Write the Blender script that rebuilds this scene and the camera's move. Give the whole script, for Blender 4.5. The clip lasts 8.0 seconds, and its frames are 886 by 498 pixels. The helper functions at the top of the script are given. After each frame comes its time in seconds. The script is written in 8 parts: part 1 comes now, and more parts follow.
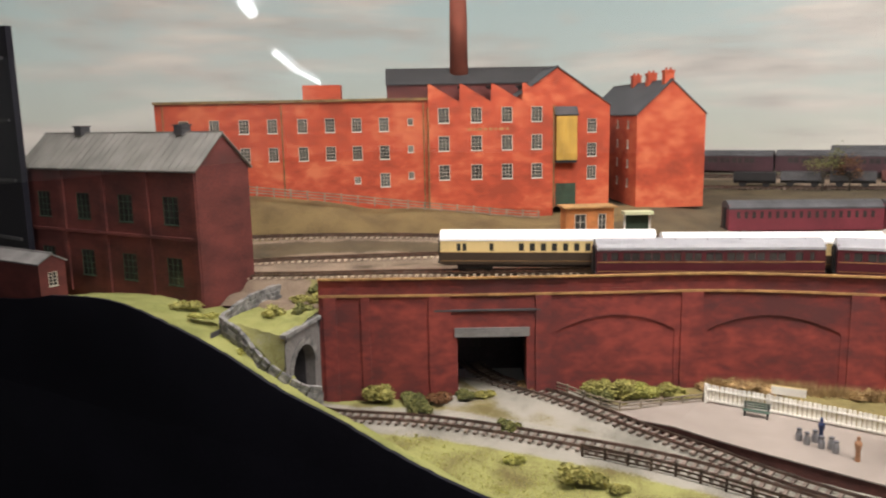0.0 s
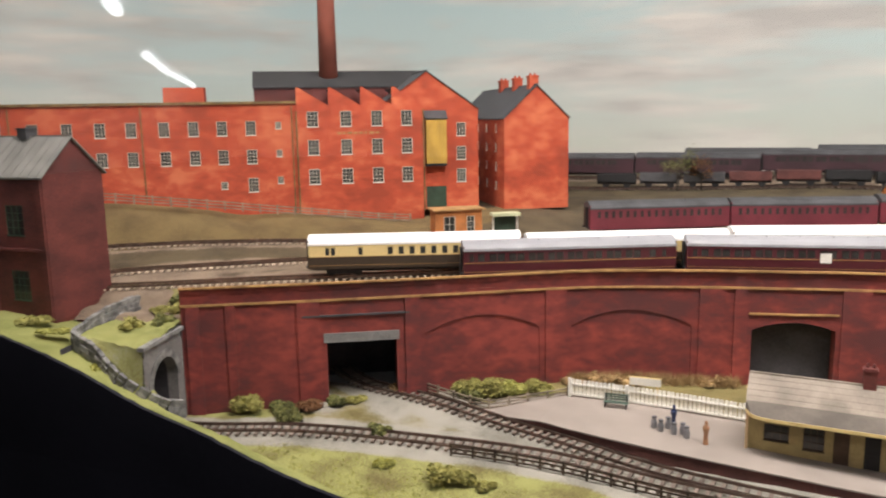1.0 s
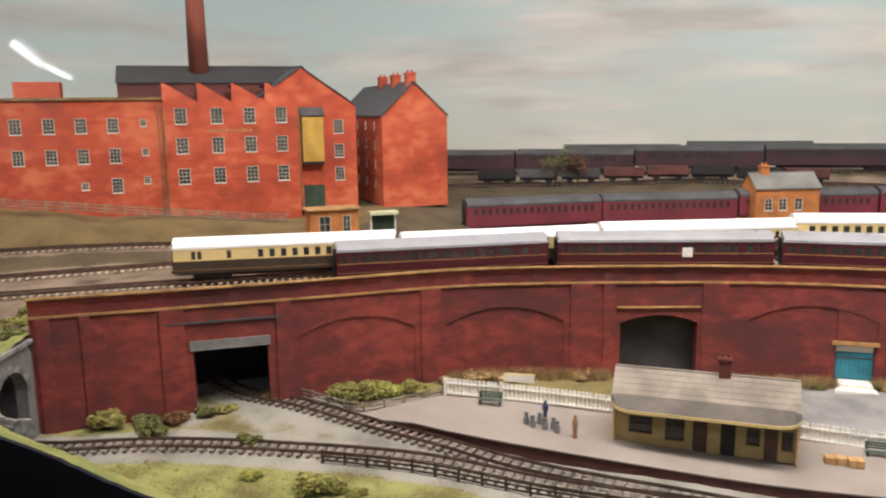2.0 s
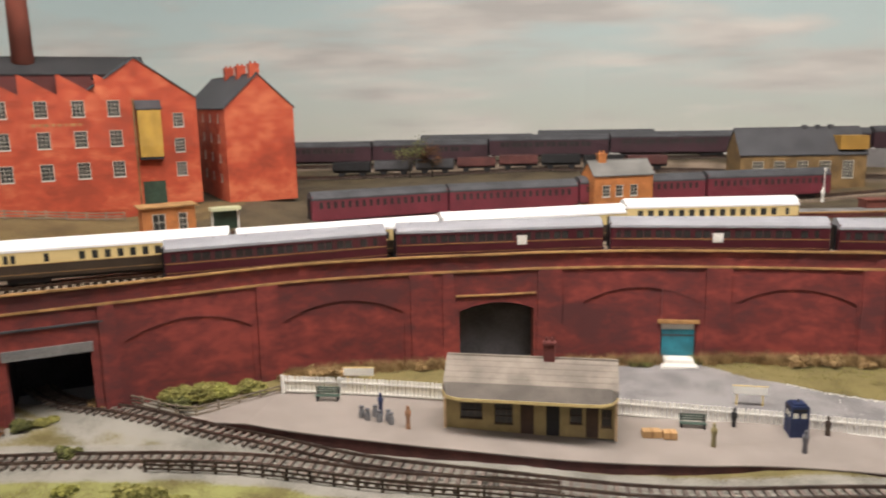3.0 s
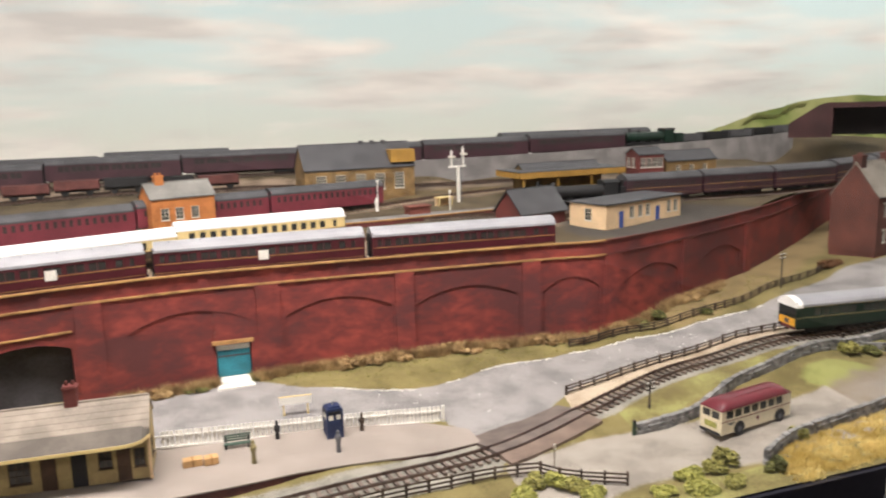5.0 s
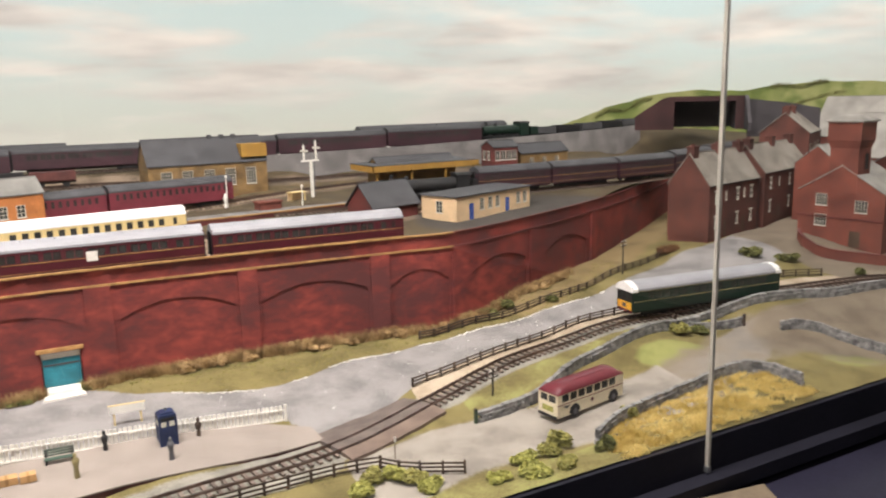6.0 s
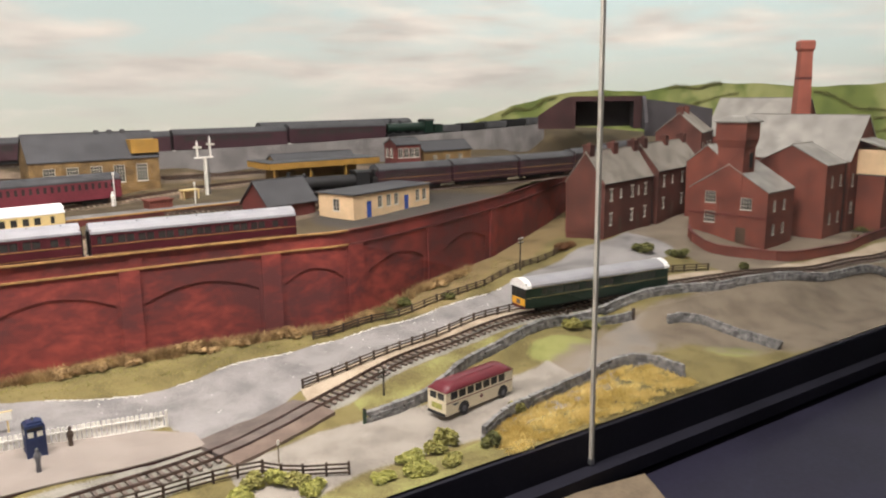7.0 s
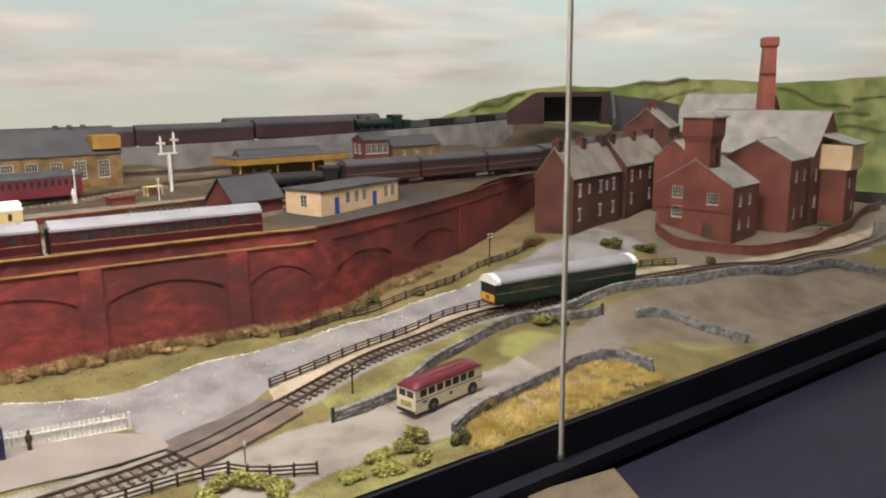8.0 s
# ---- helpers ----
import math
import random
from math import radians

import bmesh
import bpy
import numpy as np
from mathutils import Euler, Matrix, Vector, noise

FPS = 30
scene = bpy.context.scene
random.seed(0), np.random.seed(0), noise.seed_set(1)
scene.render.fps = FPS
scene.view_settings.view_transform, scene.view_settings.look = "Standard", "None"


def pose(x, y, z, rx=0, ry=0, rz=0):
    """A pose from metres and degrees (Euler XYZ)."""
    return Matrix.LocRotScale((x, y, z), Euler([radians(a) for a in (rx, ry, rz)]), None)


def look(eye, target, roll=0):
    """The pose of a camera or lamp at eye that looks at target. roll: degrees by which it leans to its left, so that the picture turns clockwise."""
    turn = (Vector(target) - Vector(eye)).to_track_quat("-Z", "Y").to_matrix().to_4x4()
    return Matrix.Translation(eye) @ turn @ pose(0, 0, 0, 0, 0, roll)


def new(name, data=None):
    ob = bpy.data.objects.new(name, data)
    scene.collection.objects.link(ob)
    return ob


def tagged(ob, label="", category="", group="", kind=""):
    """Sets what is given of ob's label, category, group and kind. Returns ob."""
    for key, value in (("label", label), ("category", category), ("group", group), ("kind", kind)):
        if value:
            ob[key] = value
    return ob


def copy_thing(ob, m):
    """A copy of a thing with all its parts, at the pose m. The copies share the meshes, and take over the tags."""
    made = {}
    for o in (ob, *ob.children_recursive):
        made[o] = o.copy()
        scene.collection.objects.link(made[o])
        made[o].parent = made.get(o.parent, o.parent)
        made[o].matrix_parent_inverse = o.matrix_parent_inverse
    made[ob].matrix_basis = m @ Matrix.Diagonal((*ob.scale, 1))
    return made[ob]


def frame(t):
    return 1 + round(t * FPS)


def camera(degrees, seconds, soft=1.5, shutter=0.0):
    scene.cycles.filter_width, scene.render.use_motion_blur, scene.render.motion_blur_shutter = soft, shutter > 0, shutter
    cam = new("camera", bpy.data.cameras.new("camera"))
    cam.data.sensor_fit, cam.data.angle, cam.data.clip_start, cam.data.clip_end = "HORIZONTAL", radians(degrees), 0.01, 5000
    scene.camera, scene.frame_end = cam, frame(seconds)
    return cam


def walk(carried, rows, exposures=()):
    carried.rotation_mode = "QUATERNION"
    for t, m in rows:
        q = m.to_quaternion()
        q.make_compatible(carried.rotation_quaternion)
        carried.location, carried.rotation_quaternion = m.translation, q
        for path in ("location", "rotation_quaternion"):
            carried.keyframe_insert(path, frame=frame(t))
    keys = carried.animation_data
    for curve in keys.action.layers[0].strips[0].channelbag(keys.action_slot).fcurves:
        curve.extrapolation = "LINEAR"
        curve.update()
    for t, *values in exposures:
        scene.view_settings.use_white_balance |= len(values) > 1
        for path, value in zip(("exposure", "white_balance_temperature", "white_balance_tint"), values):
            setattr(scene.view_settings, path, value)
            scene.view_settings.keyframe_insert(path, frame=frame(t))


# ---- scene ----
cam = camera(59.3, 8.0, soft=2.0, shutter=0.3)
PATH = [
    (0, (0.08, -0.046, 0.337), (-1.116, 1.522, -0.001), -1.1),
    (0.5, (0.088, -0.044, 0.335), (-0.991, 1.607, 0.003), -1.0),
    (1, (0.096, -0.035, 0.336), (-0.853, 1.694, 0.003), -1.0),
    (1.5, (0.102, -0.024, 0.338), (-0.72, 1.768, 0.001), -0.8),
    (3, (0.172, 0.01, 0.34), (-0.264, 1.925, -0.038), -1.2),
    (3.5, (0.211, 0.014, 0.34), (-0.015, 1.965, -0.038), -1.2),
    (4, (0.242, 0.011, 0.344), (0.252, 1.979, -0.014), -1.2),
    (4.5, (0.265, 0.013, 0.346), (0.501, 1.969, 0.002), -1.4),
    (5, (0.282, 0.015, 0.343), (0.748, 1.926, -0.018), -1.6),
    (6.5, (0.345, 0.001, 0.34), (1.198, 1.768, -0.048), -1.1),
    (7, (0.358, -0.002, 0.339), (1.299, 1.719, -0.054), -0.7),
    (7.5, (0.362, -0.002, 0.339), (1.348, 1.693, -0.055), -0.6),
    (8, (0.363, 0.003, 0.338), (1.369, 1.684, -0.066), -0.6),
]
EXPOSURE = [(0, -0.14), (1.5, -0.20), (3.0, -0.37), (3.5, -0.36), (4.0, -0.16), (4.5, 0.03), (5.0, 0.06), (6.5, 0.06), (7.0, 0.0), (8.0, -0.17)]
walk(cam, [(t, look(eye, target, roll)) for t, eye, target, roll in PATH], EXPOSURE)

# ---- light: strip lamps over the layout, added sky-board lamps and the dim room ----
world = bpy.data.worlds.new("room_air")
scene.world = world
world.use_nodes = True
world.node_tree.nodes["Background"].inputs[0].default_value = (0.9, 0.92, 1.0, 1)
world.node_tree.nodes["Background"].inputs[1].default_value = 0.05


def strip_lamp(x, y, z, length, width, watts, target, colour=(1.0, 0.92, 0.87)):
    data = bpy.data.lights.new("strip_lamp", "AREA")
    data.shape, data.size, data.size_y, data.energy, data.color = "RECTANGLE", length, width, watts, colour
    ob = new("strip_lamp", data)
    way = (Vector(target) - Vector((x, y, z))).normalized()
    side = Vector((1, 0, 0))
    up = way.cross(side).normalized()
    side = up.cross(way)
    m = Matrix((side, up, -way)).transposed().to_4x4()
    ob.matrix_world = Matrix.Translation((x, y, z)) @ m
    return ob


strip_lamp(-0.45, 0.50, 1.25, 1.4, 0.30, 17.5, (-0.3, 0.92, 0.0))
strip_lamp(0.40, 0.48, 1.25, 1.1, 0.30, 29, (0.4, 0.90, 0.0))
strip_lamp(-0.3, -1.3, 1.6, 2.0, 0.15, 8, (0.1, 0.8, 0.0))
# two unseen lamps added to brighten the sky board, behind and at the right
strip_lamp(0.95, 1.10, 1.3, 2.2, 0.30, 5.5, (1.0, 2.0, 0.62))
strip_lamp(1.65, 0.95, 1.3, 0.9, 0.30, 15, (2.6, 1.65, 0.9))

# ---- materials ----
def mat(name, colour, rough=0.8, spread=0.25, big=25.0, small=500.0, bump=0.3, metal=0.0, second=None, island=0.0, stretch=1.0):
    """Paint or scatter with blotches (big) and grain (small), in noise cycles a metre."""
    m = bpy.data.materials.new(name)
    m.use_nodes = True
    nt = m.node_tree
    bsdf = nt.nodes["Principled BSDF"]
    pos = nt.nodes.new("ShaderNodeNewGeometry")
    n1, n2 = nt.nodes.new("ShaderNodeTexNoise"), nt.nodes.new("ShaderNodeTexNoise")
    n1.inputs["Scale"].default_value, n2.inputs["Scale"].default_value = big, small
    n1.inputs["Detail"].default_value, n2.inputs["Detail"].default_value = 5, 3
    spread_map = nt.nodes.new("ShaderNodeMapping")
    spread_map.inputs["Scale"].default_value = (1, 1, stretch)
    nt.links.new(pos.outputs["Position"], spread_map.inputs[0])
    for n in (n1, n2):
        nt.links.new(spread_map.outputs[0], n.inputs["Vector"])
    add = nt.nodes.new("ShaderNodeMath")
    add.operation = "MULTIPLY_ADD"
    nt.links.new(n2.outputs["Fac"], add.inputs[0])
    add.inputs[1].default_value = 0.5
    nt.links.new(n1.outputs["Fac"], add.inputs[2])
    ramp = nt.nodes.new("ShaderNodeValToRGB")
    ramp.color_ramp.elements[0].position, ramp.color_ramp.elements[1].position = 0.58, 0.94
    lo = [max(0.0, c * (1 - spread)) for c in colour]
    hi = list(second) if second else [min(1.0, c * (1 + spread)) for c in colour]
    ramp.color_ramp.elements[0].color, ramp.color_ramp.elements[1].color = (*lo, 1), (*hi, 1)
    nt.links.new(add.outputs[0], ramp.inputs[0])
    colour_out = ramp.outputs[0]
    if island:
        rnd, hsv = nt.nodes.new("ShaderNodeObjectInfo"), nt.nodes.new("ShaderNodeHueSaturation")
        scale = nt.nodes.new("ShaderNodeMapRange")
        scale.inputs[3].default_value, scale.inputs[4].default_value = 1 - island, 1 + island
        nt.links.new(rnd.outputs["Random"], scale.inputs[0])
        nt.links.new(scale.outputs[0], hsv.inputs["Value"])
        nt.links.new(colour_out, hsv.inputs["Color"])
        colour_out = hsv.outputs[0]
    nt.links.new(colour_out, bsdf.inputs["Base Color"])
    bsdf.inputs["Roughness"].default_value, bsdf.inputs["Metallic"].default_value = rough, metal
    if bump:
        b = nt.nodes.new("ShaderNodeBump")
        b.inputs["Strength"].default_value, b.inputs["Distance"].default_value = bump, 0.0008
        nt.links.new(n2.outputs["Fac"], b.inputs["Height"])
        nt.links.new(b.outputs[0], bsdf.inputs["Normal"])
    return m


M = {
    "house_red": mat("dark_brick_paint", (0.105, 0.026, 0.023), 0.8, 0.3, 20, 300, 0.3, second=(0.165, 0.038, 0.032), stretch=2.0),
    "brew_red": mat("brewery_brick_paint", (0.175, 0.050, 0.035), 0.85, 0.3, 25, 300, 0.3, second=(0.25, 0.075, 0.050), island=0.06),
    "orange_brick": mat("orange_brick_paint", (0.46, 0.17, 0.05), 0.85, 0.3, 40, 400, 0.3),
    "ochre": mat("ochre_coping", (0.36, 0.20, 0.075), 0.8, 0.35, 60, 500, 0.3),
    "stone_brown": mat("brown_stone", (0.20, 0.125, 0.05), 0.9, 0.4, 60, 400, 0.5),
    # maroon brick with the shade of the unlit tunnel corner in its colour
    "tunnel_brick": mat("shaded_maroon_brick", (0.045, 0.018, 0.018), 0.9, 0.3, 25, 300, 0.3),
    "slate": mat("slate_roof", (0.06, 0.06, 0.065), 0.7, 0.3, 40, 500, 0.3),
    "slate_light": mat("light_slate_roof", (0.185, 0.18, 0.165), 0.6, 0.25, 30, 400, 0.3),
    "slate_warm": mat("brown_slate_roof", (0.21, 0.185, 0.155), 0.7, 0.28, 30, 400, 0.3, second=(0.29, 0.26, 0.22)),
    "canopy_lead": mat("leaded_canopy", (0.115, 0.098, 0.082), 0.6, 0.25, 40, 400, 0.2),
    "slate_black": mat("sooty_slate_roof", (0.032, 0.031, 0.033), 0.75, 0.3, 40, 500, 0.3),
    "slate_brew": mat("grey_slate_roof", (0.27, 0.255, 0.23), 0.6, 0.25, 30, 400, 0.3),
    "slate_tan": mat("tan_slate_roof", (0.265, 0.225, 0.185), 0.8, 0.25, 40, 500, 0.4),
    "cream": mat("cream_paint", (0.72, 0.56, 0.26), 0.45, 0.06, 30, 300, 0.02),
    "cream_wall": mat("cream_render", (0.72, 0.52, 0.31), 0.8, 0.15, 30, 300, 0.2),
    "choc": mat("chocolate_paint", (0.055, 0.04, 0.028), 0.4, 0.15, 30, 300, 0.02),
    "maroon": mat("maroon_paint", (0.072, 0.014, 0.020), 0.35, 0.15, 30, 300, 0.02),
    "maroon_dull": mat("faded_maroon_paint", (0.16, 0.028, 0.04), 0.5, 0.2, 30, 300, 0.02),
    "maroon_far": mat("dark_maroon_paint", (0.042, 0.015, 0.021), 0.6, 0.3, 30, 300, 0.02),
    "gold_line": mat("gold_lining", (0.45, 0.27, 0.10), 0.5, 0.1, 30, 300, 0.0),
    "roof_white": mat("white_coach_roof", (0.88, 0.87, 0.85), 0.5, 0.04, 30, 300, 0.02),
    "roof_grey": mat("grey_coach_roof", (0.30, 0.30, 0.32), 0.45, 0.12, 30, 300, 0.02),
    "black": mat("black_underframe", (0.012, 0.012, 0.013), 0.6, 0.3, 60, 400, 0.05),
    "board_black": mat("black_fascia_paint", (0.013, 0.013, 0.020), 0.6, 0.2, 8, 200, 0.05),
    "bench_blue": mat("dark_shelf_paint", (0.020, 0.019, 0.034), 0.45, 0.2, 8, 200, 0.05),
    "window_dark": mat("dark_glazing", (0.045, 0.045, 0.042), 0.12, 0.2, 60, 400, 0.0),
    "white": mat("white_paint", (0.78, 0.76, 0.70), 0.6, 0.08, 60, 500, 0.1),
    "frame_white": mat("window_frame_paint", (0.62, 0.60, 0.52), 0.6, 0.08, 60, 500, 0.0),
    "rail": mat("rusty_rail", (0.15, 0.105, 0.085), 0.35, 0.3, 80, 600, 0.1, metal=0.7),
    "rail_top": mat("bright_rail_head", (0.42, 0.38, 0.36), 0.25, 0.2, 80, 600, 0.0, metal=1.0),
    "sleeper": mat("sleeper", (0.17, 0.132, 0.108), 0.9, 0.3, 80, 700, 0.5, island=0.25),
    "sleeper_pale": mat("pale_sleeper", (0.55, 0.45, 0.34), 0.9, 0.25, 80, 700, 0.5, island=0.2),
    "fence": mat("fence_wood", (0.065, 0.045, 0.032), 0.9, 0.35, 80, 700, 0.5),
    "fence_grey": mat("weathered_fence_wood", (0.23, 0.19, 0.14), 0.9, 0.35, 80, 700, 0.5),
    "stone": mat("dry_stone", (0.150, 0.148, 0.148), 0.95, 0.35, 120, 700, 0.9, second=(0.29, 0.285, 0.275), island=0.25),
    "platform": mat("platform_surface", (0.285, 0.245, 0.215), 0.9, 0.12, 20, 700, 0.2),
    "platform_face": mat("platform_brick", (0.085, 0.03, 0.025), 0.9, 0.3, 40, 400, 0.4),
    "station_cream": mat("station_cream_paint", (0.40, 0.31, 0.14), 0.7, 0.2, 50, 400, 0.2),
    "brown_door": mat("brown_door_paint", (0.075, 0.045, 0.028), 0.7, 0.3, 60, 400, 0.2),
    "green_door": mat("dark_green_paint", (0.035, 0.065, 0.04), 0.6, 0.3, 60, 400, 0.2),
    "blue_door": mat("teal_door_paint", (0.025, 0.20, 0.26), 0.6, 0.25, 60, 400, 0.2),
    "blue_paint": mat("blue_paint", (0.03, 0.08, 0.36), 0.6, 0.15, 60, 400, 0.1),
    "box_blue": mat("dark_blue_paint", (0.018, 0.030, 0.085), 0.5, 0.2, 60, 400, 0.1),
    "bench_green": mat("bench_green_paint", (0.06, 0.10, 0.075), 0.6, 0.2, 60, 400, 0.1),
    "dmu_green": mat("railcar_green", (0.009, 0.024, 0.016), 0.3, 0.15, 30, 300, 0.02),
    "yellow": mat("warning_yellow", (0.75, 0.38, 0.03), 0.45, 0.06, 30, 300, 0.0),
    "yellow_board": mat("yellow_cladding", (0.50, 0.31, 0.06), 0.8, 0.2, 50, 400, 0.2),
    "canopy": mat("ochre_canopy_paint", (0.34, 0.19, 0.035), 0.7, 0.2, 50, 400, 0.1),
    "bus_red": mat("bus_maroon_paint", (0.125, 0.019, 0.027), 0.35, 0.1, 30, 300, 0.0),
    "bus_cream": mat("bus_cream_paint", (0.72, 0.64, 0.46), 0.35, 0.06, 30, 300, 0.0),
    "tyre": mat("tyre_rubber", (0.02, 0.02, 0.02), 0.8, 0.2, 60, 400, 0.1),
    "steel": mat("milk_churn_steel", (0.30, 0.31, 0.33), 0.4, 0.2, 60, 400, 0.0, metal=0.8),
    "tan_box": mat("tan_parcel", (0.50, 0.30, 0.13), 0.8, 0.2, 60, 400, 0.1),
    "concrete": mat("grey_concrete", (0.19, 0.185, 0.18), 0.9, 0.3, 30, 400, 0.3),
    "grey_wall": mat("grey_stone_wall", (0.20, 0.19, 0.185), 0.9, 0.3, 25, 300, 0.4),
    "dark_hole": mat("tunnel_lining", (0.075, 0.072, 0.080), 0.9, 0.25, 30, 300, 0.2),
    "tarmac_black": mat("crossing_boards", (0.135, 0.108, 0.094), 0.9, 0.25, 40, 500, 0.4),
    "dusty_earth": mat("dusty_red_earth", (0.175, 0.128, 0.102), 0.95, 0.2, 40, 500, 0.4),
    "terrace_red": mat("brown_terrace_brick", (0.085, 0.030, 0.023), 0.85, 0.3, 25, 250, 0.3, second=(0.145, 0.050, 0.036), island=0.08),
    "wagon_red": mat("faded_wagon_red", (0.105, 0.035, 0.030), 0.8, 0.3, 40, 300, 0.1),
    "wagon_grey": mat("faded_wagon_grey", (0.070, 0.070, 0.074), 0.8, 0.3, 40, 300, 0.1),
    "pale_green": mat("pale_green_paint", (0.52, 0.54, 0.34), 0.7, 0.1, 40, 300, 0.1),
    "wing_stone": mat("mauve_grey_stone", (0.055, 0.050, 0.055), 0.9, 0.3, 30, 300, 0.3),
    "pole": mat("telegraph_pole_wood", (0.05, 0.04, 0.03), 0.9, 0.3, 60, 500, 0.2),
    "skin_a": mat("figure_grey_paint", (0.10, 0.10, 0.11), 0.7, 0.3, 60, 400, 0.0),
    "skin_b": mat("figure_brown_paint", (0.33, 0.17, 0.09), 0.7, 0.3, 60, 400, 0.0),
    "skin_c": mat("figure_khaki_paint", (0.26, 0.22, 0.10), 0.7, 0.3, 60, 400, 0.0),
    "leaf": mat("foliage_green", (0.24, 0.23, 0.06), 0.9, 0.35, 150, 700, 0.2, second=(0.40, 0.37, 0.11)),
    "leaf_dark": mat("foliage_dark_green", (0.11, 0.12, 0.035), 0.9, 0.5, 150, 700, 0.2, second=(0.25, 0.25, 0.08)),
    "leaf_lime": mat("foliage_lime", (0.30, 0.30, 0.07), 0.9, 0.3, 150, 700, 0.2, second=(0.48, 0.47, 0.13)),
    "leaf_rust": mat("foliage_rust", (0.16, 0.075, 0.03), 0.9, 0.4, 150, 700, 0.2),
    "straw": mat("dry_grass_tufts", (0.33, 0.20, 0.08), 0.9, 0.5, 60, 600, 0.2, second=(0.52, 0.36, 0.17)),
    "crop": mat("yellow_crop", (0.66, 0.47, 0.11), 0.9, 0.25, 30, 500, 0.2, second=(0.84, 0.68, 0.27)),
    "steel_joint": mat("glass_edge_strip", (0.42, 0.40, 0.35), 0.5, 0.1, 60, 400, 0.0),
    "wood_block": mat("bare_wood", (0.15, 0.115, 0.075), 0.8, 0.2, 40, 300, 0.2),
    "room_paint": mat("room_paint", (0.55, 0.54, 0.53), 0.9, 0.05, 3, 100, 0.0),
    "floor_dark": mat("dark_floor", (0.02, 0.02, 0.028), 0.7, 0.2, 5, 100, 0.0),
    "chimney_red": mat("chimney_red_paint", (0.31, 0.09, 0.06), 0.75, 0.25, 25, 300, 0.2),
}


def sky_paint():
    """The painted sky board: pale blue with long grey-white cloud banks, warmer low down."""
    m = bpy.data.materials.new("painted_sky")
    m.use_nodes = True
    nt, L = m.node_tree, m.node_tree.links
    N = nt.nodes.new
    bsdf = nt.nodes["Principled BSDF"]
    bsdf.inputs["Roughness"].default_value = 0.9
    pos, sep = N("ShaderNodeNewGeometry"), N("ShaderNodeSeparateXYZ")
    L.new(pos.outputs["Position"], sep.inputs[0])
    mp = N("ShaderNodeMapping")
    mp.inputs["Scale"].default_value = (1.0, 1.0, 5.5)
    L.new(pos.outputs["Position"], mp.inputs[0])
    n1, n2 = N("ShaderNodeTexNoise"), N("ShaderNodeTexNoise")
    n1.inputs["Scale"].default_value, n1.inputs["Detail"].default_value, n1.inputs["Distortion"].default_value = 1.9, 6, 0.25
    n1.inputs["Roughness"].default_value = 0.52
    n2.inputs["Scale"].default_value, n2.inputs["Detail"].default_value = 3.1, 5
    for n in (n1, n2):
        L.new(mp.outputs[0], n.inputs["Vector"])
    base = N("ShaderNodeValToRGB")
    e = base.color_ramp.elements
    e[0].position, e[0].color = 0.0, (0.62, 0.65, 0.58, 1)
    e[1].position, e[1].color = 1.0, (0.42, 0.62, 0.68, 1)
    e = base.color_ramp.elements.new(0.35)
    e.color = (0.56, 0.67, 0.66, 1)
    hz = N("ShaderNodeMapRange")
    hz.inputs[1].default_value, hz.inputs[2].default_value = 0.25, 0.95
    L.new(sep.outputs[2], hz.inputs[0])
    L.new(hz.outputs[0], base.inputs[0])
    cover = N("ShaderNodeValToRGB")
    cover.color_ramp.elements[0].position, cover.color_ramp.elements[1].position = 0.42, 0.60
    L.new(n1.outputs["Fac"], cover.inputs[0])
    cloud = N("ShaderNodeValToRGB")
    cloud.color_ramp.elements[0].position, cloud.color_ramp.elements[0].color = 0.35, (0.53, 0.52, 0.495, 1)
    cloud.color_ramp.elements[1].position, cloud.color_ramp.elements[1].color = 0.65, (0.78, 0.755, 0.705, 1)
    L.new(n2.outputs["Fac"], cloud.inputs[0])
    mix = N("ShaderNodeMix")
    mix.data_type = "RGBA"
    L.new(cover.outputs[0], mix.inputs[0])
    L.new(base.outputs[0], mix.inputs[6])
    L.new(cloud.outputs[0], mix.inputs[7])
    L.new(mix.outputs[2], bsdf.inputs["Base Color"])
    return m


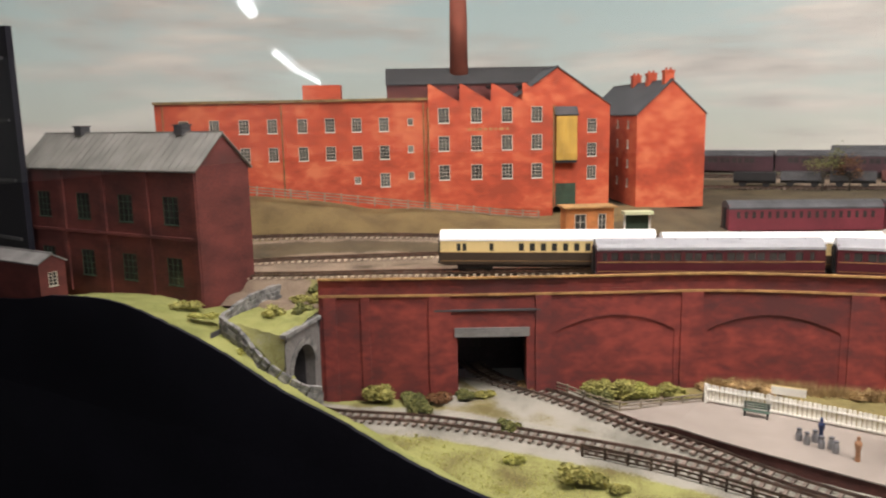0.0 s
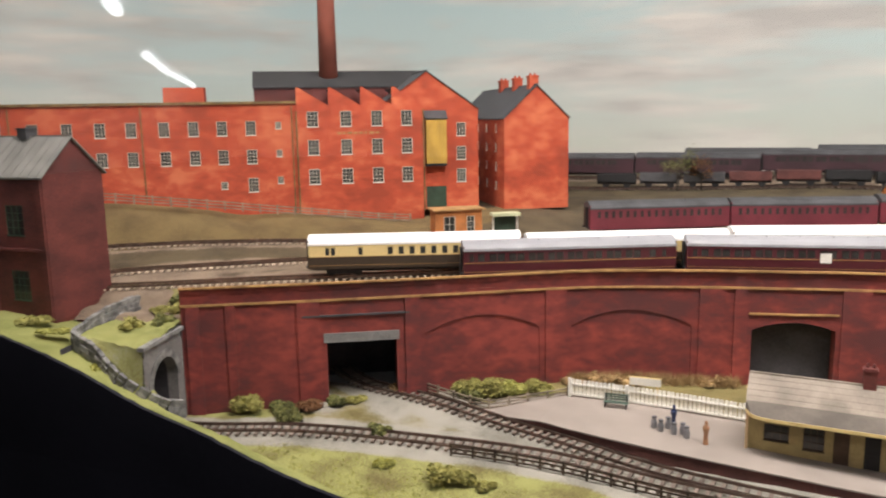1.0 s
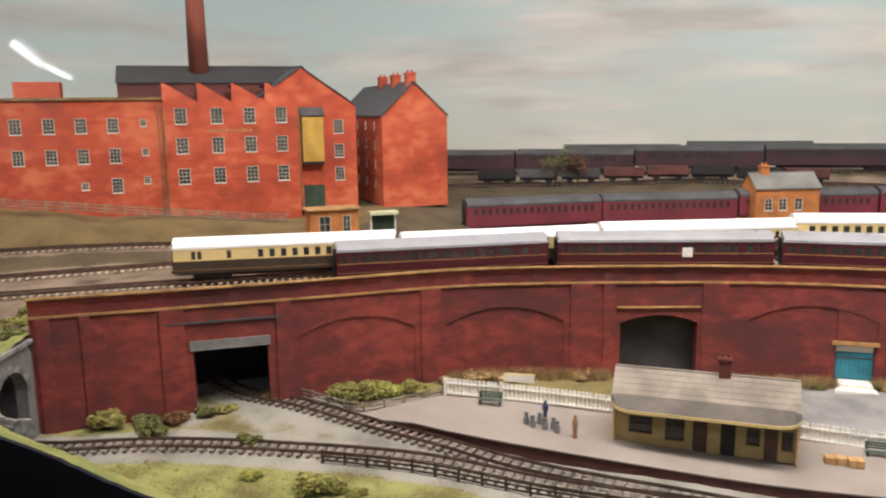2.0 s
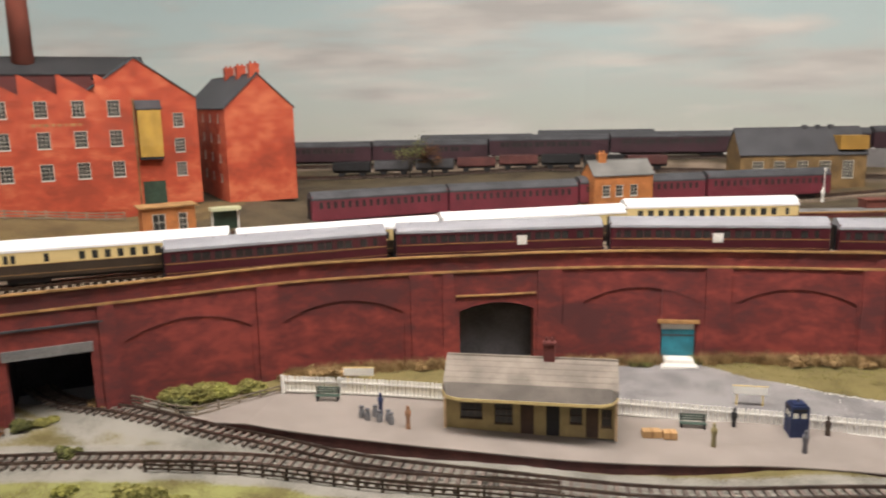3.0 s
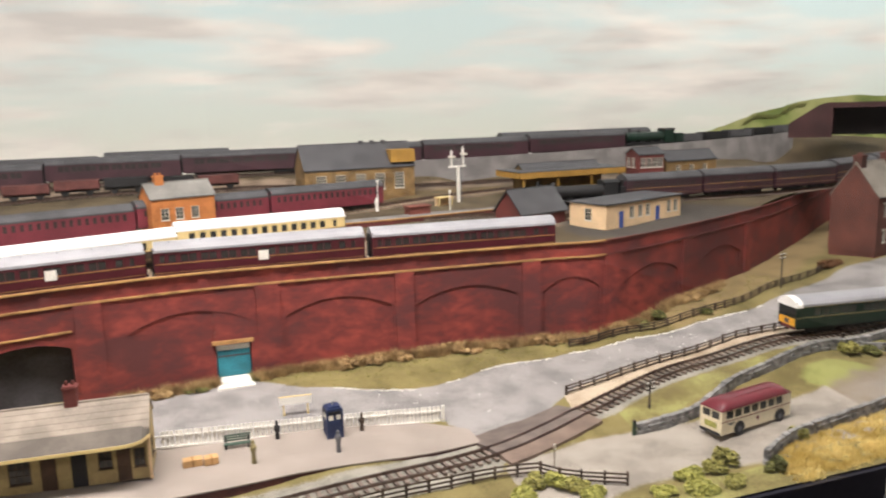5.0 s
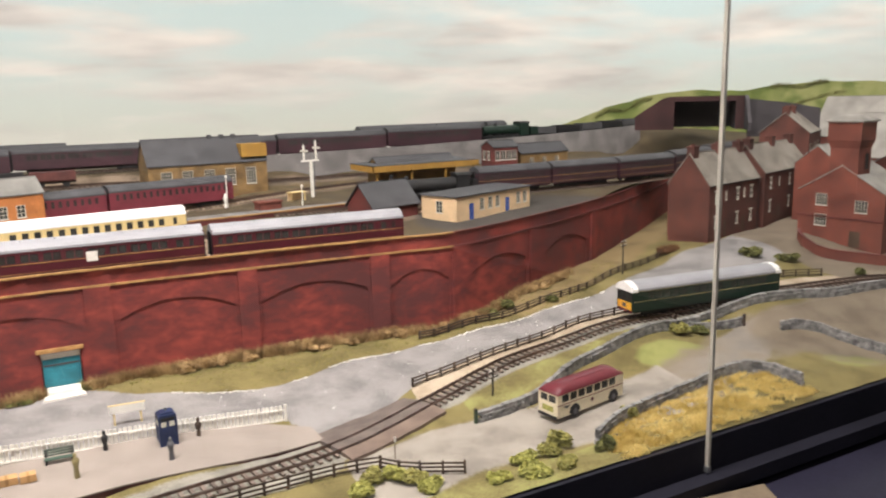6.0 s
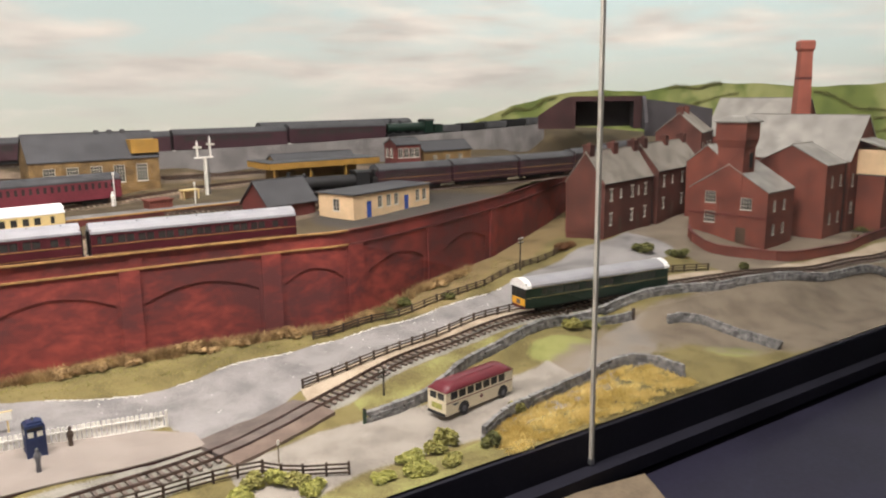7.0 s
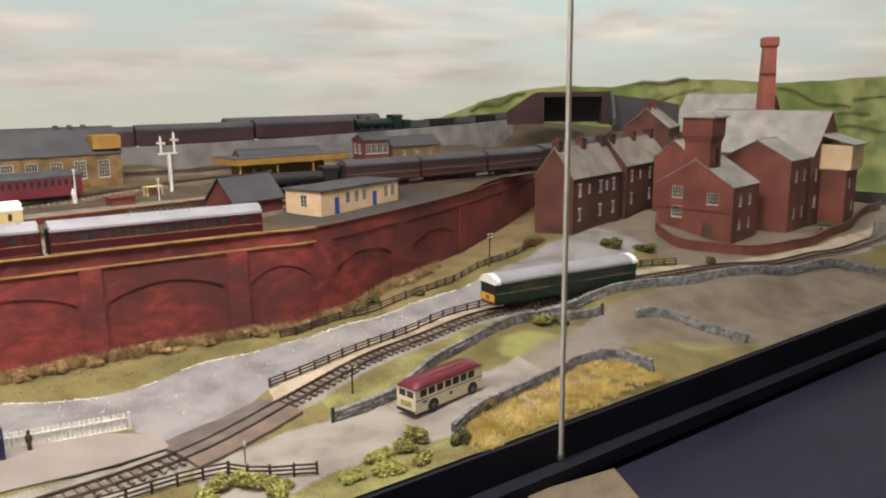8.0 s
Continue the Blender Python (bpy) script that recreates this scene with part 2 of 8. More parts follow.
def scatter_paint(name, layers):
    """Ground cover: layers of (attribute, dark, light) blended over the first, with ragged edges."""
    m = bpy.data.materials.new(name)
    m.use_nodes = True
    nt, L = m.node_tree, m.node_tree.links
    N = nt.nodes.new
    bsdf = nt.nodes["Principled BSDF"]
    bsdf.inputs["Roughness"].default_value = 0.95
    pos = N("ShaderNodeNewGeometry")
    big, fine = N("ShaderNodeTexNoise"), N("ShaderNodeTexNoise")
    big.inputs["Scale"].default_value, big.inputs["Detail"].default_value = 22, 6
    fine.inputs["Scale"].default_value, fine.inputs["Detail"].default_value = 700, 3
    for n in (big, fine):
        L.new(pos.outputs["Position"], n.inputs["Vector"])
    tone = N("ShaderNodeMath")
    tone.operation = "MULTIPLY_ADD"
    L.new(fine.outputs["Fac"], tone.inputs[0])
    tone.inputs[1].default_value = 0.8
    L.new(big.outputs["Fac"], tone.inputs[2])
    out = None
    for attr, dark, light in layers:
        ramp = N("ShaderNodeValToRGB")
        ramp.color_ramp.elements[0].position, ramp.color_ramp.elements[1].position = 0.70, 1.10
        ramp.color_ramp.elements[0].color, ramp.color_ramp.elements[1].color = (*dark, 1), (*light, 1)
        L.new(tone.outputs[0], ramp.inputs[0])
        if out is None:
            out = ramp.outputs[0]
            continue
        a = N("ShaderNodeAttribute")
        a.attribute_name = attr
        shake = N("ShaderNodeMath")
        shake.operation = "MULTIPLY_ADD"
        L.new(tone.outputs[0], shake.inputs[0])
        shake.inputs[1].default_value = 0.9
        L.new(a.outputs["Fac"], shake.inputs[2])
        edge = N("ShaderNodeMapRange")
        edge.inputs[1].default_value, edge.inputs[2].default_value = 1.20, 1.45
        L.new(shake.outputs[0], edge.inputs[0])
        mix = N("ShaderNodeMix")
        mix.data_type = "RGBA"
        L.new(edge.outputs[0], mix.inputs[0])
        L.new(out, mix.inputs[6])
        L.new(ramp.outputs[0], mix.inputs[7])
        out = mix.outputs[2]
    L.new(out, bsdf.inputs["Base Color"])
    b = N("ShaderNodeBump")
    b.inputs["Strength"].default_value, b.inputs["Distance"].default_value = 0.6, 0.001
    L.new(fine.outputs["Fac"], b.inputs["Height"])
    L.new(b.outputs[0], bsdf.inputs["Normal"])
    return m


for key in ("board_black", "bench_blue", "dark_hole", "floor_dark"):
    M[key].node_tree.nodes["Principled BSDF"].inputs["Specular IOR Level"].default_value = 0.15


def brushed_brick(name, tones, big, streak, rough=0.8):
    """Hand-painted brickwork: broad patches under short brush streaks, in three tones from dark to bright."""
    m = bpy.data.materials.new(name)
    m.use_nodes = True
    nt, L = m.node_tree, m.node_tree.links
    N = nt.nodes.new
    bsdf = nt.nodes["Principled BSDF"]
    bsdf.inputs["Roughness"].default_value = rough
    pos, mp = N("ShaderNodeNewGeometry"), N("ShaderNodeMapping")
    mp.inputs["Scale"].default_value = (1.0, 1.0, 1.9)
    L.new(pos.outputs["Position"], mp.inputs[0])
    patch, brush, fine = N("ShaderNodeTexNoise"), N("ShaderNodeTexNoise"), N("ShaderNodeTexNoise")
    for n, scale, detail, rr, dist in ((patch, big, 3, 0.5, 0.3), (brush, streak, 6, 0.62, 0.25), (fine, 800, 2, 0.5, 0.0)):
        n.inputs["Scale"].default_value, n.inputs["Detail"].default_value = scale, detail
        n.inputs["Roughness"].default_value, n.inputs["Distortion"].default_value = rr, dist
        L.new(mp.outputs[0], n.inputs["Vector"])
    add = N("ShaderNodeMath")
    add.operation = "ADD"
    L.new(patch.outputs["Fac"], add.inputs[0])
    L.new(brush.outputs["Fac"], add.inputs[1])
    ramp = N("ShaderNodeValToRGB")
    e = ramp.color_ramp.elements
    e[0].color, e[1].color = (*tones[0], 1), (*tones[1], 1)
    half = N("ShaderNodeMath")
    half.operation = "MULTIPLY"
    half.inputs[1].default_value = 0.5
    L.new(add.outputs[0], half.inputs[0])
    e[0].position, e[1].position = 0.40, 0.50
    ramp.color_ramp.elements.new(0.63).color = (*tones[2], 1)
    L.new(half.outputs[0], ramp.inputs[0])
    rnd, hsv, val = N("ShaderNodeObjectInfo"), N("ShaderNodeHueSaturation"), N("ShaderNodeMapRange")
    val.inputs[3].default_value, val.inputs[4].default_value = 0.90, 1.10
    L.new(rnd.outputs["Random"], val.inputs[0])
    L.new(val.outputs[0], hsv.inputs["Value"])
    L.new(ramp.outputs[0], hsv.inputs["Color"])
    L.new(hsv.outputs[0], bsdf.inputs["Base Color"])
    b = N("ShaderNodeBump")
    b.inputs["Strength"].default_value, b.inputs["Distance"].default_value = 0.25, 0.0008
    L.new(fine.outputs["Fac"], b.inputs["Height"])
    L.new(b.outputs[0], bsdf.inputs["Normal"])
    return m


M["wall_red"] = brushed_brick("painted_brick_wall", ((0.105, 0.028, 0.028), (0.172, 0.032, 0.028), (0.31, 0.055, 0.042)), 7, 42)
M["mill_red"] = brushed_brick("mill_brick_paint", ((0.33, 0.055, 0.025), (0.47, 0.075, 0.032), (0.62, 0.165, 0.075)), 9, 38, 0.85)


def glass(name, gloss):
    """Clear glass: transparent, with a mirror share that Fresnel gives on the face towards the room."""
    m = bpy.data.materials.new(name)
    m.use_nodes = True
    nt = m.node_tree
    nt.nodes.remove(nt.nodes["Principled BSDF"])
    clear = nt.nodes.new("ShaderNodeBsdfTransparent")
    out = nt.nodes["Material Output"]
    if not gloss:
        nt.links.new(clear.outputs[0], out.inputs[0])
        return m
    shine, mix, fres = nt.nodes.new("ShaderNodeBsdfGlossy"), nt.nodes.new("ShaderNodeMixShader"), nt.nodes.new("ShaderNodeFresnel")
    shine.inputs["Roughness"].default_value, fres.inputs[0].default_value = 0.02, 1.7
    nt.links.new(fres.outputs[0], mix.inputs[0])
    nt.links.new(clear.outputs[0], mix.inputs[1])
    nt.links.new(shine.outputs[0], mix.inputs[2])
    nt.links.new(mix.outputs[0], out.inputs[0])
    return m


def glow(name, colour, strength):
    m = bpy.data.materials.new(name)
    m.use_nodes = True
    b = m.node_tree.nodes["Principled BSDF"]
    b.inputs["Emission Color"].default_value, b.inputs["Emission Strength"].default_value = (*colour, 1), strength
    return m


M["glass_face"], M["glass_edge"], M["tube_glow"] = glass("case_glass", True), glass("case_glass_edge", False), glow("fluorescent_tube", (0.95, 0.96, 1.0), 14)
M["sky"] = sky_paint()
M["ground"] = scatter_paint("scenic_ground", [
    ("", (0.11, 0.090, 0.030), (0.21, 0.172, 0.064)),
    ("lime", (0.155, 0.170, 0.045), (0.27, 0.275, 0.090)),
    ("gravel", (0.155, 0.148, 0.122), (0.30, 0.282, 0.240)),
    ("road", (0.165, 0.158, 0.156), (0.295, 0.280, 0.272)),
    ("yard", (0.20, 0.178, 0.152), (0.33, 0.298, 0.255)),
    ("sand", (0.29, 0.225, 0.155), (0.48, 0.395, 0.295)),
    ("mud", (0.13, 0.103, 0.072), (0.21, 0.172, 0.125)),
    ("earth", (0.15, 0.105, 0.045), (0.25, 0.185, 0.085)),
])
M["deck"] = scatter_paint("upper_ground", [
    ("", (0.05, 0.036, 0.02), (0.10, 0.075, 0.04)),
    ("ballast", (0.125, 0.090, 0.064), (0.24, 0.180, 0.128)),
    ("road", (0.036, 0.031, 0.027), (0.066, 0.058, 0.050)),
    ("grass", (0.085, 0.056, 0.022), (0.16, 0.112, 0.045)),
])
M["hill"] = scatter_paint("painted_hills", [
    ("", (0.090, 0.125, 0.030), (0.185, 0.225, 0.060)),
    ("field", (0.19, 0.22, 0.070), (0.29, 0.30, 0.120)),
])


# ---- builders ----
def part(name, bm, material, parent=None, label="", m=None, smooth=False):
    """One mesh object out of a bmesh (or a mesh shared by alike parts), under a thing or a part."""
    if isinstance(bm, bmesh.types.BMesh):
        bmesh.ops.recalc_face_normals(bm, faces=bm.faces)
        me = bpy.data.meshes.new(name)
        bm.to_mesh(me)
        bm.free()
        me.materials.append(M[material])
        if smooth:
            for p in me.polygons:
                p.use_smooth = True
    else:
        me = bm
    ob = new(name, me)
    if parent is not None:
        ob.parent = parent
    if m is not None:
        ob.matrix_basis = m
    if label:
        ob["label"] = label
    return ob


def thing(name, m, label, category, group="", kind=""):
    ob = new(name)
    ob.empty_display_size = 0.01
    ob.matrix_basis = m
    return tagged(ob, label, category, group, kind)


def box(bm, x0, x1, y0, y1, z0, z1, m=None):
    vs = [bm.verts.new(Vector((x, y, z)) if m is None else m @ Vector((x, y, z))) for x in (x0, x1) for y in (y0, y1) for z in (z0, z1)]
    for f in ((0, 1, 3, 2), (4, 6, 7, 5), (0, 4, 5, 1), (2, 3, 7, 6), (0, 2, 6, 4), (1, 5, 7, 3)):
        bm.faces.new([vs[i] for i in f])
    return bm


def boxes(*dims):
    bm = bmesh.new()
    for d in dims:
        box(bm, *d)
    return bm


def prism(bm, pts, a, b, axis="y"):
    """A polygon in two axes, drawn out along the third from a to b."""
    def place(p, v):
        return {"y": (p[0], v, p[1]), "x": (v, p[0], p[1]), "z": (p[0], p[1], v)}[axis]
    r0 = [bm.verts.new(place(p, a)) for p in pts]
    r1 = [bm.verts.new(place(p, b)) for p in pts]
    n = len(pts)
    bm.faces.new(r0)
    bm.faces.new(r1[::-1])
    for i in range(n):
        bm.faces.new((r0[i], r1[i], r1[(i + 1) % n], r0[(i + 1) % n]))
    return bm


def rod(bm, a, b, r0, r1=None, n=8):
    a, b = Vector(a), Vector(b)
    q = (b - a).to_track_quat("Z", "Y").to_matrix()
    r1 = r0 if r1 is None else r1
    ra = [bm.verts.new(a + q @ Vector((r0 * math.cos(i * math.tau / n), r0 * math.sin(i * math.tau / n), 0))) for i in range(n)]
    rb = [bm.verts.new(b + q @ Vector((r1 * math.cos(i * math.tau / n), r1 * math.sin(i * math.tau / n), 0))) for i in range(n)]
    bm.faces.new(ra[::-1])
    bm.faces.new(rb)
    for i in range(n):
        bm.faces.new((ra[i], ra[(i + 1) % n], rb[(i + 1) % n], rb[i]))
    return bm


def turned(bm, profile, n=12, at=(0, 0, 0)):
    """A lathe shape from (radius, z) pairs."""
    rings = [[bm.verts.new((at[0] + r * math.cos(i * math.tau / n), at[1] + r * math.sin(i * math.tau / n), at[2] + z)) for i in range(n)] for r, z in profile]
    for a, b in zip(rings, rings[1:]):
        for i in range(n):
            bm.faces.new((a[i], a[(i + 1) % n], b[(i + 1) % n], b[i]))
    bm.faces.new(rings[0][::-1])
    bm.faces.new(rings[-1])
    return bm


def panel(bm, m, w, h, holes=(), depth=0.0015, gable=0.0):
    """A wall face in the plane y = 0 of m, facing -y, with real openings that have reveals of that depth."""
    holes = [tuple(round(v, 5) for v in hole) for hole in holes]
    w, h = round(w, 5), round(h, 5)
    xs = sorted({0, w, *[v for x0, x1, _, _ in holes for v in (x0, x1)]})
    zs = sorted({0, h, *[v for _, _, z0, z1 in holes for v in (z0, z1)]})
    grid = {}

    def v(x, y, z):
        key = (round(x, 6), round(y, 6), round(z, 6))
        if key not in grid:
            grid[key] = bm.verts.new(m @ Vector((x, y, z)))
        return grid[key]
    for xa, xb in zip(xs, xs[1:]):
        for za, zb in zip(zs, zs[1:]):
            if not any(x0 <= xa + 1e-7 and xb <= x1 + 1e-7 and z0 <= za + 1e-7 and zb <= z1 + 1e-7 for x0, x1, z0, z1 in holes):
                bm.faces.new((v(xa, 0, za), v(xb, 0, za), v(xb, 0, zb), v(xa, 0, zb)))
    for x0, x1, z0, z1 in holes:
        ring = [(x0, z0), (x1, z0), (x1, z1), (x0, z1)]
        for (xa, za), (xb, zb) in zip(ring, ring[1:] + ring[:1]):
            vs = [bm.verts.new(m @ Vector(p)) for p in ((xa, 0, za), (xb, 0, zb), (xb, depth, zb), (xa, depth, za))]
            bm.faces.new(vs)
    if gable:
        bm.faces.new([bm.verts.new(m @ Vector(p)) for p in ((0, 0, h), (w, 0, h), (w / 2, 0, h + gable))])


WINDOW_MESHES = {}


def shared(name, bm, material):
    """A mesh that alike parts share."""
    bmesh.ops.remove_doubles(bm, verts=bm.verts, dist=1e-6)
    bmesh.ops.recalc_face_normals(bm, faces=bm.faces)
    me = bpy.data.meshes.new(name)
    bm.to_mesh(me)
    bm.free()
    me.materials.append(M[material])
    return me


def window_mesh(w, h, cols, rows, material):
    key = (round(w, 5), round(h, 5), cols, rows, material)
    if key not in WINDOW_MESHES:
        t = min(0.0008, w * 0.11)
        bar = t * 0.55
        cw, chh = (w - 2 * t - bar * (cols - 1)) / cols, (h - 2 * t - bar * (rows - 1)) / rows
        cells = [(t + i * (cw + bar), t + i * (cw + bar) + cw, t + k * (chh + bar), t + k * (chh + bar) + chh) for i in range(cols) for k in range(rows)]
        bm = bmesh.new()
        panel(bm, pose(-w / 2, 0.0003, 0), w, h, cells, 0.0009)
        frame_me = shared("window_frame", bm, material)
        pane_me = shared("pane", boxes((-w / 2, w / 2, 0.0011, 0.0018, 0, h)), "window_dark")
        sill_me = shared("sill", boxes((-w / 2 - t * 0.7, w / 2 + t * 0.7, -0.0010, 0.0006, -t * 1.1, 0)), material)
        WINDOW_MESHES[key] = (frame_me, pane_me, sill_me)
    return WINDOW_MESHES[key]


def add_window(parent, m, w, h, cols=3, rows=4, material="frame_white"):
    frame_me, pane_me, sill_me = window_mesh(w, h, cols, rows, material)
    ob = part("window", frame_me, material, parent, "", m)
    part("pane", pane_me, "window_dark", ob)
    part("sill", sill_me, material, ob)
    return ob


def building(name, m, w, d, h, rise, ridge, wall, roof, label, category="building", wins=(), doors=(), chimneys=(), over=0.002, group="", frame_mat="frame_white", chim_mat=None):
    """A gabled or flat model building: local x along the front, y to the back. wins: (face, u, z, w, h, cols, rows); doors: (face, u, w, h, material)."""
    ob = thing(name, m, label, category, group)
    faces = {"f": (pose(0, 0, 0), w), "r": (pose(w, 0, 0, 0, 0, 90), d), "b": (pose(w, d, 0, 0, 0, 180), w), "l": (pose(0, d, 0, 0, 0, 270), d)}
    bm = bmesh.new()
    for key, (fm, fw) in faces.items():
        holes = [(u - ww / 2, u + ww / 2, z, z + hh) for f, u, z, ww, hh, *_ in wins if f == key]
        holes += [(u - ww / 2, u + ww / 2, 0, hh) for f, u, ww, hh, _ in doors if f == key]
        g = rise if (ridge == "x" and key in "lr") or (ridge == "y" and key in "fb") else 0
        panel(bm, fm, fw, h, holes, 0.0015, g)
    part("wall", bm, wall, ob)
    t = 0.002
    bm = bmesh.new()
    if ridge == "x":
        k = rise / (d / 2)
        for s in (0, 1):
            pts = [(-over, h - over * k), (d / 2, h + rise), (d / 2, h + rise + t), (-over, h - over * k + t)]
            pts = [(p if not s else d - p, z) for p, z in pts]
            prism(bm, pts, -over, w + over, "x")
            part("roof_slope", bm, roof, ob)
            bm = bmesh.new()
        box(bm, -over, w + over, d / 2 - 0.0012, d / 2 + 0.0012, h + rise + t * 0.6, h + rise + t * 1.5)
    elif ridge == "y":
        k = rise / (w / 2)
        for s in (0, 1):
            pts = [(-over, h - over * k), (w / 2, h + rise), (w / 2, h + rise + t), (-over, h - over * k + t)]
            pts = [(p if not s else w - p, z) for p, z in pts]
            prism(bm, pts, -over, d + over, "y")
            part("roof_slope", bm, roof, ob)
            bm = bmesh.new()
        box(bm, w / 2 - 0.0012, w / 2 + 0.0012, -over, d + over, h + rise + t * 0.6, h + rise + t * 1.5)
    else:
        box(bm, -over, w + over, -over, d + over, h, h + t)
    part("ridge" if ridge in "xy" else "roof", bm, roof, ob)
    for f, u, z, ww, hh, *cr in wins:
        add_window(ob, faces[f][0] @ pose(u, 0, z), ww, hh, *(cr or (3, 4)), material=frame_mat)
    for f, u, ww, hh, dm in doors:
        bm = boxes((-ww / 2, ww / 2, 0.0005, 0.0015, 0, hh), (-ww * 0.4, ww * 0.4, 0.0001, 0.0005, hh * 0.1, hh * 0.45), (-ww * 0.4, ww * 0.4, 0.0001, 0.0005, hh * 0.52, hh * 0.92))
        part("door", bm, dm, ob, "", faces[f][0] @ pose(u, 0, 0))
    for x, y, z0, cw, cd, z1 in chimneys:
        bm = boxes((x - cw / 2, x + cw / 2, y - cd / 2, y + cd / 2, z0, z1), (x - cw * 0.58, x + cw * 0.58, y - cd * 0.58, y + cd * 0.58, z1 - 0.003, z1 - 0.001))
        for dx in (-0.25, 0.25):
            turned(bm, [(cw * 0.14, 0), (cw * 0.12, 0.004)], 8, (x + dx * cw, y, z1))
        part("chimney", bm, chim_mat or wall, ob)
    return ob


class Line:
    """A smooth way through plan points, measured along its length."""

    def __init__(self, pts, steps=12):
        P = [Vector(p).to_3d() for p in pts]
        P = [P[0] * 2 - P[1], *P, P[-1] * 2 - P[-2]]
        out = []
        for a, b, c, d in zip(P, P[1:], P[2:], P[3:]):
            for i in range(steps):
                t = i / steps
                out.append(0.5 * (2 * b + (c - a) * t + (2 * a - 5 * b + 4 * c - d) * t * t + (3 * b - a - 3 * c + d) * t ** 3))
        out.append(P[-2])
        self.p = out
        self.s = [0.0]
        for a, b in zip(out, out[1:]):
            self.s.append(self.s[-1] + (b - a).length)
        self.length = self.s[-1]

    def at(self, s):
        s = max(0.0, min(self.length - 1e-6, s))
        lo, hi = 0, len(self.s) - 1
        while hi - lo > 1:
            mid = (lo + hi) // 2
            lo, hi = (mid, hi) if self.s[mid] <= s else (lo, mid)
        k = (s - self.s[lo]) / (self.s[hi] - self.s[lo])
        a, b = self.p[lo], self.p[hi]
        return a + (b - a) * k, (b - a).normalized()

    def off(self, s, d):
        """The point d to the left of the way at s."""
        p, t = self.at(s)
        return p + Vector((-t.y, t.x, 0)).normalized() * d

    def angle(self, s):
        p, t = self.at(s)
        return math.degrees(math.atan2(t.y, t.x))

    def near(self, x, y):
        """Distance from a plan point, and s."""
        best = min(range(0, len(self.p)), key=lambda i: (self.p[i].x - x) ** 2 + (self.p[i].y - y) ** 2)
        lo = max(0, best - 1)
        out = (9.0, 0.0)
        for i in range(lo, min(len(self.p) - 1, best + 1)):
            a, b = self.p[i].xy, self.p[i + 1].xy
            ab = b - a
            k = max(0.0, min(1.0, (Vector((x, y)) - a).dot(ab) / max(1e-12, ab.length_squared)))
            d = (a + ab * k - Vector((x, y))).length
            out = min(out, (d, self.s[i] + k * ab.length))
        return out


def surface(controls, power=4.0):
    """A height over the plan from (x, y, z) marks, weighted by nearness."""
    arr = np.array(controls, float)

    def h(x, y):
        d2 = (arr[:, 0] - x) ** 2 + (arr[:, 1] - y) ** 2 + 0.0025
        w = d2 ** (-power / 2)
        return float((w * arr[:, 2]).sum() / w.sum())
    return h


# ---- plan ----
FX = lambda x: 0.555 + 0.1 * (x - 0.6)  # the front edge of the layout
LOW = surface([
    (-0.58, 0.54, 0.012), (-0.45, 0.56, 0.013), (-0.42, 0.66, 0.020), (-0.33, 0.71, 0.022), (-0.30, 0.60, 0.012), (-0.19, 0.66, 0.013), (-0.15, 0.80, 0.025),
    (-0.2, 0.52, 0.006), (0, 0.65, 0.006), (0, 0.55, 0.001), (0, 0.87, 0.022), (0.24, 0.65, -0.001), (0.25, 0.96, 0.019), (0.2, 0.85, 0.013), (0.5, 0.72, -0.003),
    (0.47, 0.86, 0.006), (0.33, 0.958, 0.024), (0.45, 0.962, 0.026), (0.56, 0.967, 0.027), (0.66, 0.967, 0.028), (0.65, 0.72, -0.002), (0.72, 0.69, -0.001), (0.6, 0.58, -0.002), (0.85, 0.70, 0.001), (0.66, 0.90, 0.011), (0.75, 0.972, 0.031), (0.70, 0.93, 0.017),
    (0.80, 0.84, 0.016), (0.94, 0.87, 0.030), (0.9, 1.02, 0.044), (1.05, 0.75, 0.012), (1.2, 0.64, 0.004), (1.1, 1.05, 0.052), (1.2, 0.86, 0.041), (1.38, 0.83, 0.047),
    (1.25, 1.02, 0.074), (1.4, 1.06, 0.078), (1.6, 1.2, 0.08), (1.45, 0.92, 0.049), (1.6, 0.82, 0.049), (1.75, 0.9, 0.055), (2.0, 0.9, 0.06), (1.6, 0.72, 0.016), (2.2, 0.8, 0.04), (1.2, 0.62, 0.002), (1.4, 0.645, 0.002), (1.55, 0.66, 0.003), (1.7, 0.672, 0.004), (1.9, 0.69, 0.005), (2.1, 0.71, 0.006),
])
WALL = Line([(-0.60, 0.52), (-0.55, 0.556), (-0.43, 0.642), (-0.306, 0.735), (-0.189, 0.823), (-0.07, 0.878), (0.03, 0.912), (0.083, 0.93), (0.2, 0.955), (0.317, 0.965),
             (0.429, 0.97), (0.554, 0.975), (0.67, 0.977), (0.75, 0.98), (0.897, 1.045), (1.149, 1.19), (1.441, 1.41), (1.75, 1.68)])
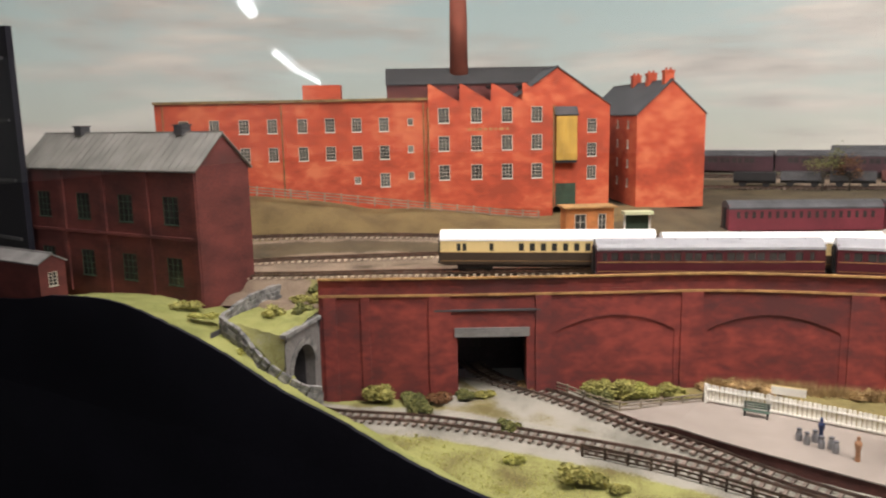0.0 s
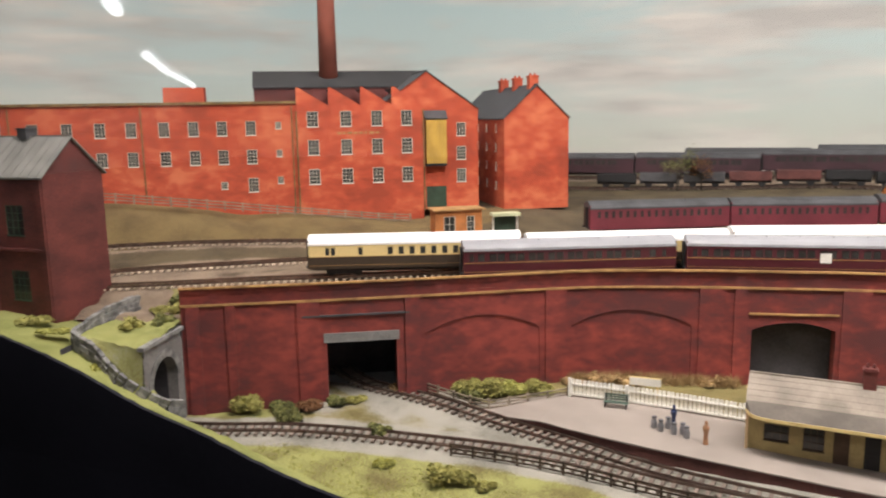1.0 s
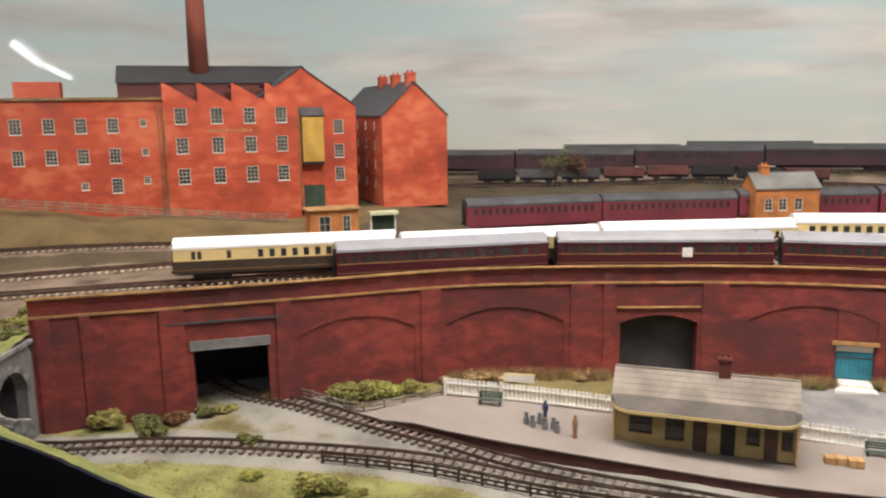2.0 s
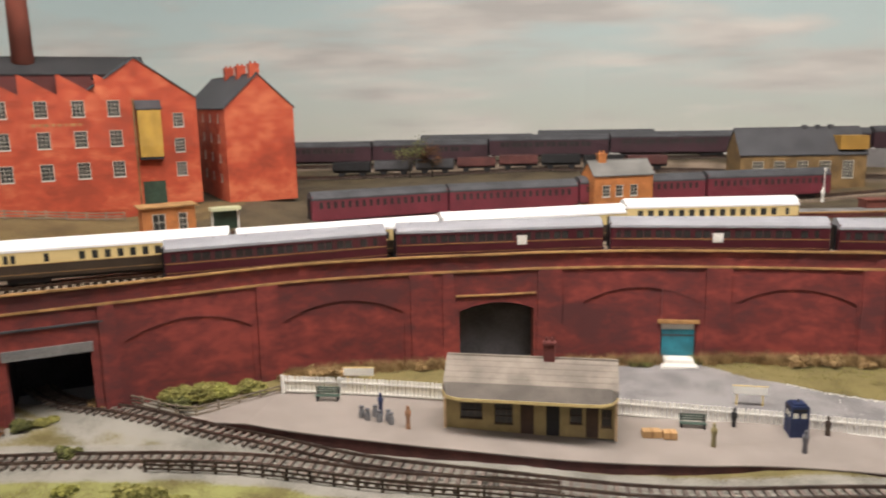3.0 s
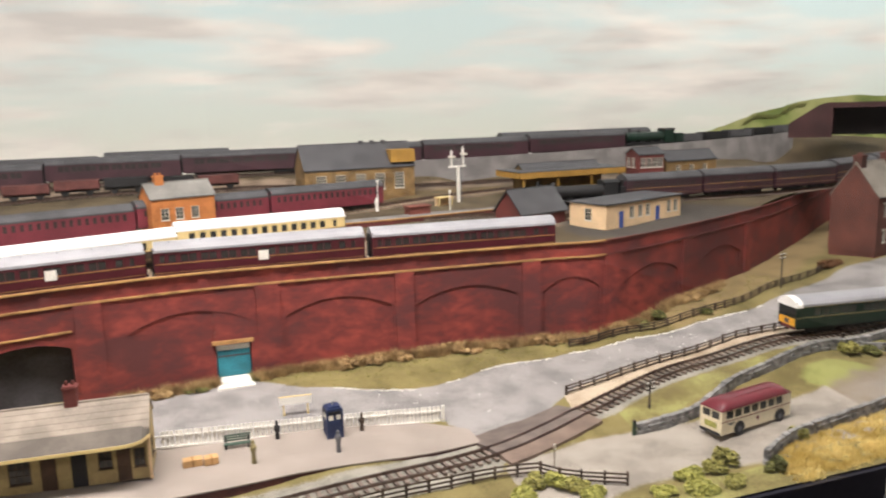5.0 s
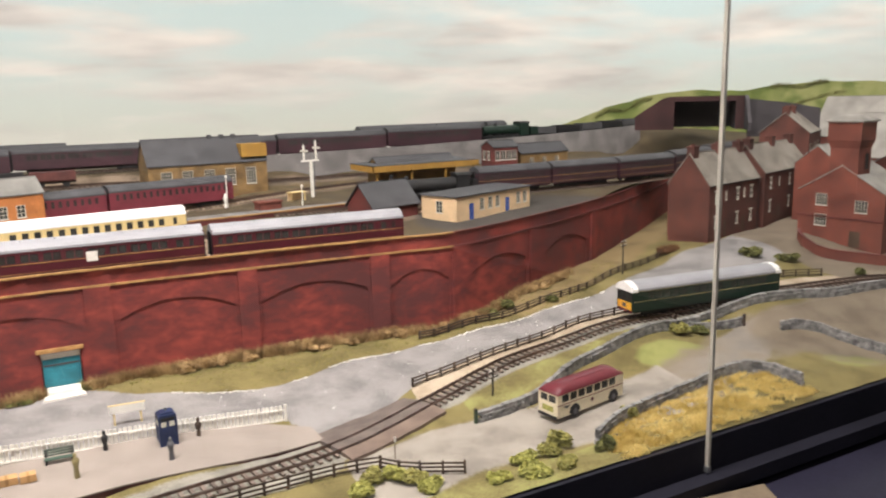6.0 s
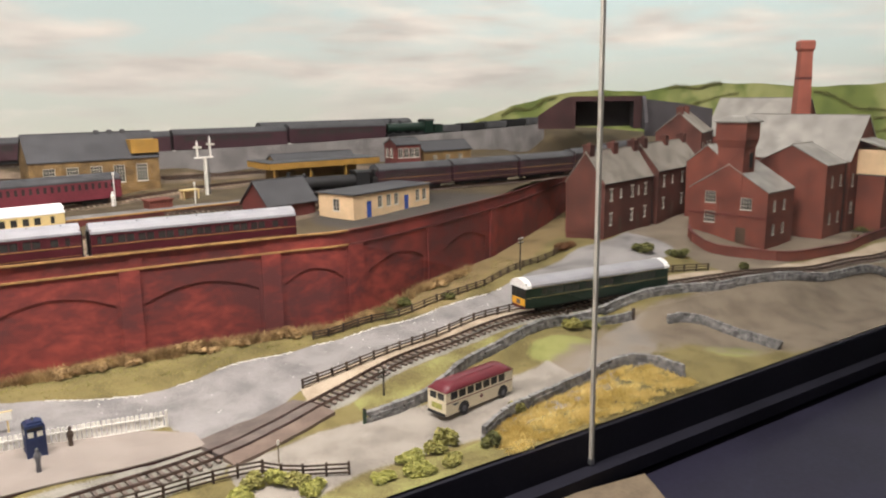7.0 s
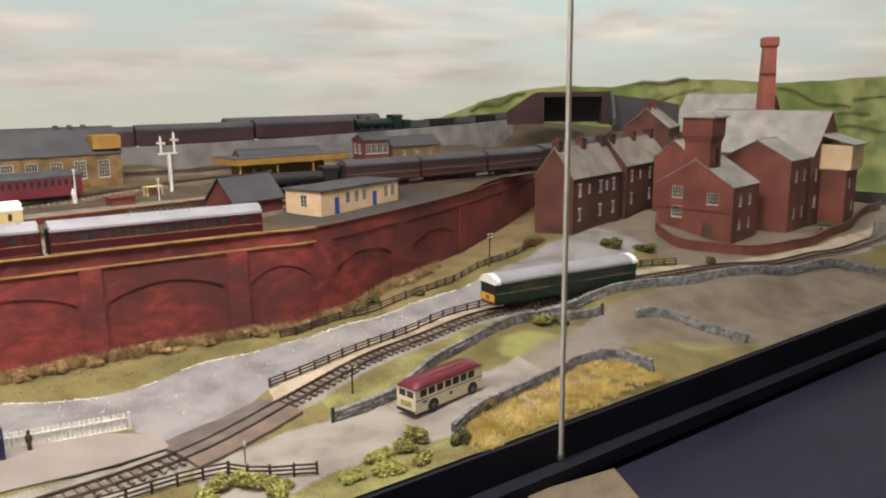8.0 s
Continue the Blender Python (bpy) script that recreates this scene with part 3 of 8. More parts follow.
HIGH = surface([
    (-0.65, 0.56, 0.11), (-0.60, 0.53, 0.098), (-0.57, 0.555, 0.108), (-0.62, 0.575, 0.114), (-0.54, 0.60, 0.13), (-0.43, 0.68, 0.134), (-0.2, 0.86, 0.132), (0.1, 0.97, 0.132), (0.4, 1.01, 0.132), (0.7, 1.02, 0.133), (0.84, 1.06, 0.148), (1.0, 1.14, 0.15), (1.3, 1.36, 0.155), (1.6, 1.6, 0.165),
    (-0.5, 0.72, 0.141), (-0.27, 0.85, 0.143), (-0.05, 0.99, 0.145), (0.18, 1.09, 0.1475), (0.41, 1.14, 0.1495), (0.7, 1.2, 0.15), (-0.8, 0.70, 0.144), (-0.75, 0.86, 0.15),
    (-0.76, 1.0, 0.194), (-0.66, 0.615, 0.14), (-0.63, 0.634, 0.14), (-0.60, 0.652, 0.14), (-0.56, 0.676, 0.141), (-0.68, 0.640, 0.141), (-0.9, 0.745, 0.2217), (-0.875, 0.766, 0.2188), (-0.85, 0.787, 0.2151), (-0.825, 0.808, 0.2114), (-0.80, 0.829, 0.2077), (-0.775, 0.849, 0.2039), (-0.75, 0.870, 0.2), (-0.725, 0.890, 0.196), (-0.70, 0.910, 0.1921), (-0.66, 0.943, 0.186), (-1.05, 0.65, 0.218), (-1.0, 0.690, 0.217), (-0.95, 0.730, 0.2275), (-0.9, 0.770, 0.2217), (-0.85, 0.810, 0.2151), (-0.80, 0.848, 0.2077), (-0.75, 0.888, 0.2), (-0.7, 0.928, 0.1921), (-0.65, 0.969, 0.1845), (-0.6, 1.010, 0.1771), (-0.70, 0.59, 0.14), (-0.756, 0.635, 0.142), (-0.845, 0.69, 0.147), (-0.64, 0.815, 0.152), (-0.74, 0.755, 0.149), (-0.572, 0.765, 0.146), (-0.9, 0.64, 0.146), (-0.8, 0.60, 0.14), (-0.45, 0.925, 0.154), (-0.80, 0.765, 0.152), (-0.70, 0.84, 0.154), (-0.55, 0.90, 0.156), (-0.56, 1.03, 0.1717), (-0.43, 1.12, 0.186), (-1.2, 0.9, 0.19), (-0.9, 1.1, 0.192), (-0.25, 1.08, 0.158), (-0.08, 1.16, 0.158), (0.3, 1.32, 0.16), (0.48, 1.38, 0.163),
    (-0.3, 1.35, 0.185), (-0.2, 1.46, 0.195), (0.65, 1.37, 0.17), (0.6, 1.47, 0.178), (1.0, 1.28, 0.162), (1.35, 1.30, 0.166), (1.1, 1.47, 0.18), (0.2, 1.50, 0.195),
    (-0.5, 1.56, 0.202), (-0.3, 1.585, 0.203), (0.04, 1.615, 0.21), (0.3, 1.65, 0.214), (0.6, 1.648, 0.2165), (0.6, 1.57, 0.18), (0.75, 1.575, 0.181), (0.9, 1.58, 0.182), (1.05, 1.59, 0.183), (1.2, 1.605, 0.185), (1.35, 1.63, 0.187), (0.9, 1.68, 0.219), (1.3, 1.72, 0.229), (1.7, 1.85, 0.238), (-1.2, 1.5, 0.2), (-0.8, 0.45, 0.092), (-1.1, 0.5, 0.092), (-0.95, 0.42, 0.08), (-0.68, 0.475, 0.1), (-0.85, 0.53, 0.1),
])
BACK = Line([(-1.75, 0.1), (-1.75, 0.9), (-1.5, 1.45), (-1.0, 1.85), (0, 2.02), (1.0, 2.02), (1.9, 1.95), (2.5, 1.6), (2.75, 1.0), (2.75, 0.2)])
LOW_MAIN = Line([(-0.56, 0.80), (-0.43, 0.712), (-0.33, 0.692), (-0.245, 0.680), (-0.15, 0.664), (-0.07, 0.652), (0.09, 0.646), (0.24, 0.656), (0.39, 0.683), (0.5, 0.714),
                 (0.569, 0.745), (0.625, 0.775), (0.703, 0.808), (0.80, 0.840), (0.94, 0.862), (1.09, 0.868), (1.24, 0.856), (1.38, 0.830), (1.537, 0.810), (1.69, 0.812), (1.84, 0.837), (2.0, 0.92)])
LOW_BRANCH = Line([(-0.70, 0.45), (-0.62, 0.488), (-0.537, 0.517), (-0.495, 0.531), (-0.425, 0.563), (-0.331, 0.592), (-0.252, 0.610), (-0.19, 0.620), (-0.123, 0.626), (0.02, 0.628), (0.14, 0.640), (0.24, 0.656)])


def eased(line, zf, reach=0.06):
    """Heights along a line, evened out, for track beds."""
    marks = [zf(*line.at(line.length * i / 80)[0].xy) for i in range(81)]
    k = max(1, int(reach / line.length * 80))
    marks = [sum(marks[max(0, i - k):i + k + 1]) / len(marks[max(0, i - k):i + k + 1]) for i in range(81)]

    def z(x, y):
        u = line.near(x, y)[1] / line.length * 80
        i = min(79, int(u))
        return marks[i] + (marks[i + 1] - marks[i]) * (u - i)
    return z


BED_MAIN, BED_BRANCH = eased(LOW_MAIN, LOW), eased(LOW_BRANCH, LOW)
LOW_RAW = LOW


def LOW(x, y):
    """The ground, drawn to the even bed of the track where one runs."""
    z = LOW_RAW(x, y)
    for line, bed in ((LOW_MAIN, BED_MAIN), (LOW_BRANCH, BED_BRANCH)):
        d, s = line.near(x, y)
        if d < 0.045:
            k = min(1.0, (0.045 - d) / 0.025)
            z += (bed(x, y) - z) * k
    return z



# ---- setting ----
def sheet(name, nx, ny, at, material, weights=None):
    vs, fs, ws = [], [], []
    for j in range(ny + 1):
        for i in range(nx + 1):
            v = at(i / nx, j / ny)
            vs.append(v)
            if weights:
                ws.append(weights(v[0], v[1]))
    for j in range(ny):
        for i in range(nx):
            a = j * (nx + 1) + i
            fs.append((a, a + 1, a + nx + 2, a + nx + 1))
    me = bpy.data.meshes.new(name)
    me.from_pydata(vs, [], fs)
    for key in (ws[0] if ws else ()):
        att = me.attributes.new(key, "FLOAT", "POINT")
        att.data.foreach_set("value", [w[key] for w in ws])
    me.materials.append(M[material])
    for p in me.polygons:
        p.use_smooth = True
    return new(name, me)


def soft(d, r, e):
    """1 inside r, falling to 0 over e."""
    return max(0.0, min(1.0, (r + e - d) / e))


def wall_y(x):
    return min(WALL.p, key=lambda p: abs(p.x - x)).y


# the edges of the lane along the plan: the grass side and the track side
LANE_X = (0.05, 0.2756, 0.3217, 0.3876, 0.455, 0.525, 0.599, 0.676, 0.75, 0.849, 0.90, 0.968, 1.0355, 1.1155, 1.1846, 1.25, 1.4, 1.8)
LANE_Y = (0.96, 0.945, 0.902, 0.887, 0.886, 0.895, 0.913, 0.930, 0.936, 0.947, 0.954, 0.973, 0.996, 1.028, 1.050, 1.062, 1.12, 1.3)
VERGE_X = (0.05, 0.465, 0.50, 0.56, 0.60, 0.6234, 0.7211, 0.812, 0.9672, 1.10, 1.25, 1.35, 1.8)
VERGE_Y = (0.80, 0.80, 0.742, 0.76, 0.806, 0.820, 0.852, 0.876, 0.905, 0.925, 0.935, 0.965, 1.1)


def lane_depth(x, y):
    """How far a plan point lies outside the lane (negative: within)."""
    return max(y - float(np.interp(x, LANE_X, LANE_Y)), float(np.interp(x, VERGE_X, VERGE_Y)) - y)


YARD = Line([(0.50, 0.63), (0.62, 0.665), (0.75, 0.672), (0.88, 0.690), (1.0, 0.72), (1.1, 0.77), (1.2, 0.74)])


def low_kind(x, y):
    dm, sm = LOW_MAIN.near(x, y)
    db = LOW_BRANCH.near(x, y)[0]
    track_y = LOW_MAIN.at(sm)[0].y
    lane, yard = lane_depth(x, y), YARD.near(x, y)[0]
    out = {"lime": 0.0, "gravel": 0.0, "road": 0.0, "yard": 0.0, "sand": 0.0, "mud": 0.0, "earth": 0.0}
    if x > 0.15 and y > track_y:
        out["road"] = soft(lane, -0.001, 0.005)
    if x < 0.5:
        out["gravel"] = max(soft(min(dm, db), 0.026, 0.02), soft(abs(y - 0.660), 0.035, 0.03) * (0.62 + 0.6 * noise.noise(Vector((x * 18, y * 18, 9)))) if x < -0.2 else 0)
        out["lime"] = 0.55 * soft(y, 0.585, 0.05)
    elif y < track_y:
        front = FX(x)
        out["yard"] = soft(yard, 0.042 if x < 0.92 else 0.028, 0.02)
        out["lime"] = max(0.8 * soft(math.hypot((x - 0.955) / 2.0, y - 0.768), 0.022, 0.016), 0.45 * soft(abs(y - track_y + 0.040), 0.014, 0.012) * (0.66 < x < 1.0),
                          0.8 * soft(math.hypot((x - 1.17) / 1.6, y - 0.675), 0.022, 0.02), 0.45 * (y < front + 0.045 and x < 0.74))
        out["mud"] = 0.9 * soft(math.hypot((x - 1.42) / 2.4, y - 0.72), 0.10, 0.05) + 0.5 * soft(yard, 0.045, 0.03) * (x > 0.92)
    if x > 0.5:
        side = LOW_MAIN.off(sm, 0.026)
        out["sand"] = soft((side.xy - Vector((x, y))).length, 0.012, 0.012) if x > 0.62 else 0.0
        out["gravel"] = 0.95 * soft(dm, 0.017, 0.012)
    if x > 1.36:
        out["mud"] = max(out["mud"], soft(0.86 + 0.08 * (x - 1.4) - y, 0.0, 0.02))
    if x > 0.7:
        out["earth"] = 0.85 * soft(WALL.near(x, y)[0], 0.05, 0.05) * min(1.0, (x - 0.7) / 0.2) * (lane > 0.0)
    return out


def low_at(u, v):
    x = -1.0 + 3.3 * u
    y0, y1 = FX(x) + 0.002, max(wall_y(x) + 0.03, FX(x) + 0.25) if x > -0.6 else 0.66
    y = y0 + (y1 - y0) * v
    z = LOW(x, y) + 0.0012 * noise.noise(Vector((x * 60, y * 60, 0)))
    if x > 0.3:
        k = min(1.0, (y - y0) / 0.035)
        z += (0.004 * max(0.0, x - 0.9) + 0.0012 - z) * (1 - k * k * (3 - 2 * k)) * min(1.0, (x - 0.3) / 0.2)
    return (x, y, z)


tagged(sheet("ground", 560, 110, low_at, "ground", low_kind), "scenic ground of scatter grass, gravel and road", "ground", kind="structure")


def high_kind(x, y):
    s = WALL.near(x, y)
    t2 = T2.near(x, y)[0]
    return {"ballast": max(soft(s[0], 0.10, 0.04) if x < 0.55 else 0, soft(t2, 0.03, 0.03), soft(T3.near(x, y)[0], 0.018, 0.01), soft(T5.near(x, y)[0], 0.022, 0.015), soft(abs(y - 1.55), 0.03, 0.05) * 0.6),
            "road": soft(math.hypot((x - 0.95) / 1.6, y - 1.13), 0.10, 0.05),
            "grass": 0.95 * soft(abs((x + 0.75) * 0.65 - (y - 0.90) * 0.76 - 0.05), 0.048, 0.03) * (x < -0.4) + 0.5 * soft(abs(x - 0.75), 0.2, 0.1) * soft(abs(y - 1.47), 0.04, 0.04)}


T1 = Line([WALL.off(s, 0.036).xy for s in np.linspace(-0.0, 1.46, 14)])
T2 = Line([(-0.73, 0.572), (-0.70, 0.590), (-0.513, 0.705), (-0.275, 0.846), (-0.058, 0.975), (0.177, 1.080), (0.407, 1.135), (0.65, 1.17), (0.85, 1.24)])
TM = Line([(-0.33, 0.782), (-0.30, 0.800), (-0.15, 0.880), (0.05, 0.965), (0.2, 1.0), (0.4, 1.045)])
T5 = Line([(-0.86, 0.562), (-0.756, 0.635), (-0.572, 0.765), (-0.36, 0.895), (-0.2, 0.985)])
T3 = Line([(-1.0, 0.57), (-0.845, 0.690), (-0.64, 0.825), (-0.45, 0.925), (-0.271, 1.045), (-0.085, 1.165), (0.12, 1.260), (0.3, 1.325), (0.483, 1.385), (0.75, 1.45), (1.0, 1.47)])
T4 = Line([(0.45, 1.24), (0.7, 1.265), (0.87, 1.265), (1.067, 1.275), (1.203, 1.285), (1.35, 1.305), (1.55, 1.38), (1.8, 1.5)])
TB = Line([(-1.0, 1.45), (-0.6, 1.53), (-0.33, 1.575), (0.0, 1.61), (0.4, 1.635), (0.8, 1.65), (1.16, 1.68), (1.5, 1.74), (1.8, 1.85)])
TW = Line([(-0.6, 1.38), (-0.3, 1.45), (0.0, 1.50), (0.4, 1.545), (0.9, 1.57)])


HIGH_RAW = HIGH
def back_bed(x, y):
    """The back line climbs evenly towards the tunnel."""
    return float(np.interp(x, (-1.0, -0.43, -0.21, 0.04, 0.27, 0.69, 0.95, 1.25, 1.62), (0.200, 0.202, 0.203, 0.2105, 0.2135, 0.2175, 0.221, 0.228, 0.238)))


BEDS = [(line, back_bed if line is TB else eased(line, HIGH_RAW, 0.10)) for line in (T1, TM, T2, T3, T4, TB, TW, T5)]


def HIGH(x, y):
    """The upper ground, drawn to the even track beds."""
    z, total = HIGH_RAW(x, y), 0.0
    add = 0.0
    for line, bed in BEDS:
        d = line.near(x, y)[0]
        if d < 0.035:
            k = min(1.0, (0.035 - d) / 0.017)
            add += k * bed(x, y)
            total += k
    return z if total == 0 else (z * max(0.0, 1 - total) + add) / max(1.0, total)


def high_at(u, v):
    s = WALL.length * u
    w = WALL.off(s, 0.004)
    b = BACK.at(0.55 + (BACK.length - 1.9) * u)[0]
    if s < 0.05:
        w = w + Vector((-0.62, -0.12, 0)) * (0.05 - s) / 0.05
    p = w + (b - w) * (v ** 1.3)
    return (p.x, p.y, HIGH(p.x, p.y) + 0.001 * noise.noise(Vector((p.x * 50, p.y * 50, 3))))


tagged(sheet("ground_upper", 260, 110, high_at, "deck", high_kind), "upper level ground of brown scatter and ballast", "ground", kind="structure")


def backdrop():
    bm = bmesh.new()
    n = 120
    cols = [BACK.at(BACK.length * i / n)[0] for i in range(n + 1)]
    lo = [bm.verts.new((p.x, p.y, -0.1)) for p in cols]
    hi = [bm.verts.new((p.x, p.y, 1.3)) for p in cols]
    for i in range(n):
        bm.faces.new((lo[i], lo[i + 1], hi[i + 1], hi[i]))
    ob = part("backdrop", bm, "sky", smooth=True)
    tagged(ob, "painted sky board with long pale clouds", "backdrop", kind="structure")


backdrop()


def room():
    """Plain walls, floor and ceiling that close the place."""
    x0, x1, y0, y1, z0, z1 = -16.0, 4.0, -24.0, 2.5, -0.95, 1.75
    for name, d, mt in (("floor", (x0, x1, y0, y1, z0 - 0.05, z0), "floor_dark"), ("ceiling", (x0, x1, y0, y1, z1, z1 + 0.05), "room_paint"), ("wall_north", (x0, x1, y1, y1 + 0.05, z0, z1), "room_paint"),
                        ("wall_south", (x0, x1, y0 - 0.05, y0, z0, z1), "room_paint"), ("wall_west", (x0 - 0.05, x0, y0, y1, z0, z1), "room_paint"), ("wall_east", (x1, x1 + 0.05, y0, y1, z0, z1), "room_paint")):
        tagged(part(name, boxes(d), mt), "plain painted surface of the exhibition room", "room", kind="structure")


room()


def fascia():
    """The black front board, cut to the shape of the land, and the dark shelf before it."""
    prof = Line([(-1.5, 0.08), (-0.99, 0.112), (-0.864, 0.129), (-0.754, 0.134), (-0.66, 0.119), (-0.575, 0.097), (-0.499, 0.071), (-0.428, 0.054), (-0.364, 0.035), (-0.304, 0.021), (-0.2, 0.006), (0, 0.0), (0.6, 0.0), (0.9, 0.0), (1.3, 0.002), (1.8, 0.004), (2.4, 0.006)])
    bm = bmesh.new()
    rows = []
    for p in prof.p:
        x, z = p.x, p.y + 0.0012 * noise.noise(Vector((p.x * 90, 0, 0))) * (1 if p.x < -0.3 else 0.2)
        y = FX(x)
        rows.append([bm.verts.new(q) for q in ((x, y - 0.004, -0.25), (x, y - 0.004, z), (x, y, z), (x, y, -0.25))])
    for a, b in zip(rows, rows[1:]):
        for i in range(4):
            bm.faces.new((a[i], b[i], b[(i + 1) % 4], a[(i + 1) % 4]))
    ob = part("fascia_board", bm, "board_black")
    tagged(ob, "black painted front board cut to the hill outline", "fascia", kind="structure")
    bm = bmesh.new()
    m = pose(0.6, 0.555, 0, 0, 0, math.degrees(math.atan(0.1)))
    box(bm, -0.5, 2.2, -0.022, -0.005, -0.052, -0.036, m)
    tagged(part("trim", bm, "board_black"), "dark moulding along the front board", "trim", kind="structure")
    bm = bmesh.new()
    box(bm, -0.5, 2.2, -0.42, -0.0245, -0.080, -0.058, m)
    tagged(part("shelf", bm, "bench_blue"), "dark blue-black shelf below the front board", "shelf", kind="structure")


fascia()


def hillside():
    """The grassed slope behind the black board at the high end."""
    prof = Line([(-1.5, 0.08), (-0.99, 0.110), (-0.864, 0.127), (-0.754, 0.133), (-0.66, 0.118), (-0.575, 0.096), (-0.499, 0.070), (-0.428, 0.053), (-0.364, 0.034), (-0.304, 0.020), (-0.24, 0.012)])
    zs = lambda x: min(prof.p, key=lambda p: abs(p.x - x)).y

    def at(u, v):
        x = -1.45 + 1.2 * u
        y0 = FX(x) + 0.0005
        back = {True: 0.10, False: 0.028}[x < -0.62]
        if -0.62 <= x < -0.5:
            back = 0.10 - 0.072 * (x + 0.62) / 0.12
        z0 = zs(x)
        z = z0 - (0.012 if x < -0.62 else 0.002) * v - (0.0 if x < -0.55 else 0.012 * v)
        return (x, y0 + back * v, z + 0.002 * noise.noise(Vector((x * 70, v * 6, 5))))
    ob = sheet("ground_hill", 130, 14, at, "ground", lambda x, y: {"lime": 0.95, "gravel": 0.0, "road": 0.0, "sand": 0.0, "mud": 0.0})
    tagged(ob, "bright green grassed slope behind the front board", "ground", kind="structure")


hillside()


# ---- the retaining wall ----
PARAPET, STRIPE = 0.156, 0.1375
ARCHES = [(0.324, 0.459, 0.111), (0.497, 0.637, 0.110), (0.855, 0.993, 0.112), (1.036, 1.171, 0.112), (1.203, 1.344, 0.111), (1.378, 1.462, 0.111), (1.505, 1.635, 0.111), (1.69, 1.83, 0.110)]
PIERS = [(0.060, 0.075), (0.103, 0.113), (0.180, 0.205), (0.301, 0.318), (0.466, 0.490), (0.645, 0.672), (0.684, 0.698), (0.800, 0.829), (1.001, 1.030), (1.175, 1.199), (1.348, 1.374), (1.469, 1.497), (1.645, 1.672), (1.845, 1.87)]
OPENINGS = [(0.212, 0.291, 0.089, 0.0), (0.704, 0.795, 0.088, 0.010), (0.950, 0.991, 0.066, 0.0)]


def wall_point(s, z, d=0.0):
    p = WALL.off(s, -d)
    return Vector((p.x, p.y, z))


def base_z(s):
    p = WALL.at(s)[0]
    return LOW(p.x, p.y - 0.01) - 0.006


def arch_z(s, a):
    s0, s1, top = a
    u = (2 * s - s0 - s1) / (s1 - s0)
    return top - 0.018 * u * u


def retaining_wall():
    ob = thing("retaining_wall", pose(0, 0, 0), "long curved red brick retaining wall with blind arches", "wall", kind="structure")
    marks = sorted({0.055, WALL.length, *np.arange(0.06, WALL.length, 0.012).round(4), *[v for a in ARCHES for v in a[:2]], *[v for a in OPENINGS for v in a[:2]]})
    bm = bmesh.new()

    def quad(sa, sb, za, zb, ya, yb, d, d2=None):
        d2 = d if d2 is None else d2
        bm.faces.new([bm.verts.new(wall_point(*q)) for q in ((sa, za, d), (sb, ya, d), (sb, yb, d2), (sa, zb, d2))])
    for sa, sb in zip(marks, marks[1:]):
        if sb - sa < 1e-4:
            continue
        mid = (sa + sb) / 2
        b0, b1 = base_z(sa), base_z(sb)
        arch = next((a for a in ARCHES if a[0] <= mid <= a[1]), None)
        hole = next((a for a in OPENINGS if a[0] <= mid <= a[1]), None)
        if hole:
            def top(s):
                u = (2 * s - hole[0] - hole[1]) / (hole[1] - hole[0])
                return hole[2] + hole[3] * (1 - u * u)
            quad(sa, sb, top(sa), STRIPE, top(sb), STRIPE, 0)
            quad(sa, sb, top(sa), top(sa), top(sb), top(sb), 0, -0.012 if hole is OPENINGS[2] else -0.02)
        elif arch:
            r = -0.0012
            quad(sa, sb, arch_z(sa, arch), STRIPE, arch_z(sb, arch), STRIPE, 0)
            quad(sa, sb, b0, arch_z(sa, arch), b1, arch_z(sb, arch), r)
            quad(sa, sb, arch_z(sa, arch), arch_z(sa, arch), arch_z(sb, arch), arch_z(sb, arch), 0, r)
        else:
            quad(sa, sb, b0, STRIPE, b1, STRIPE, 0)
        panelled = (mid % 0.085) > 0.012
        if panelled and not (1.36 < mid):
            quad(sa, sb, STRIPE, 0.1425, STRIPE, 0.1425, 0)
            quad(sa, sb, 0.1425, 0.150, 0.1425, 0.150, -0.0014)
            quad(sa, sb, 0.150, PARAPET, 0.150, PARAPET, 0)
            quad(sa, sb, 0.150, 0.150, 0.150, 0.150, 0, -0.0014)
        else:
            quad(sa, sb, STRIPE, PARAPET, STRIPE, PARAPET, 0)
        quad(sa, sb, PARAPET, PARAPET, PARAPET, PARAPET, 0, -0.006)
        quad(sa, sb, 0.12, PARAPET, 0.12, PARAPET, -0.006)
    for s0, s1, top, _ in OPENINGS:
        for s in (s0, s1):
            bm.faces.new([bm.verts.new(wall_point(*q)) for q in ((s, base_z(s), 0), (s, top, 0), (s, top, -0.02), (s, base_z(s), -0.02))])
    for s0, s1, top in ARCHES:
        for s in (s0, s1):
            bm.faces.new([bm.verts.new(wall_point(*q)) for q in ((s, base_z(s), 0), (s, top - 0.018, 0), (s, top - 0.018, -0.0012), (s, base_z(s), -0.0012))])
    part("wall_face", bm, "wall_red", ob)

    def strip(name, s0, s1, z0, z1, d, material, step=0.012, zf=None, label=""):
        bm = bmesh.new()
        n = max(1, int((s1 - s0) / step))
        rows = []
        for i in range(n + 1):
            s = s0 + (s1 - s0) * i / n
            dz = zf(s) if zf else 0
            rows.append([bm.verts.new(wall_point(s, z + dz, dd)) for z, dd in ((z0, -0.001), (z0, d), (z1, d), (z1, -0.001))])
        for a, b in zip(rows, rows[1:]):
            for i in range(4):
                bm.faces.new((a[i], b[i], b[(i + 1) % 4], a[(i + 1) % 4]))
        bm.faces.new(rows[0])
        bm.faces.new(rows[-1][::-1])
        return part(name, bm, material, ob, label)
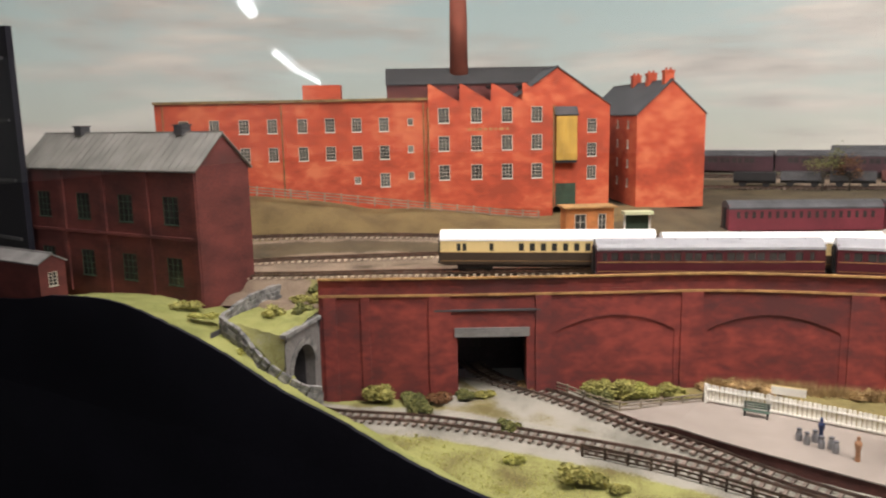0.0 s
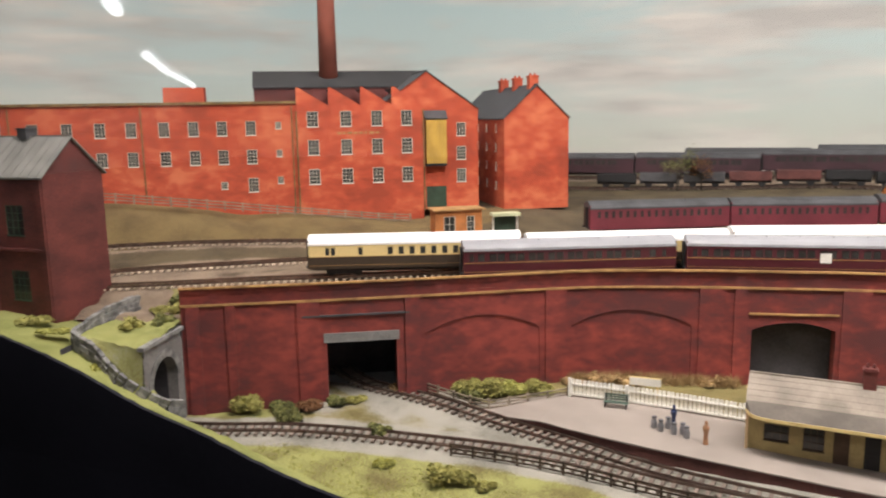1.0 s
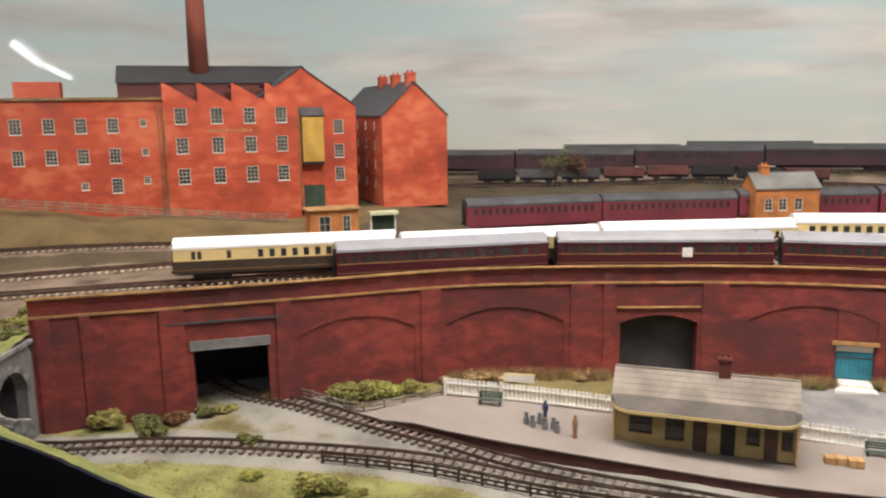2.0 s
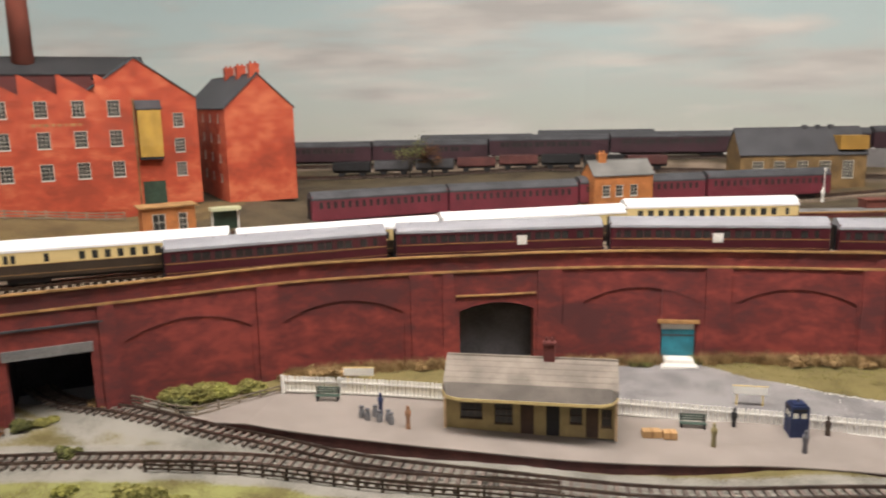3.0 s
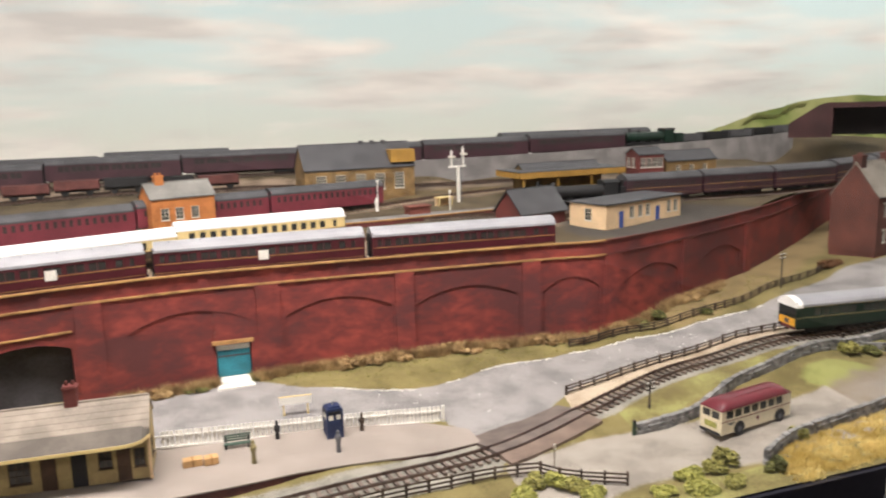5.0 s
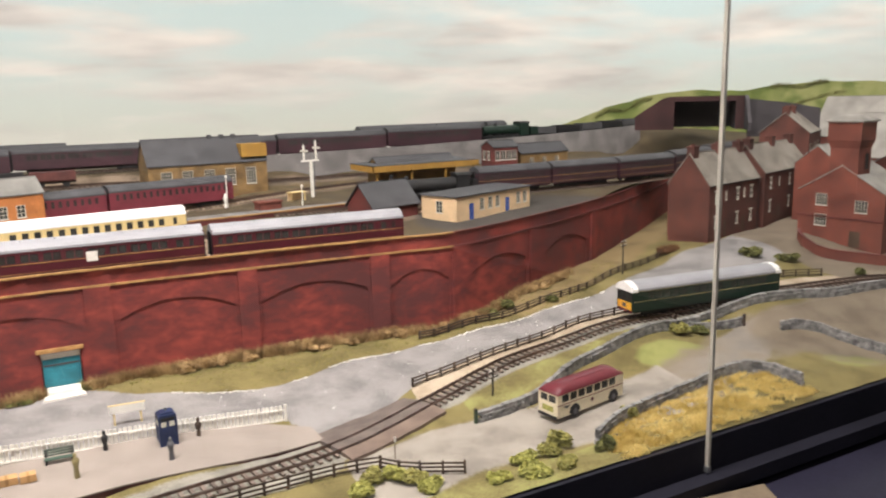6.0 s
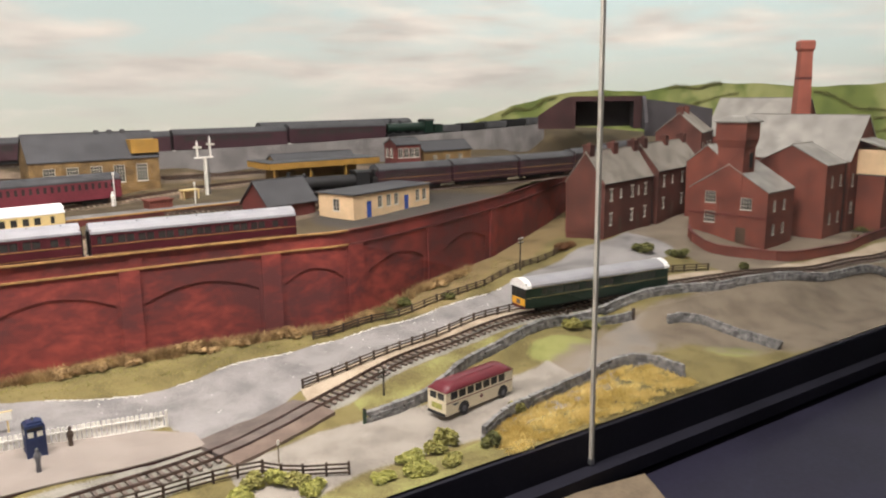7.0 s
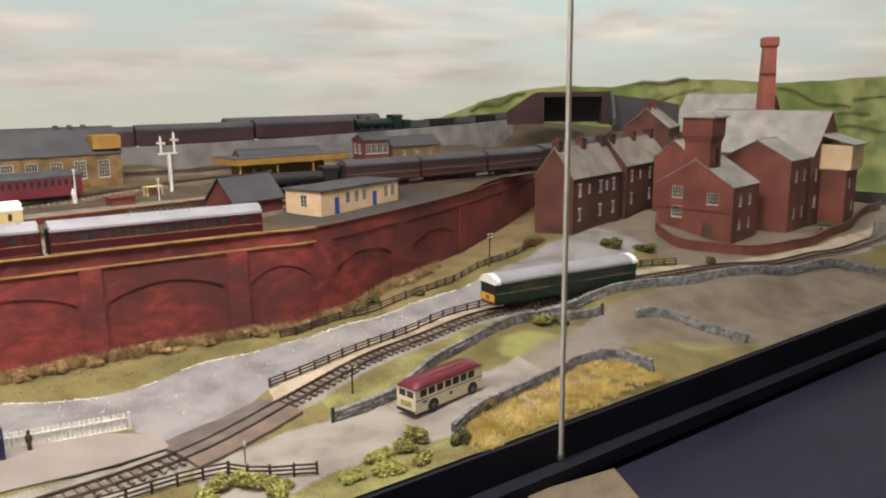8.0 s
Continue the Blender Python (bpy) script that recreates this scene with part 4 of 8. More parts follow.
    for s0, s1 in zip(np.arange(0.055, 1.46, 0.18), list(np.arange(0.235, 1.46, 0.18)) + [1.47]):
        strip("coping", s0, s1 - 0.0006, PARAPET, PARAPET + 0.0022, 0.003, "ochre", label="ochre stone coping")
        strip("string_course", s0, s1, STRIPE - 0.0012, STRIPE + 0.0012, 0.0022, "ochre", label="ochre string course")
    for s0, s1 in zip(np.arange(1.474, 2.5, 0.2), np.arange(1.674, 2.7, 0.2)):
        strip("coping", s0, min(s1 - 0.0006, WALL.length), PARAPET, PARAPET + 0.002, 0.002, "house_red")
        strip("string_course", s0, min(s1, WALL.length), STRIPE - 0.0012, STRIPE + 0.0010, 0.0018, "house_red")
    for s0, s1 in PIERS:
        z = base_z((s0 + s1) / 2)
        strip("pier", s0, s1, z, STRIPE - 0.0013, 0.0022, "wall_red", 0.006)
    for a in ARCHES:
        strip("arch_moulding", a[0] + 0.002, a[1] - 0.002, a[2] - 0.0002, a[2] + 0.0006, 0.0005, "house_red", 0.006, zf=lambda s, a=a: arch_z(s, a) - a[2])
    strip("lintel", 0.209, 0.294, 0.0885, 0.099, 0.002, "concrete", label="grey concrete lintel")
    strip("hood_moulding", 0.186, 0.306, 0.1185, 0.1205, 0.0026, "slate")
    strip("hood_moulding", 0.700, 0.797, 0.1065, 0.1085, 0.0024, "ochre")
    strip("door_lintel", 0.946, 0.995, 0.067, 0.0715, 0.002, "ochre")
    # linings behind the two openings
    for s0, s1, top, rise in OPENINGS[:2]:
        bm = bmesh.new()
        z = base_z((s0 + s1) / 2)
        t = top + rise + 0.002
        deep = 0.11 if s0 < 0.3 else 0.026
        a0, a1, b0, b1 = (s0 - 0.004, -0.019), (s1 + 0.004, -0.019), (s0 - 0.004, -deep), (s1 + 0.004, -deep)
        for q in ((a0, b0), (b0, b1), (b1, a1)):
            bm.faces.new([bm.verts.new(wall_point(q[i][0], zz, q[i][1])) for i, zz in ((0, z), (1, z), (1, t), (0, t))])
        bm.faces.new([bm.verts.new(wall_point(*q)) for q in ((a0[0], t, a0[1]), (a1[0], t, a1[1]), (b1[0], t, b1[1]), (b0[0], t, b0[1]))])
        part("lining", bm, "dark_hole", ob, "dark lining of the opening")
    # teal double door
    bm = bmesh.new()
    p = WALL.at(0.9705)[0]
    m = pose(p.x, p.y, base_z(0.97) + 0.004, 0, 0, WALL.angle(0.9705))
    door = part("door", boxes((-0.0195, -0.0003, 0.004, 0.006, 0, 0.041), (0.0003, 0.0195, 0.004, 0.006, 0, 0.041)), "blue_door", ob, "teal plank double door", m)
    for i in range(8):
        x = -0.0185 + i * 0.00485
        part("plank", boxes((x, x + 0.0042, 0.0032, 0.004, 0.002, 0.040)), "blue_door", door)
    for z in (0.006, 0.033):
        part("hinge_bar", boxes((-0.019, 0.019, 0.0026, 0.0032, z, z + 0.0018)), "slate", door)
    part("fanlight", boxes((-0.0195, 0.0195, 0.003, 0.005, 0.0415, 0.048)), "frame_white", ob, "pale fanlight over the door", m)
    return ob


retaining_wall()


# ---- track ----
def track(name, line, s0, s1, zf, label, pitch=0.0085, sleeper_mat="sleeper", single=True, keep=None, lift=0.0018):
    """Two rails on sleepers. single: every sleeper an object; else joined."""
    ob = thing(name, pose(0, 0, 0), label, "railway track", kind="")
    n = int((s1 - s0) / pitch)
    me = bpy.data.meshes.new("sleeper")
    bm = boxes((-0.0017, 0.0017, -0.0155, 0.0155, 0, 0.0022))
    bmesh.ops.recalc_face_normals(bm, faces=bm.faces)
    bm.to_mesh(me)
    bm.free()
    me.materials.append(M[sleeper_mat])
    rest = bmesh.new()
    for i in range(n):
        s = s0 + (i + 0.5) * pitch
        p, _ = line.at(s)
        m = pose(p.x, p.y, zf(p.x, p.y) + lift - 0.0006, 0, 0, line.angle(s) + random.uniform(-0.7, 0.7))
        if single and i < 300 and (keep is None or keep(p)):
            part("sleeper", me, sleeper_mat, ob, "", m)
        else:
            box(rest, -0.0017, 0.0017, -0.0155, 0.0155, 0, 0.0022, m)
    if len(rest.verts):
        tagged(part("sleeper_run", rest, sleeper_mat, ob), kind="stuff")
    steps = max(8, int((s1 - s0) / 0.015))
    for side in (-1, 1):
        for nm, h0, h1, hw, mt in (("rail", 0.0016, 0.0042, 0.0009, "rail"), ("rail_head", 0.0042, 0.0046, 0.0007, "rail_top")):
            bm = bmesh.new()
            rows = []
            for i in range(steps + 1):
                s = s0 + (s1 - s0) * i / steps
                c = line.at(s)[0]
                z = zf(c.x, c.y) + lift
                row = []
                for dd, h in ((-hw, h0), (-hw, h1), (hw, h1), (hw, h0)):
                    p = line.off(s, side * 0.0087 + dd)
                    row.append(bm.verts.new((p.x, p.y, z + h)))
                rows.append(row)
            for a, b in zip(rows, rows[1:]):
                for i in range(4):
                    bm.faces.new((a[i], b[i], b[(i + 1) % 4], a[(i + 1) % 4]))
            part(nm, bm, mt, ob)
    return ob


BED = dict(zip(("T1", "TM", "T2", "T3", "T4", "TB", "TW", "T5"), [bed for _, bed in BEDS]))
RAIL = 0.0056  # rail top over the ground
track("railway_track", LOW_MAIN, 0.02, LOW_MAIN.length - 0.05, LOW, "curving model railway track on dark sleepers", 0.0098)
track("railway_track", LOW_BRANCH, 0.03, 0.86, LOW, "rusty branch track curving into the main line", 0.0098)
track("railway_track", T1, 0.30, T1.length - 0.08, BED["T1"], "pale sleepered track behind the parapet", 0.009, "sleeper_pale", False)
track("railway_track", TM, 0.0, TM.length, BED["TM"], "pale sleepered siding on the upper level", 0.009, "sleeper_pale", False)
track("railway_track", T2, 0.0, T2.length, BED["T2"], "pale sleepered track under the cream coaches", 0.009, "sleeper_pale", False)
track("railway_track", T5, 0.0, T5.length, BED["T5"], "pale sleepered loop track by the bank", 0.009, "sleeper_pale", False)
track("railway_track", T3, 0.0, T3.length, BED["T3"], "siding track beside the grass bank", 0.009, "sleeper_pale", False)
track("railway_track", T4, 0.1, T4.length, BED["T4"], "platform track at the upper station", 0.009, "sleeper", False)
track("railway_track", TB, 0.0, TB.length, BED["TB"], "back running line below the sky board", 0.009, "sleeper", False)
track("railway_track", TW, 0.0, TW.length, BED["TW"], "back siding with goods wagons", 0.009, "sleeper", False)


# ---- rolling stock ----
def coach(name, length, side, roof, label, windows, two=None, lined=True, gangway=True, vents=7, group=""):
    """A model coach: x along, z from the rail top. windows: (x, width). two: paint of the panel above the waist."""
    ob = thing(name, pose(0, 0, 0), label, "railway coach", group)
    hl, hw, z0, zw, z1 = length / 2, 0.018, 0.0105, 0.0245, 0.0385
    lower, upper = bmesh.new(), bmesh.new()
    for rz, y in ((0, -hw), (180, hw)):
        m = pose(-hl if rz == 0 else hl, y, 0, 0, 0, rz)
        if two:
            panel(lower, m @ pose(0, 0, z0), length, zw - z0, ())
            tgt, zb = upper, zw
        else:
            tgt, zb = lower, z0
        holes = [(x + hl - w / 2, x + hl + w / 2, 0.0262 - zb, 0.0355 - zb) for x, w in windows]
        panel(tgt, m @ pose(0, 0, zb), length, z1 - zb, holes, 0.0008)
    for e in (-1, 1):
        box(lower, e * hl - 0.0006, e * hl + 0.0006, -hw + 0.0002, hw - 0.0002, z0, z1 + 0.006)
    box(lower, -hl, hl, -hw + 0.0003, hw - 0.0003, z0 - 0.001, z0 + 0.0005)
    part("body", lower, side, ob)
    if two:
        part("upper_panel", upper, two, ob)
    bm = bmesh.new()
    pts = [(-hw - 0.0006, z1), (-hw - 0.0004, z1 + 0.003), (-hw * 0.82, z1 + 0.0066), (-hw * 0.5, z1 + 0.0096), (0, z1 + 0.0115), (hw * 0.5, z1 + 0.0096), (hw * 0.82, z1 + 0.0066), (hw + 0.0004, z1 + 0.003), (hw + 0.0006, z1)]
    prism(bm, pts, -hl - 0.0008, hl + 0.0008, "x")
    part("roof", bm, roof, ob)
    for i in range(vents):
        x = -hl + length * (i + 0.5) / vents
        part("roof_vent", turned(bmesh.new(), [(0.0011, 0), (0.0014, 0.0014), (0.0008, 0.002)], 6, (x, -0.006, z1 + 0.0095)), roof, ob)
    pane_meshes = {}
    for rz, y in ((0, -hw), (180, hw)):
        for x, w in windows:
            if w not in pane_meshes:
                b = boxes((-w / 2, w / 2, 0.0006, 0.0012, 0.0262, 0.0355))
                bmesh.ops.recalc_face_normals(b, faces=b.faces)
                me = bpy.data.meshes.new("window_pane")
                b.to_mesh(me)
                b.free()
                me.materials.append(M["window_dark"])
                pane_meshes[w] = me
            part("window_pane", pane_meshes[w], "window_dark", ob, "", pose(x if rz == 0 else -x, y, 0, 0, 0, rz))
    if lined:
        for y in (-hw - 0.0002, hw + 0.0002):
            part("lining", boxes((-hl, hl, y - 0.0001, y + 0.0001, 0.0243, 0.0250), (-hl, hl, y - 0.0001, y + 0.0001, 0.0138, 0.0142)), "gold_line", ob)
    if gangway:
        for e in (-1, 1):
            part("gangway", boxes((e * hl, e * (hl + 0.0035), -0.006, 0.006, 0.012, 0.041)), "black", ob)
    bm = boxes((-hl + 0.06, hl - 0.06, -0.010, 0.010, 0.005, 0.0095), (-hl + 0.004, hl - 0.004, -0.0155, -0.013, 0.008, 0.0100), (-hl + 0.004, hl - 0.004, 0.013, 0.0155, 0.008, 0.0100))
    part("underframe", bm, "black", ob)
    for e in (-1, 1):
        c = e * (hl - 0.042)
        bog = part("bogie", boxes((c - 0.021, c + 0.021, -0.0135, -0.0115, 0.003, 0.0085), (c - 0.021, c + 0.021, 0.0115, 0.0135, 0.003, 0.0085), (c - 0.004, c + 0.004, -0.012, 0.012, 0.006, 0.009)), "black", ob)
        for dx in (-0.016, 0.016):
            for y in (-0.0095, 0.0095):
                part("wheel", rod(bmesh.new(), (c + dx, y - 0.001, 0.0062), (c + dx, y + 0.001, 0.0062), 0.0062, n=14), "black", bog)
        for y in (-0.0115, 0.0115):
            part("buffer", rod(bmesh.new(), (e * hl, y, 0.0115), (e * (hl + 0.004), y, 0.0115), 0.0014, n=8), "black", ob)
    return ob


def stand(ob, line, s, zf, length, lift=RAIL, flip=False):
    a, b = line.at(s - length * 0.33)[0], line.at(s + length * 0.33)[0]
    c = (a + b) / 2
    m = pose(c.x, c.y, zf(c.x, c.y) + lift, 0, 0, math.degrees(math.atan2(b.y - a.y, b.x - a.x)) + (180 if flip else 0))
    return m


def run(proto, line, s_list, zf, length, lift=RAIL):
    """Stands copies of a coach along a line; the first one is the prototype itself."""
    for i, s in enumerate(s_list):
        m = stand(proto, line, s, zf, length, lift)
        if i == 0:
            proto.matrix_basis = m
        else:
            copy_thing(proto, m)


CREAM_A = [(-0.106, 0.0048), (-0.099, 0.0048), (-0.066, 0.005)] + [(-0.030 + i * 0.0132, 0.0062) for i in range(9)] + [(0.105, 0.005)]
CREAM_B = [(-0.110 + i * 0.0137, 0.0075) for i in range(15)] + [(0.10, 0.005), (0.112, 0.005)]
white_s = [0.398, 0.6605, 0.9165, 1.160]
first = coach("railway_coach", 0.257, "choc", "roof_white", "chocolate and cream coach with a white roof", CREAM_A, "cream", group="cream coaches")
run(first, T2, white_s[:1], BED["T2"], 0.257)
second = coach("railway_coach", 0.249, "choc", "roof_white", "chocolate and cream corridor coach with a white roof", CREAM_B, "cream", group="cream coaches")
run(second, T2, white_s[1:3], BED["T2"], 0.249)
last = coach("railway_coach", 0.230, "choc", "roof_white", "shorter chocolate and cream coach with a white roof", CREAM_B[1:-1], "cream", group="cream coaches")
run(last, T2, white_s[3:], BED["T2"], 0.230)

MK = [(-0.117, 0.005), (-0.106, 0.008)] + [(-0.092 + i * 0.0231 + j * 0.0098, 0.0082) for i in range(8) for j in (0, 1)] + [(0.098, 0.008), (0.112, 0.005)]
maroon_s = [0.501, 0.769, 1.035, 1.299]
red = coach("railway_coach", 0.252, "maroon", "roof_grey", "maroon corridor coach with gold lining and grey roof", MK, group="maroon coaches")
run(red, T1, maroon_s, BED["T1"], 0.252, 0.0056)
for i, u in ((1, 0.026), (2, 0.0)):
    near_coach = [o for o in scene.objects if o.name.startswith("railway_coach") and o.get("group") == "maroon coaches"][i]
    part("paper_label", boxes((u - 0.006, u + 0.006, -0.0186, -0.0182, 0.0205, 0.032), (u - 0.004, u + 0.004, -0.0188, -0.0186, 0.022, 0.0225)), "white", near_coach, "white paper label stuck on the side")

SUB = [(-0.090 + i * 0.0105, 0.0048) for i in range(18)]
faded = coach("railway_coach", 0.205, "maroon_dull", "slate", "faded maroon suburban coach with a dark roof", SUB, lined=False, vents=5, group="faded coaches")
j = T3.near(-0.085, 1.165)[1]
run(faded, T3, [j + (i + 0.5) * 0.211 for i in (-1, 0, 1, 2)], BED["T3"], 0.205)
local = coach("railway_coach", 0.150, "maroon_far", "slate", "dark maroon coach of the platform train", SUB[3:15], lined=True, vents=5, group="platform train")
j = T4.near(1.067, 1.275)[1]
run(local, T4, [j + (i + 0.5) * 0.156 for i in (-1, 0, 1, 2, 3)], BED["T4"], 0.150)
far = coach("railway_coach", 0.236, "maroon_far", "slate", "dull maroon coach of the back line", MK[2:-2], lined=False, vents=0, group="back line coaches")
j = TB.near(-0.329, 1.572)[1]
run(far, TB, [j + (i + 0.5) * 0.242 for i in range(-1, 6)], BED["TB"], 0.236)


# ---- buildings of the upper level ----
def mill():
    m = pose(-0.876, 0.784, 0.186, 0, 0, 40.5)
    z = lambda v: v - 0.186
    W, H = 0.0155, 0.022
    wins = [("f", u + 0.188, z(0.314), W, H) for u in (-0.145, -0.098, -0.052, -0.008, 0.039, 0.082, 0.124, 0.167)]
    wins += [("f", u + 0.188, z(0.270), W, H) for u in (-0.145, -0.098, -0.052, -0.008, 0.039, 0.082, 0.124, 0.167)]
    wins += [("f", 0.167 + 0.188, z(0.226), W, H), ("f", 0.123 + 0.188, z(0.232), 0.010, 0.011, 2, 3)]
    wins += [("f", 0.209 + 0.188, zz, 0.009, 0.011, 2, 3) for zz in (z(0.323), z(0.280), z(0.238))]
    ob = building("mill", m @ pose(-0.188, 0, 0), 0.425, 0.12, z(0.362), 0, "flat", "mill_red", "slate", "long orange-red brick mill wing with small-paned windows", "mill", wins)
    part("plinth", boxes((0.001, 0.424, 0.001, 0.11, -0.035, 0.0)), "mill_red", ob)
    for u in (0.195, 0.012, 0.418):
        part("drainpipe", rod(bmesh.new(), (u, -0.0012, 0), (u, -0.0012, z(0.358)), 0.0011, n=8), "stone_brown", ob)
    part("coping", boxes((-0.002, 0.427, -0.003, 0.0, z(0.362) - 0.0005, z(0.362) + 0.0035)), "stone_brown", ob)
    part("parapet_block", boxes((0.228, 0.288, 0.01, 0.05, z(0.362), z(0.388))), "mill_red", ob)
    # saw-tooth block
    m2 = m @ pose(0.238, -0.004, 0)
    w2 = 0.200
    wins = [("f", u - 0.238, z(zz), 0.0175, 0.024) for u in (0.262, 0.314, 0.363, 0.411) for zz in (0.325, 0.281, 0.235)]
    ob = building("mill", m2, w2, 0.10, z(0.350), 0, "flat", "mill_red", "slate_black", "orange-red brick saw-tooth mill block with faded lettering", "mill", wins, over=-0.004)
    part("plinth", boxes((0.001, w2 - 0.001, 0.001, 0.09, -0.035, 0.0)), "mill_red", ob)
    bm = bmesh.new()
    rf = bmesh.new()
    for i in range(4):
        a = i * 0.05
        top = z(0.386)
        prism(bm, [(a, z(0.350)), (a + 0.05, z(0.350)), (a + 0.05, z(0.357)), (a + 0.003, top), (a, top)], 0, 0.004)
        prism(rf, [(a + 0.003, top - 0.003), (a + 0.050, z(0.356) - 0.002), (a + 0.050, z(0.356)), (a + 0.003, top - 0.001)], 0.0042, 0.10)
    part("saw_tooth_gable", bm, "mill_red", ob)
    part("saw_tooth_roof", rf, "slate_black", ob)
    bars = bmesh.new()
    x = 0.062
    for wd in (0.006, 0.004, 0.007, 0.005, 0.006, 0.004, 0.008, 0.005):
        box(bars, x, x + wd, -0.0004, 0.0001, z(0.3125), z(0.3165))
        x += wd + 0.003
    part("lettering_bars", bars, "ochre", ob, "faded pale painted lettering")
    part("drainpipe", rod(bmesh.new(), (-0.001, -0.0012, 0), (-0.001, -0.0012, z(0.35)), 0.0013, n=8), "stone_brown", ob)
    part("drainpipe", rod(bmesh.new(), (0.2, -0.0012, 0), (0.2, -0.0012, z(0.35)), 0.0013, n=8), "stone_brown", ob)
    # big slate-roofed hall behind; its dark brick stands for shade under the eaves
    building("mill_hall", m @ pose(0.172, 0.105, 0), 0.305, 0.14, z(0.390), 0.028, "x", "house_red", "slate_black", "mill hall under a long dark slate roof", "mill")
    ch = thing("mill_chimney", m @ pose(0.300, 0.155, 0.22), "tall round red mill chimney with iron bands", "chimney")
    part("shaft", turned(bmesh.new(), [(0.0165, 0), (0.0125, 0.30)], 20), "chimney_red", ch, smooth=True)
    for zz in (0.06, 0.115, 0.17):
        part("band", turned(bmesh.new(), [(0.0163 - zz * 0.013, zz), (0.0163 - zz * 0.013, zz + 0.003)], 20), "house_red", ch)
    # hoist block with yellow cladding
    m3 = pose(-0.565, 1.049, 0.186, 0, 0, 40.5) @ pose(-0.047, 0.014, 0)
    wins = [("f", 0.143, z(zz), 0.0155, 0.022) for zz in (0.306, 0.267, 0.230)]
    ob = building("mill", m3, 0.172, 0.13, z(0.350), 0.060, "y", "mill_red", "slate", "narrow gabled mill block with yellow clad hoist", "mill", wins, [("f", 0.100, 0.034, 0.038, "green_door")])
    bay = part("hoist_bay", boxes((0.082, 0.116, -0.012, 0.0, z(0.262), z(0.334))), "yellow_board", ob, "yellow boarded hoist bay")
    for i in range(6):
        part("board", boxes((0.0825 + i * 0.0056, 0.0873 + i * 0.0056, -0.0127, -0.012, z(0.263), z(0.333))), "yellow_board", bay)
    part("hoist_roof", prism(bmesh.new(), [(-0.013, z(0.333)), (0.0, z(0.346)), (0.0, z(0.348)), (-0.014, z(0.335))], 0.080, 0.118, "x"), "slate", ob)
    part("hoist_floor", boxes((0.082, 0.116, -0.0125, 0.0, z(0.258), z(0.262))), "black", ob)



mill()


def tall_house():
    m = pose(-0.43, 1.137, 0.184, 0, 0, 40.5)
    wins = [("l", 0.07 + u, 0.030 + k * 0.032, 0.010, 0.014, 2, 3) for u in (0.04, 0.10, 0.16, 0.22) for k in range(4)]
    building("warehouse", m, 0.111, 0.34, 0.149, 0.052, "y", "mill_red", "slate", "tall orange-red gabled warehouse with dark slate roof", "warehouse", wins,
             chimneys=[(0.055, y, 0.19, 0.015, 0.015, 0.218) for y in (0.020, 0.105, 0.190)])


tall_house()


def red_house():
    L, d = 0.328, 0.087
    m = pose(-1.017, 0.452, 0.118, 0, 0, 8)
    h, rise = 0.163, 0.040
    wins = [("f", L - 0.045 - i * 0.080, z, 0.026, 0.034, 3, 4) for i in range(4) for z in (0.022, 0.096)]
    ob = building("warehouse", m, L, d, h, rise, "x", "house_red", "slate_light", "dark brick warehouse with a pale ribbed roof", "warehouse", wins, frame_mat="green_door", over=0.004)
    part("plinth", boxes((0.001, L - 0.001, 0.001, d - 0.001, -0.034, 0.0)), "house_red", ob)
    for i in range(5):
        x = L - 0.005 - i * 0.080
        part("pilaster", boxes((x - 0.004, x + 0.004, -0.0025, 0.0, 0, h - 0.004)), "house_red", ob)
    part("string_course", boxes((0, L, -0.003, 0.0, 0.078, 0.082)), "house_red", ob)
    k = rise / (d / 2)
    for i in range(26):
        x = 0.001 + i * 0.0129
        part("roof_rib", prism(bmesh.new(), [(-0.004, h - 0.004 * k + 0.002), (d / 2, h + rise + 0.002), (d / 2, h + rise + 0.003), (-0.004, h - 0.004 * k + 0.003)], x, x + 0.0014, "x"), "slate_light", ob)
    for x in (0.075, 0.265):
        part("roof_vent", boxes((x - 0.007, x + 0.007, d / 2 - 0.007, d / 2 + 0.007, h + rise - 0.001, h + rise + 0.010), (x - 0.0085, x + 0.0085, d / 2 - 0.0085, d / 2 + 0.0085, h + rise + 0.010, h + rise + 0.0115)), "slate", ob)
    shed = building("shed", pose(-1.03, 0.390, 0.118, 0, 0, 6), 0.135, 0.036, 0.046, 0.010, "x", "house_red", "concrete", "small red brick shed with a grey roof", "shed", [("r", 0.018, 0.016, 0.012, 0.018, 2, 4)])
    part("plinth", boxes((0.001, 0.134, 0.001, 0.035, -0.034, 0.0)), "house_red", shed)


red_house()


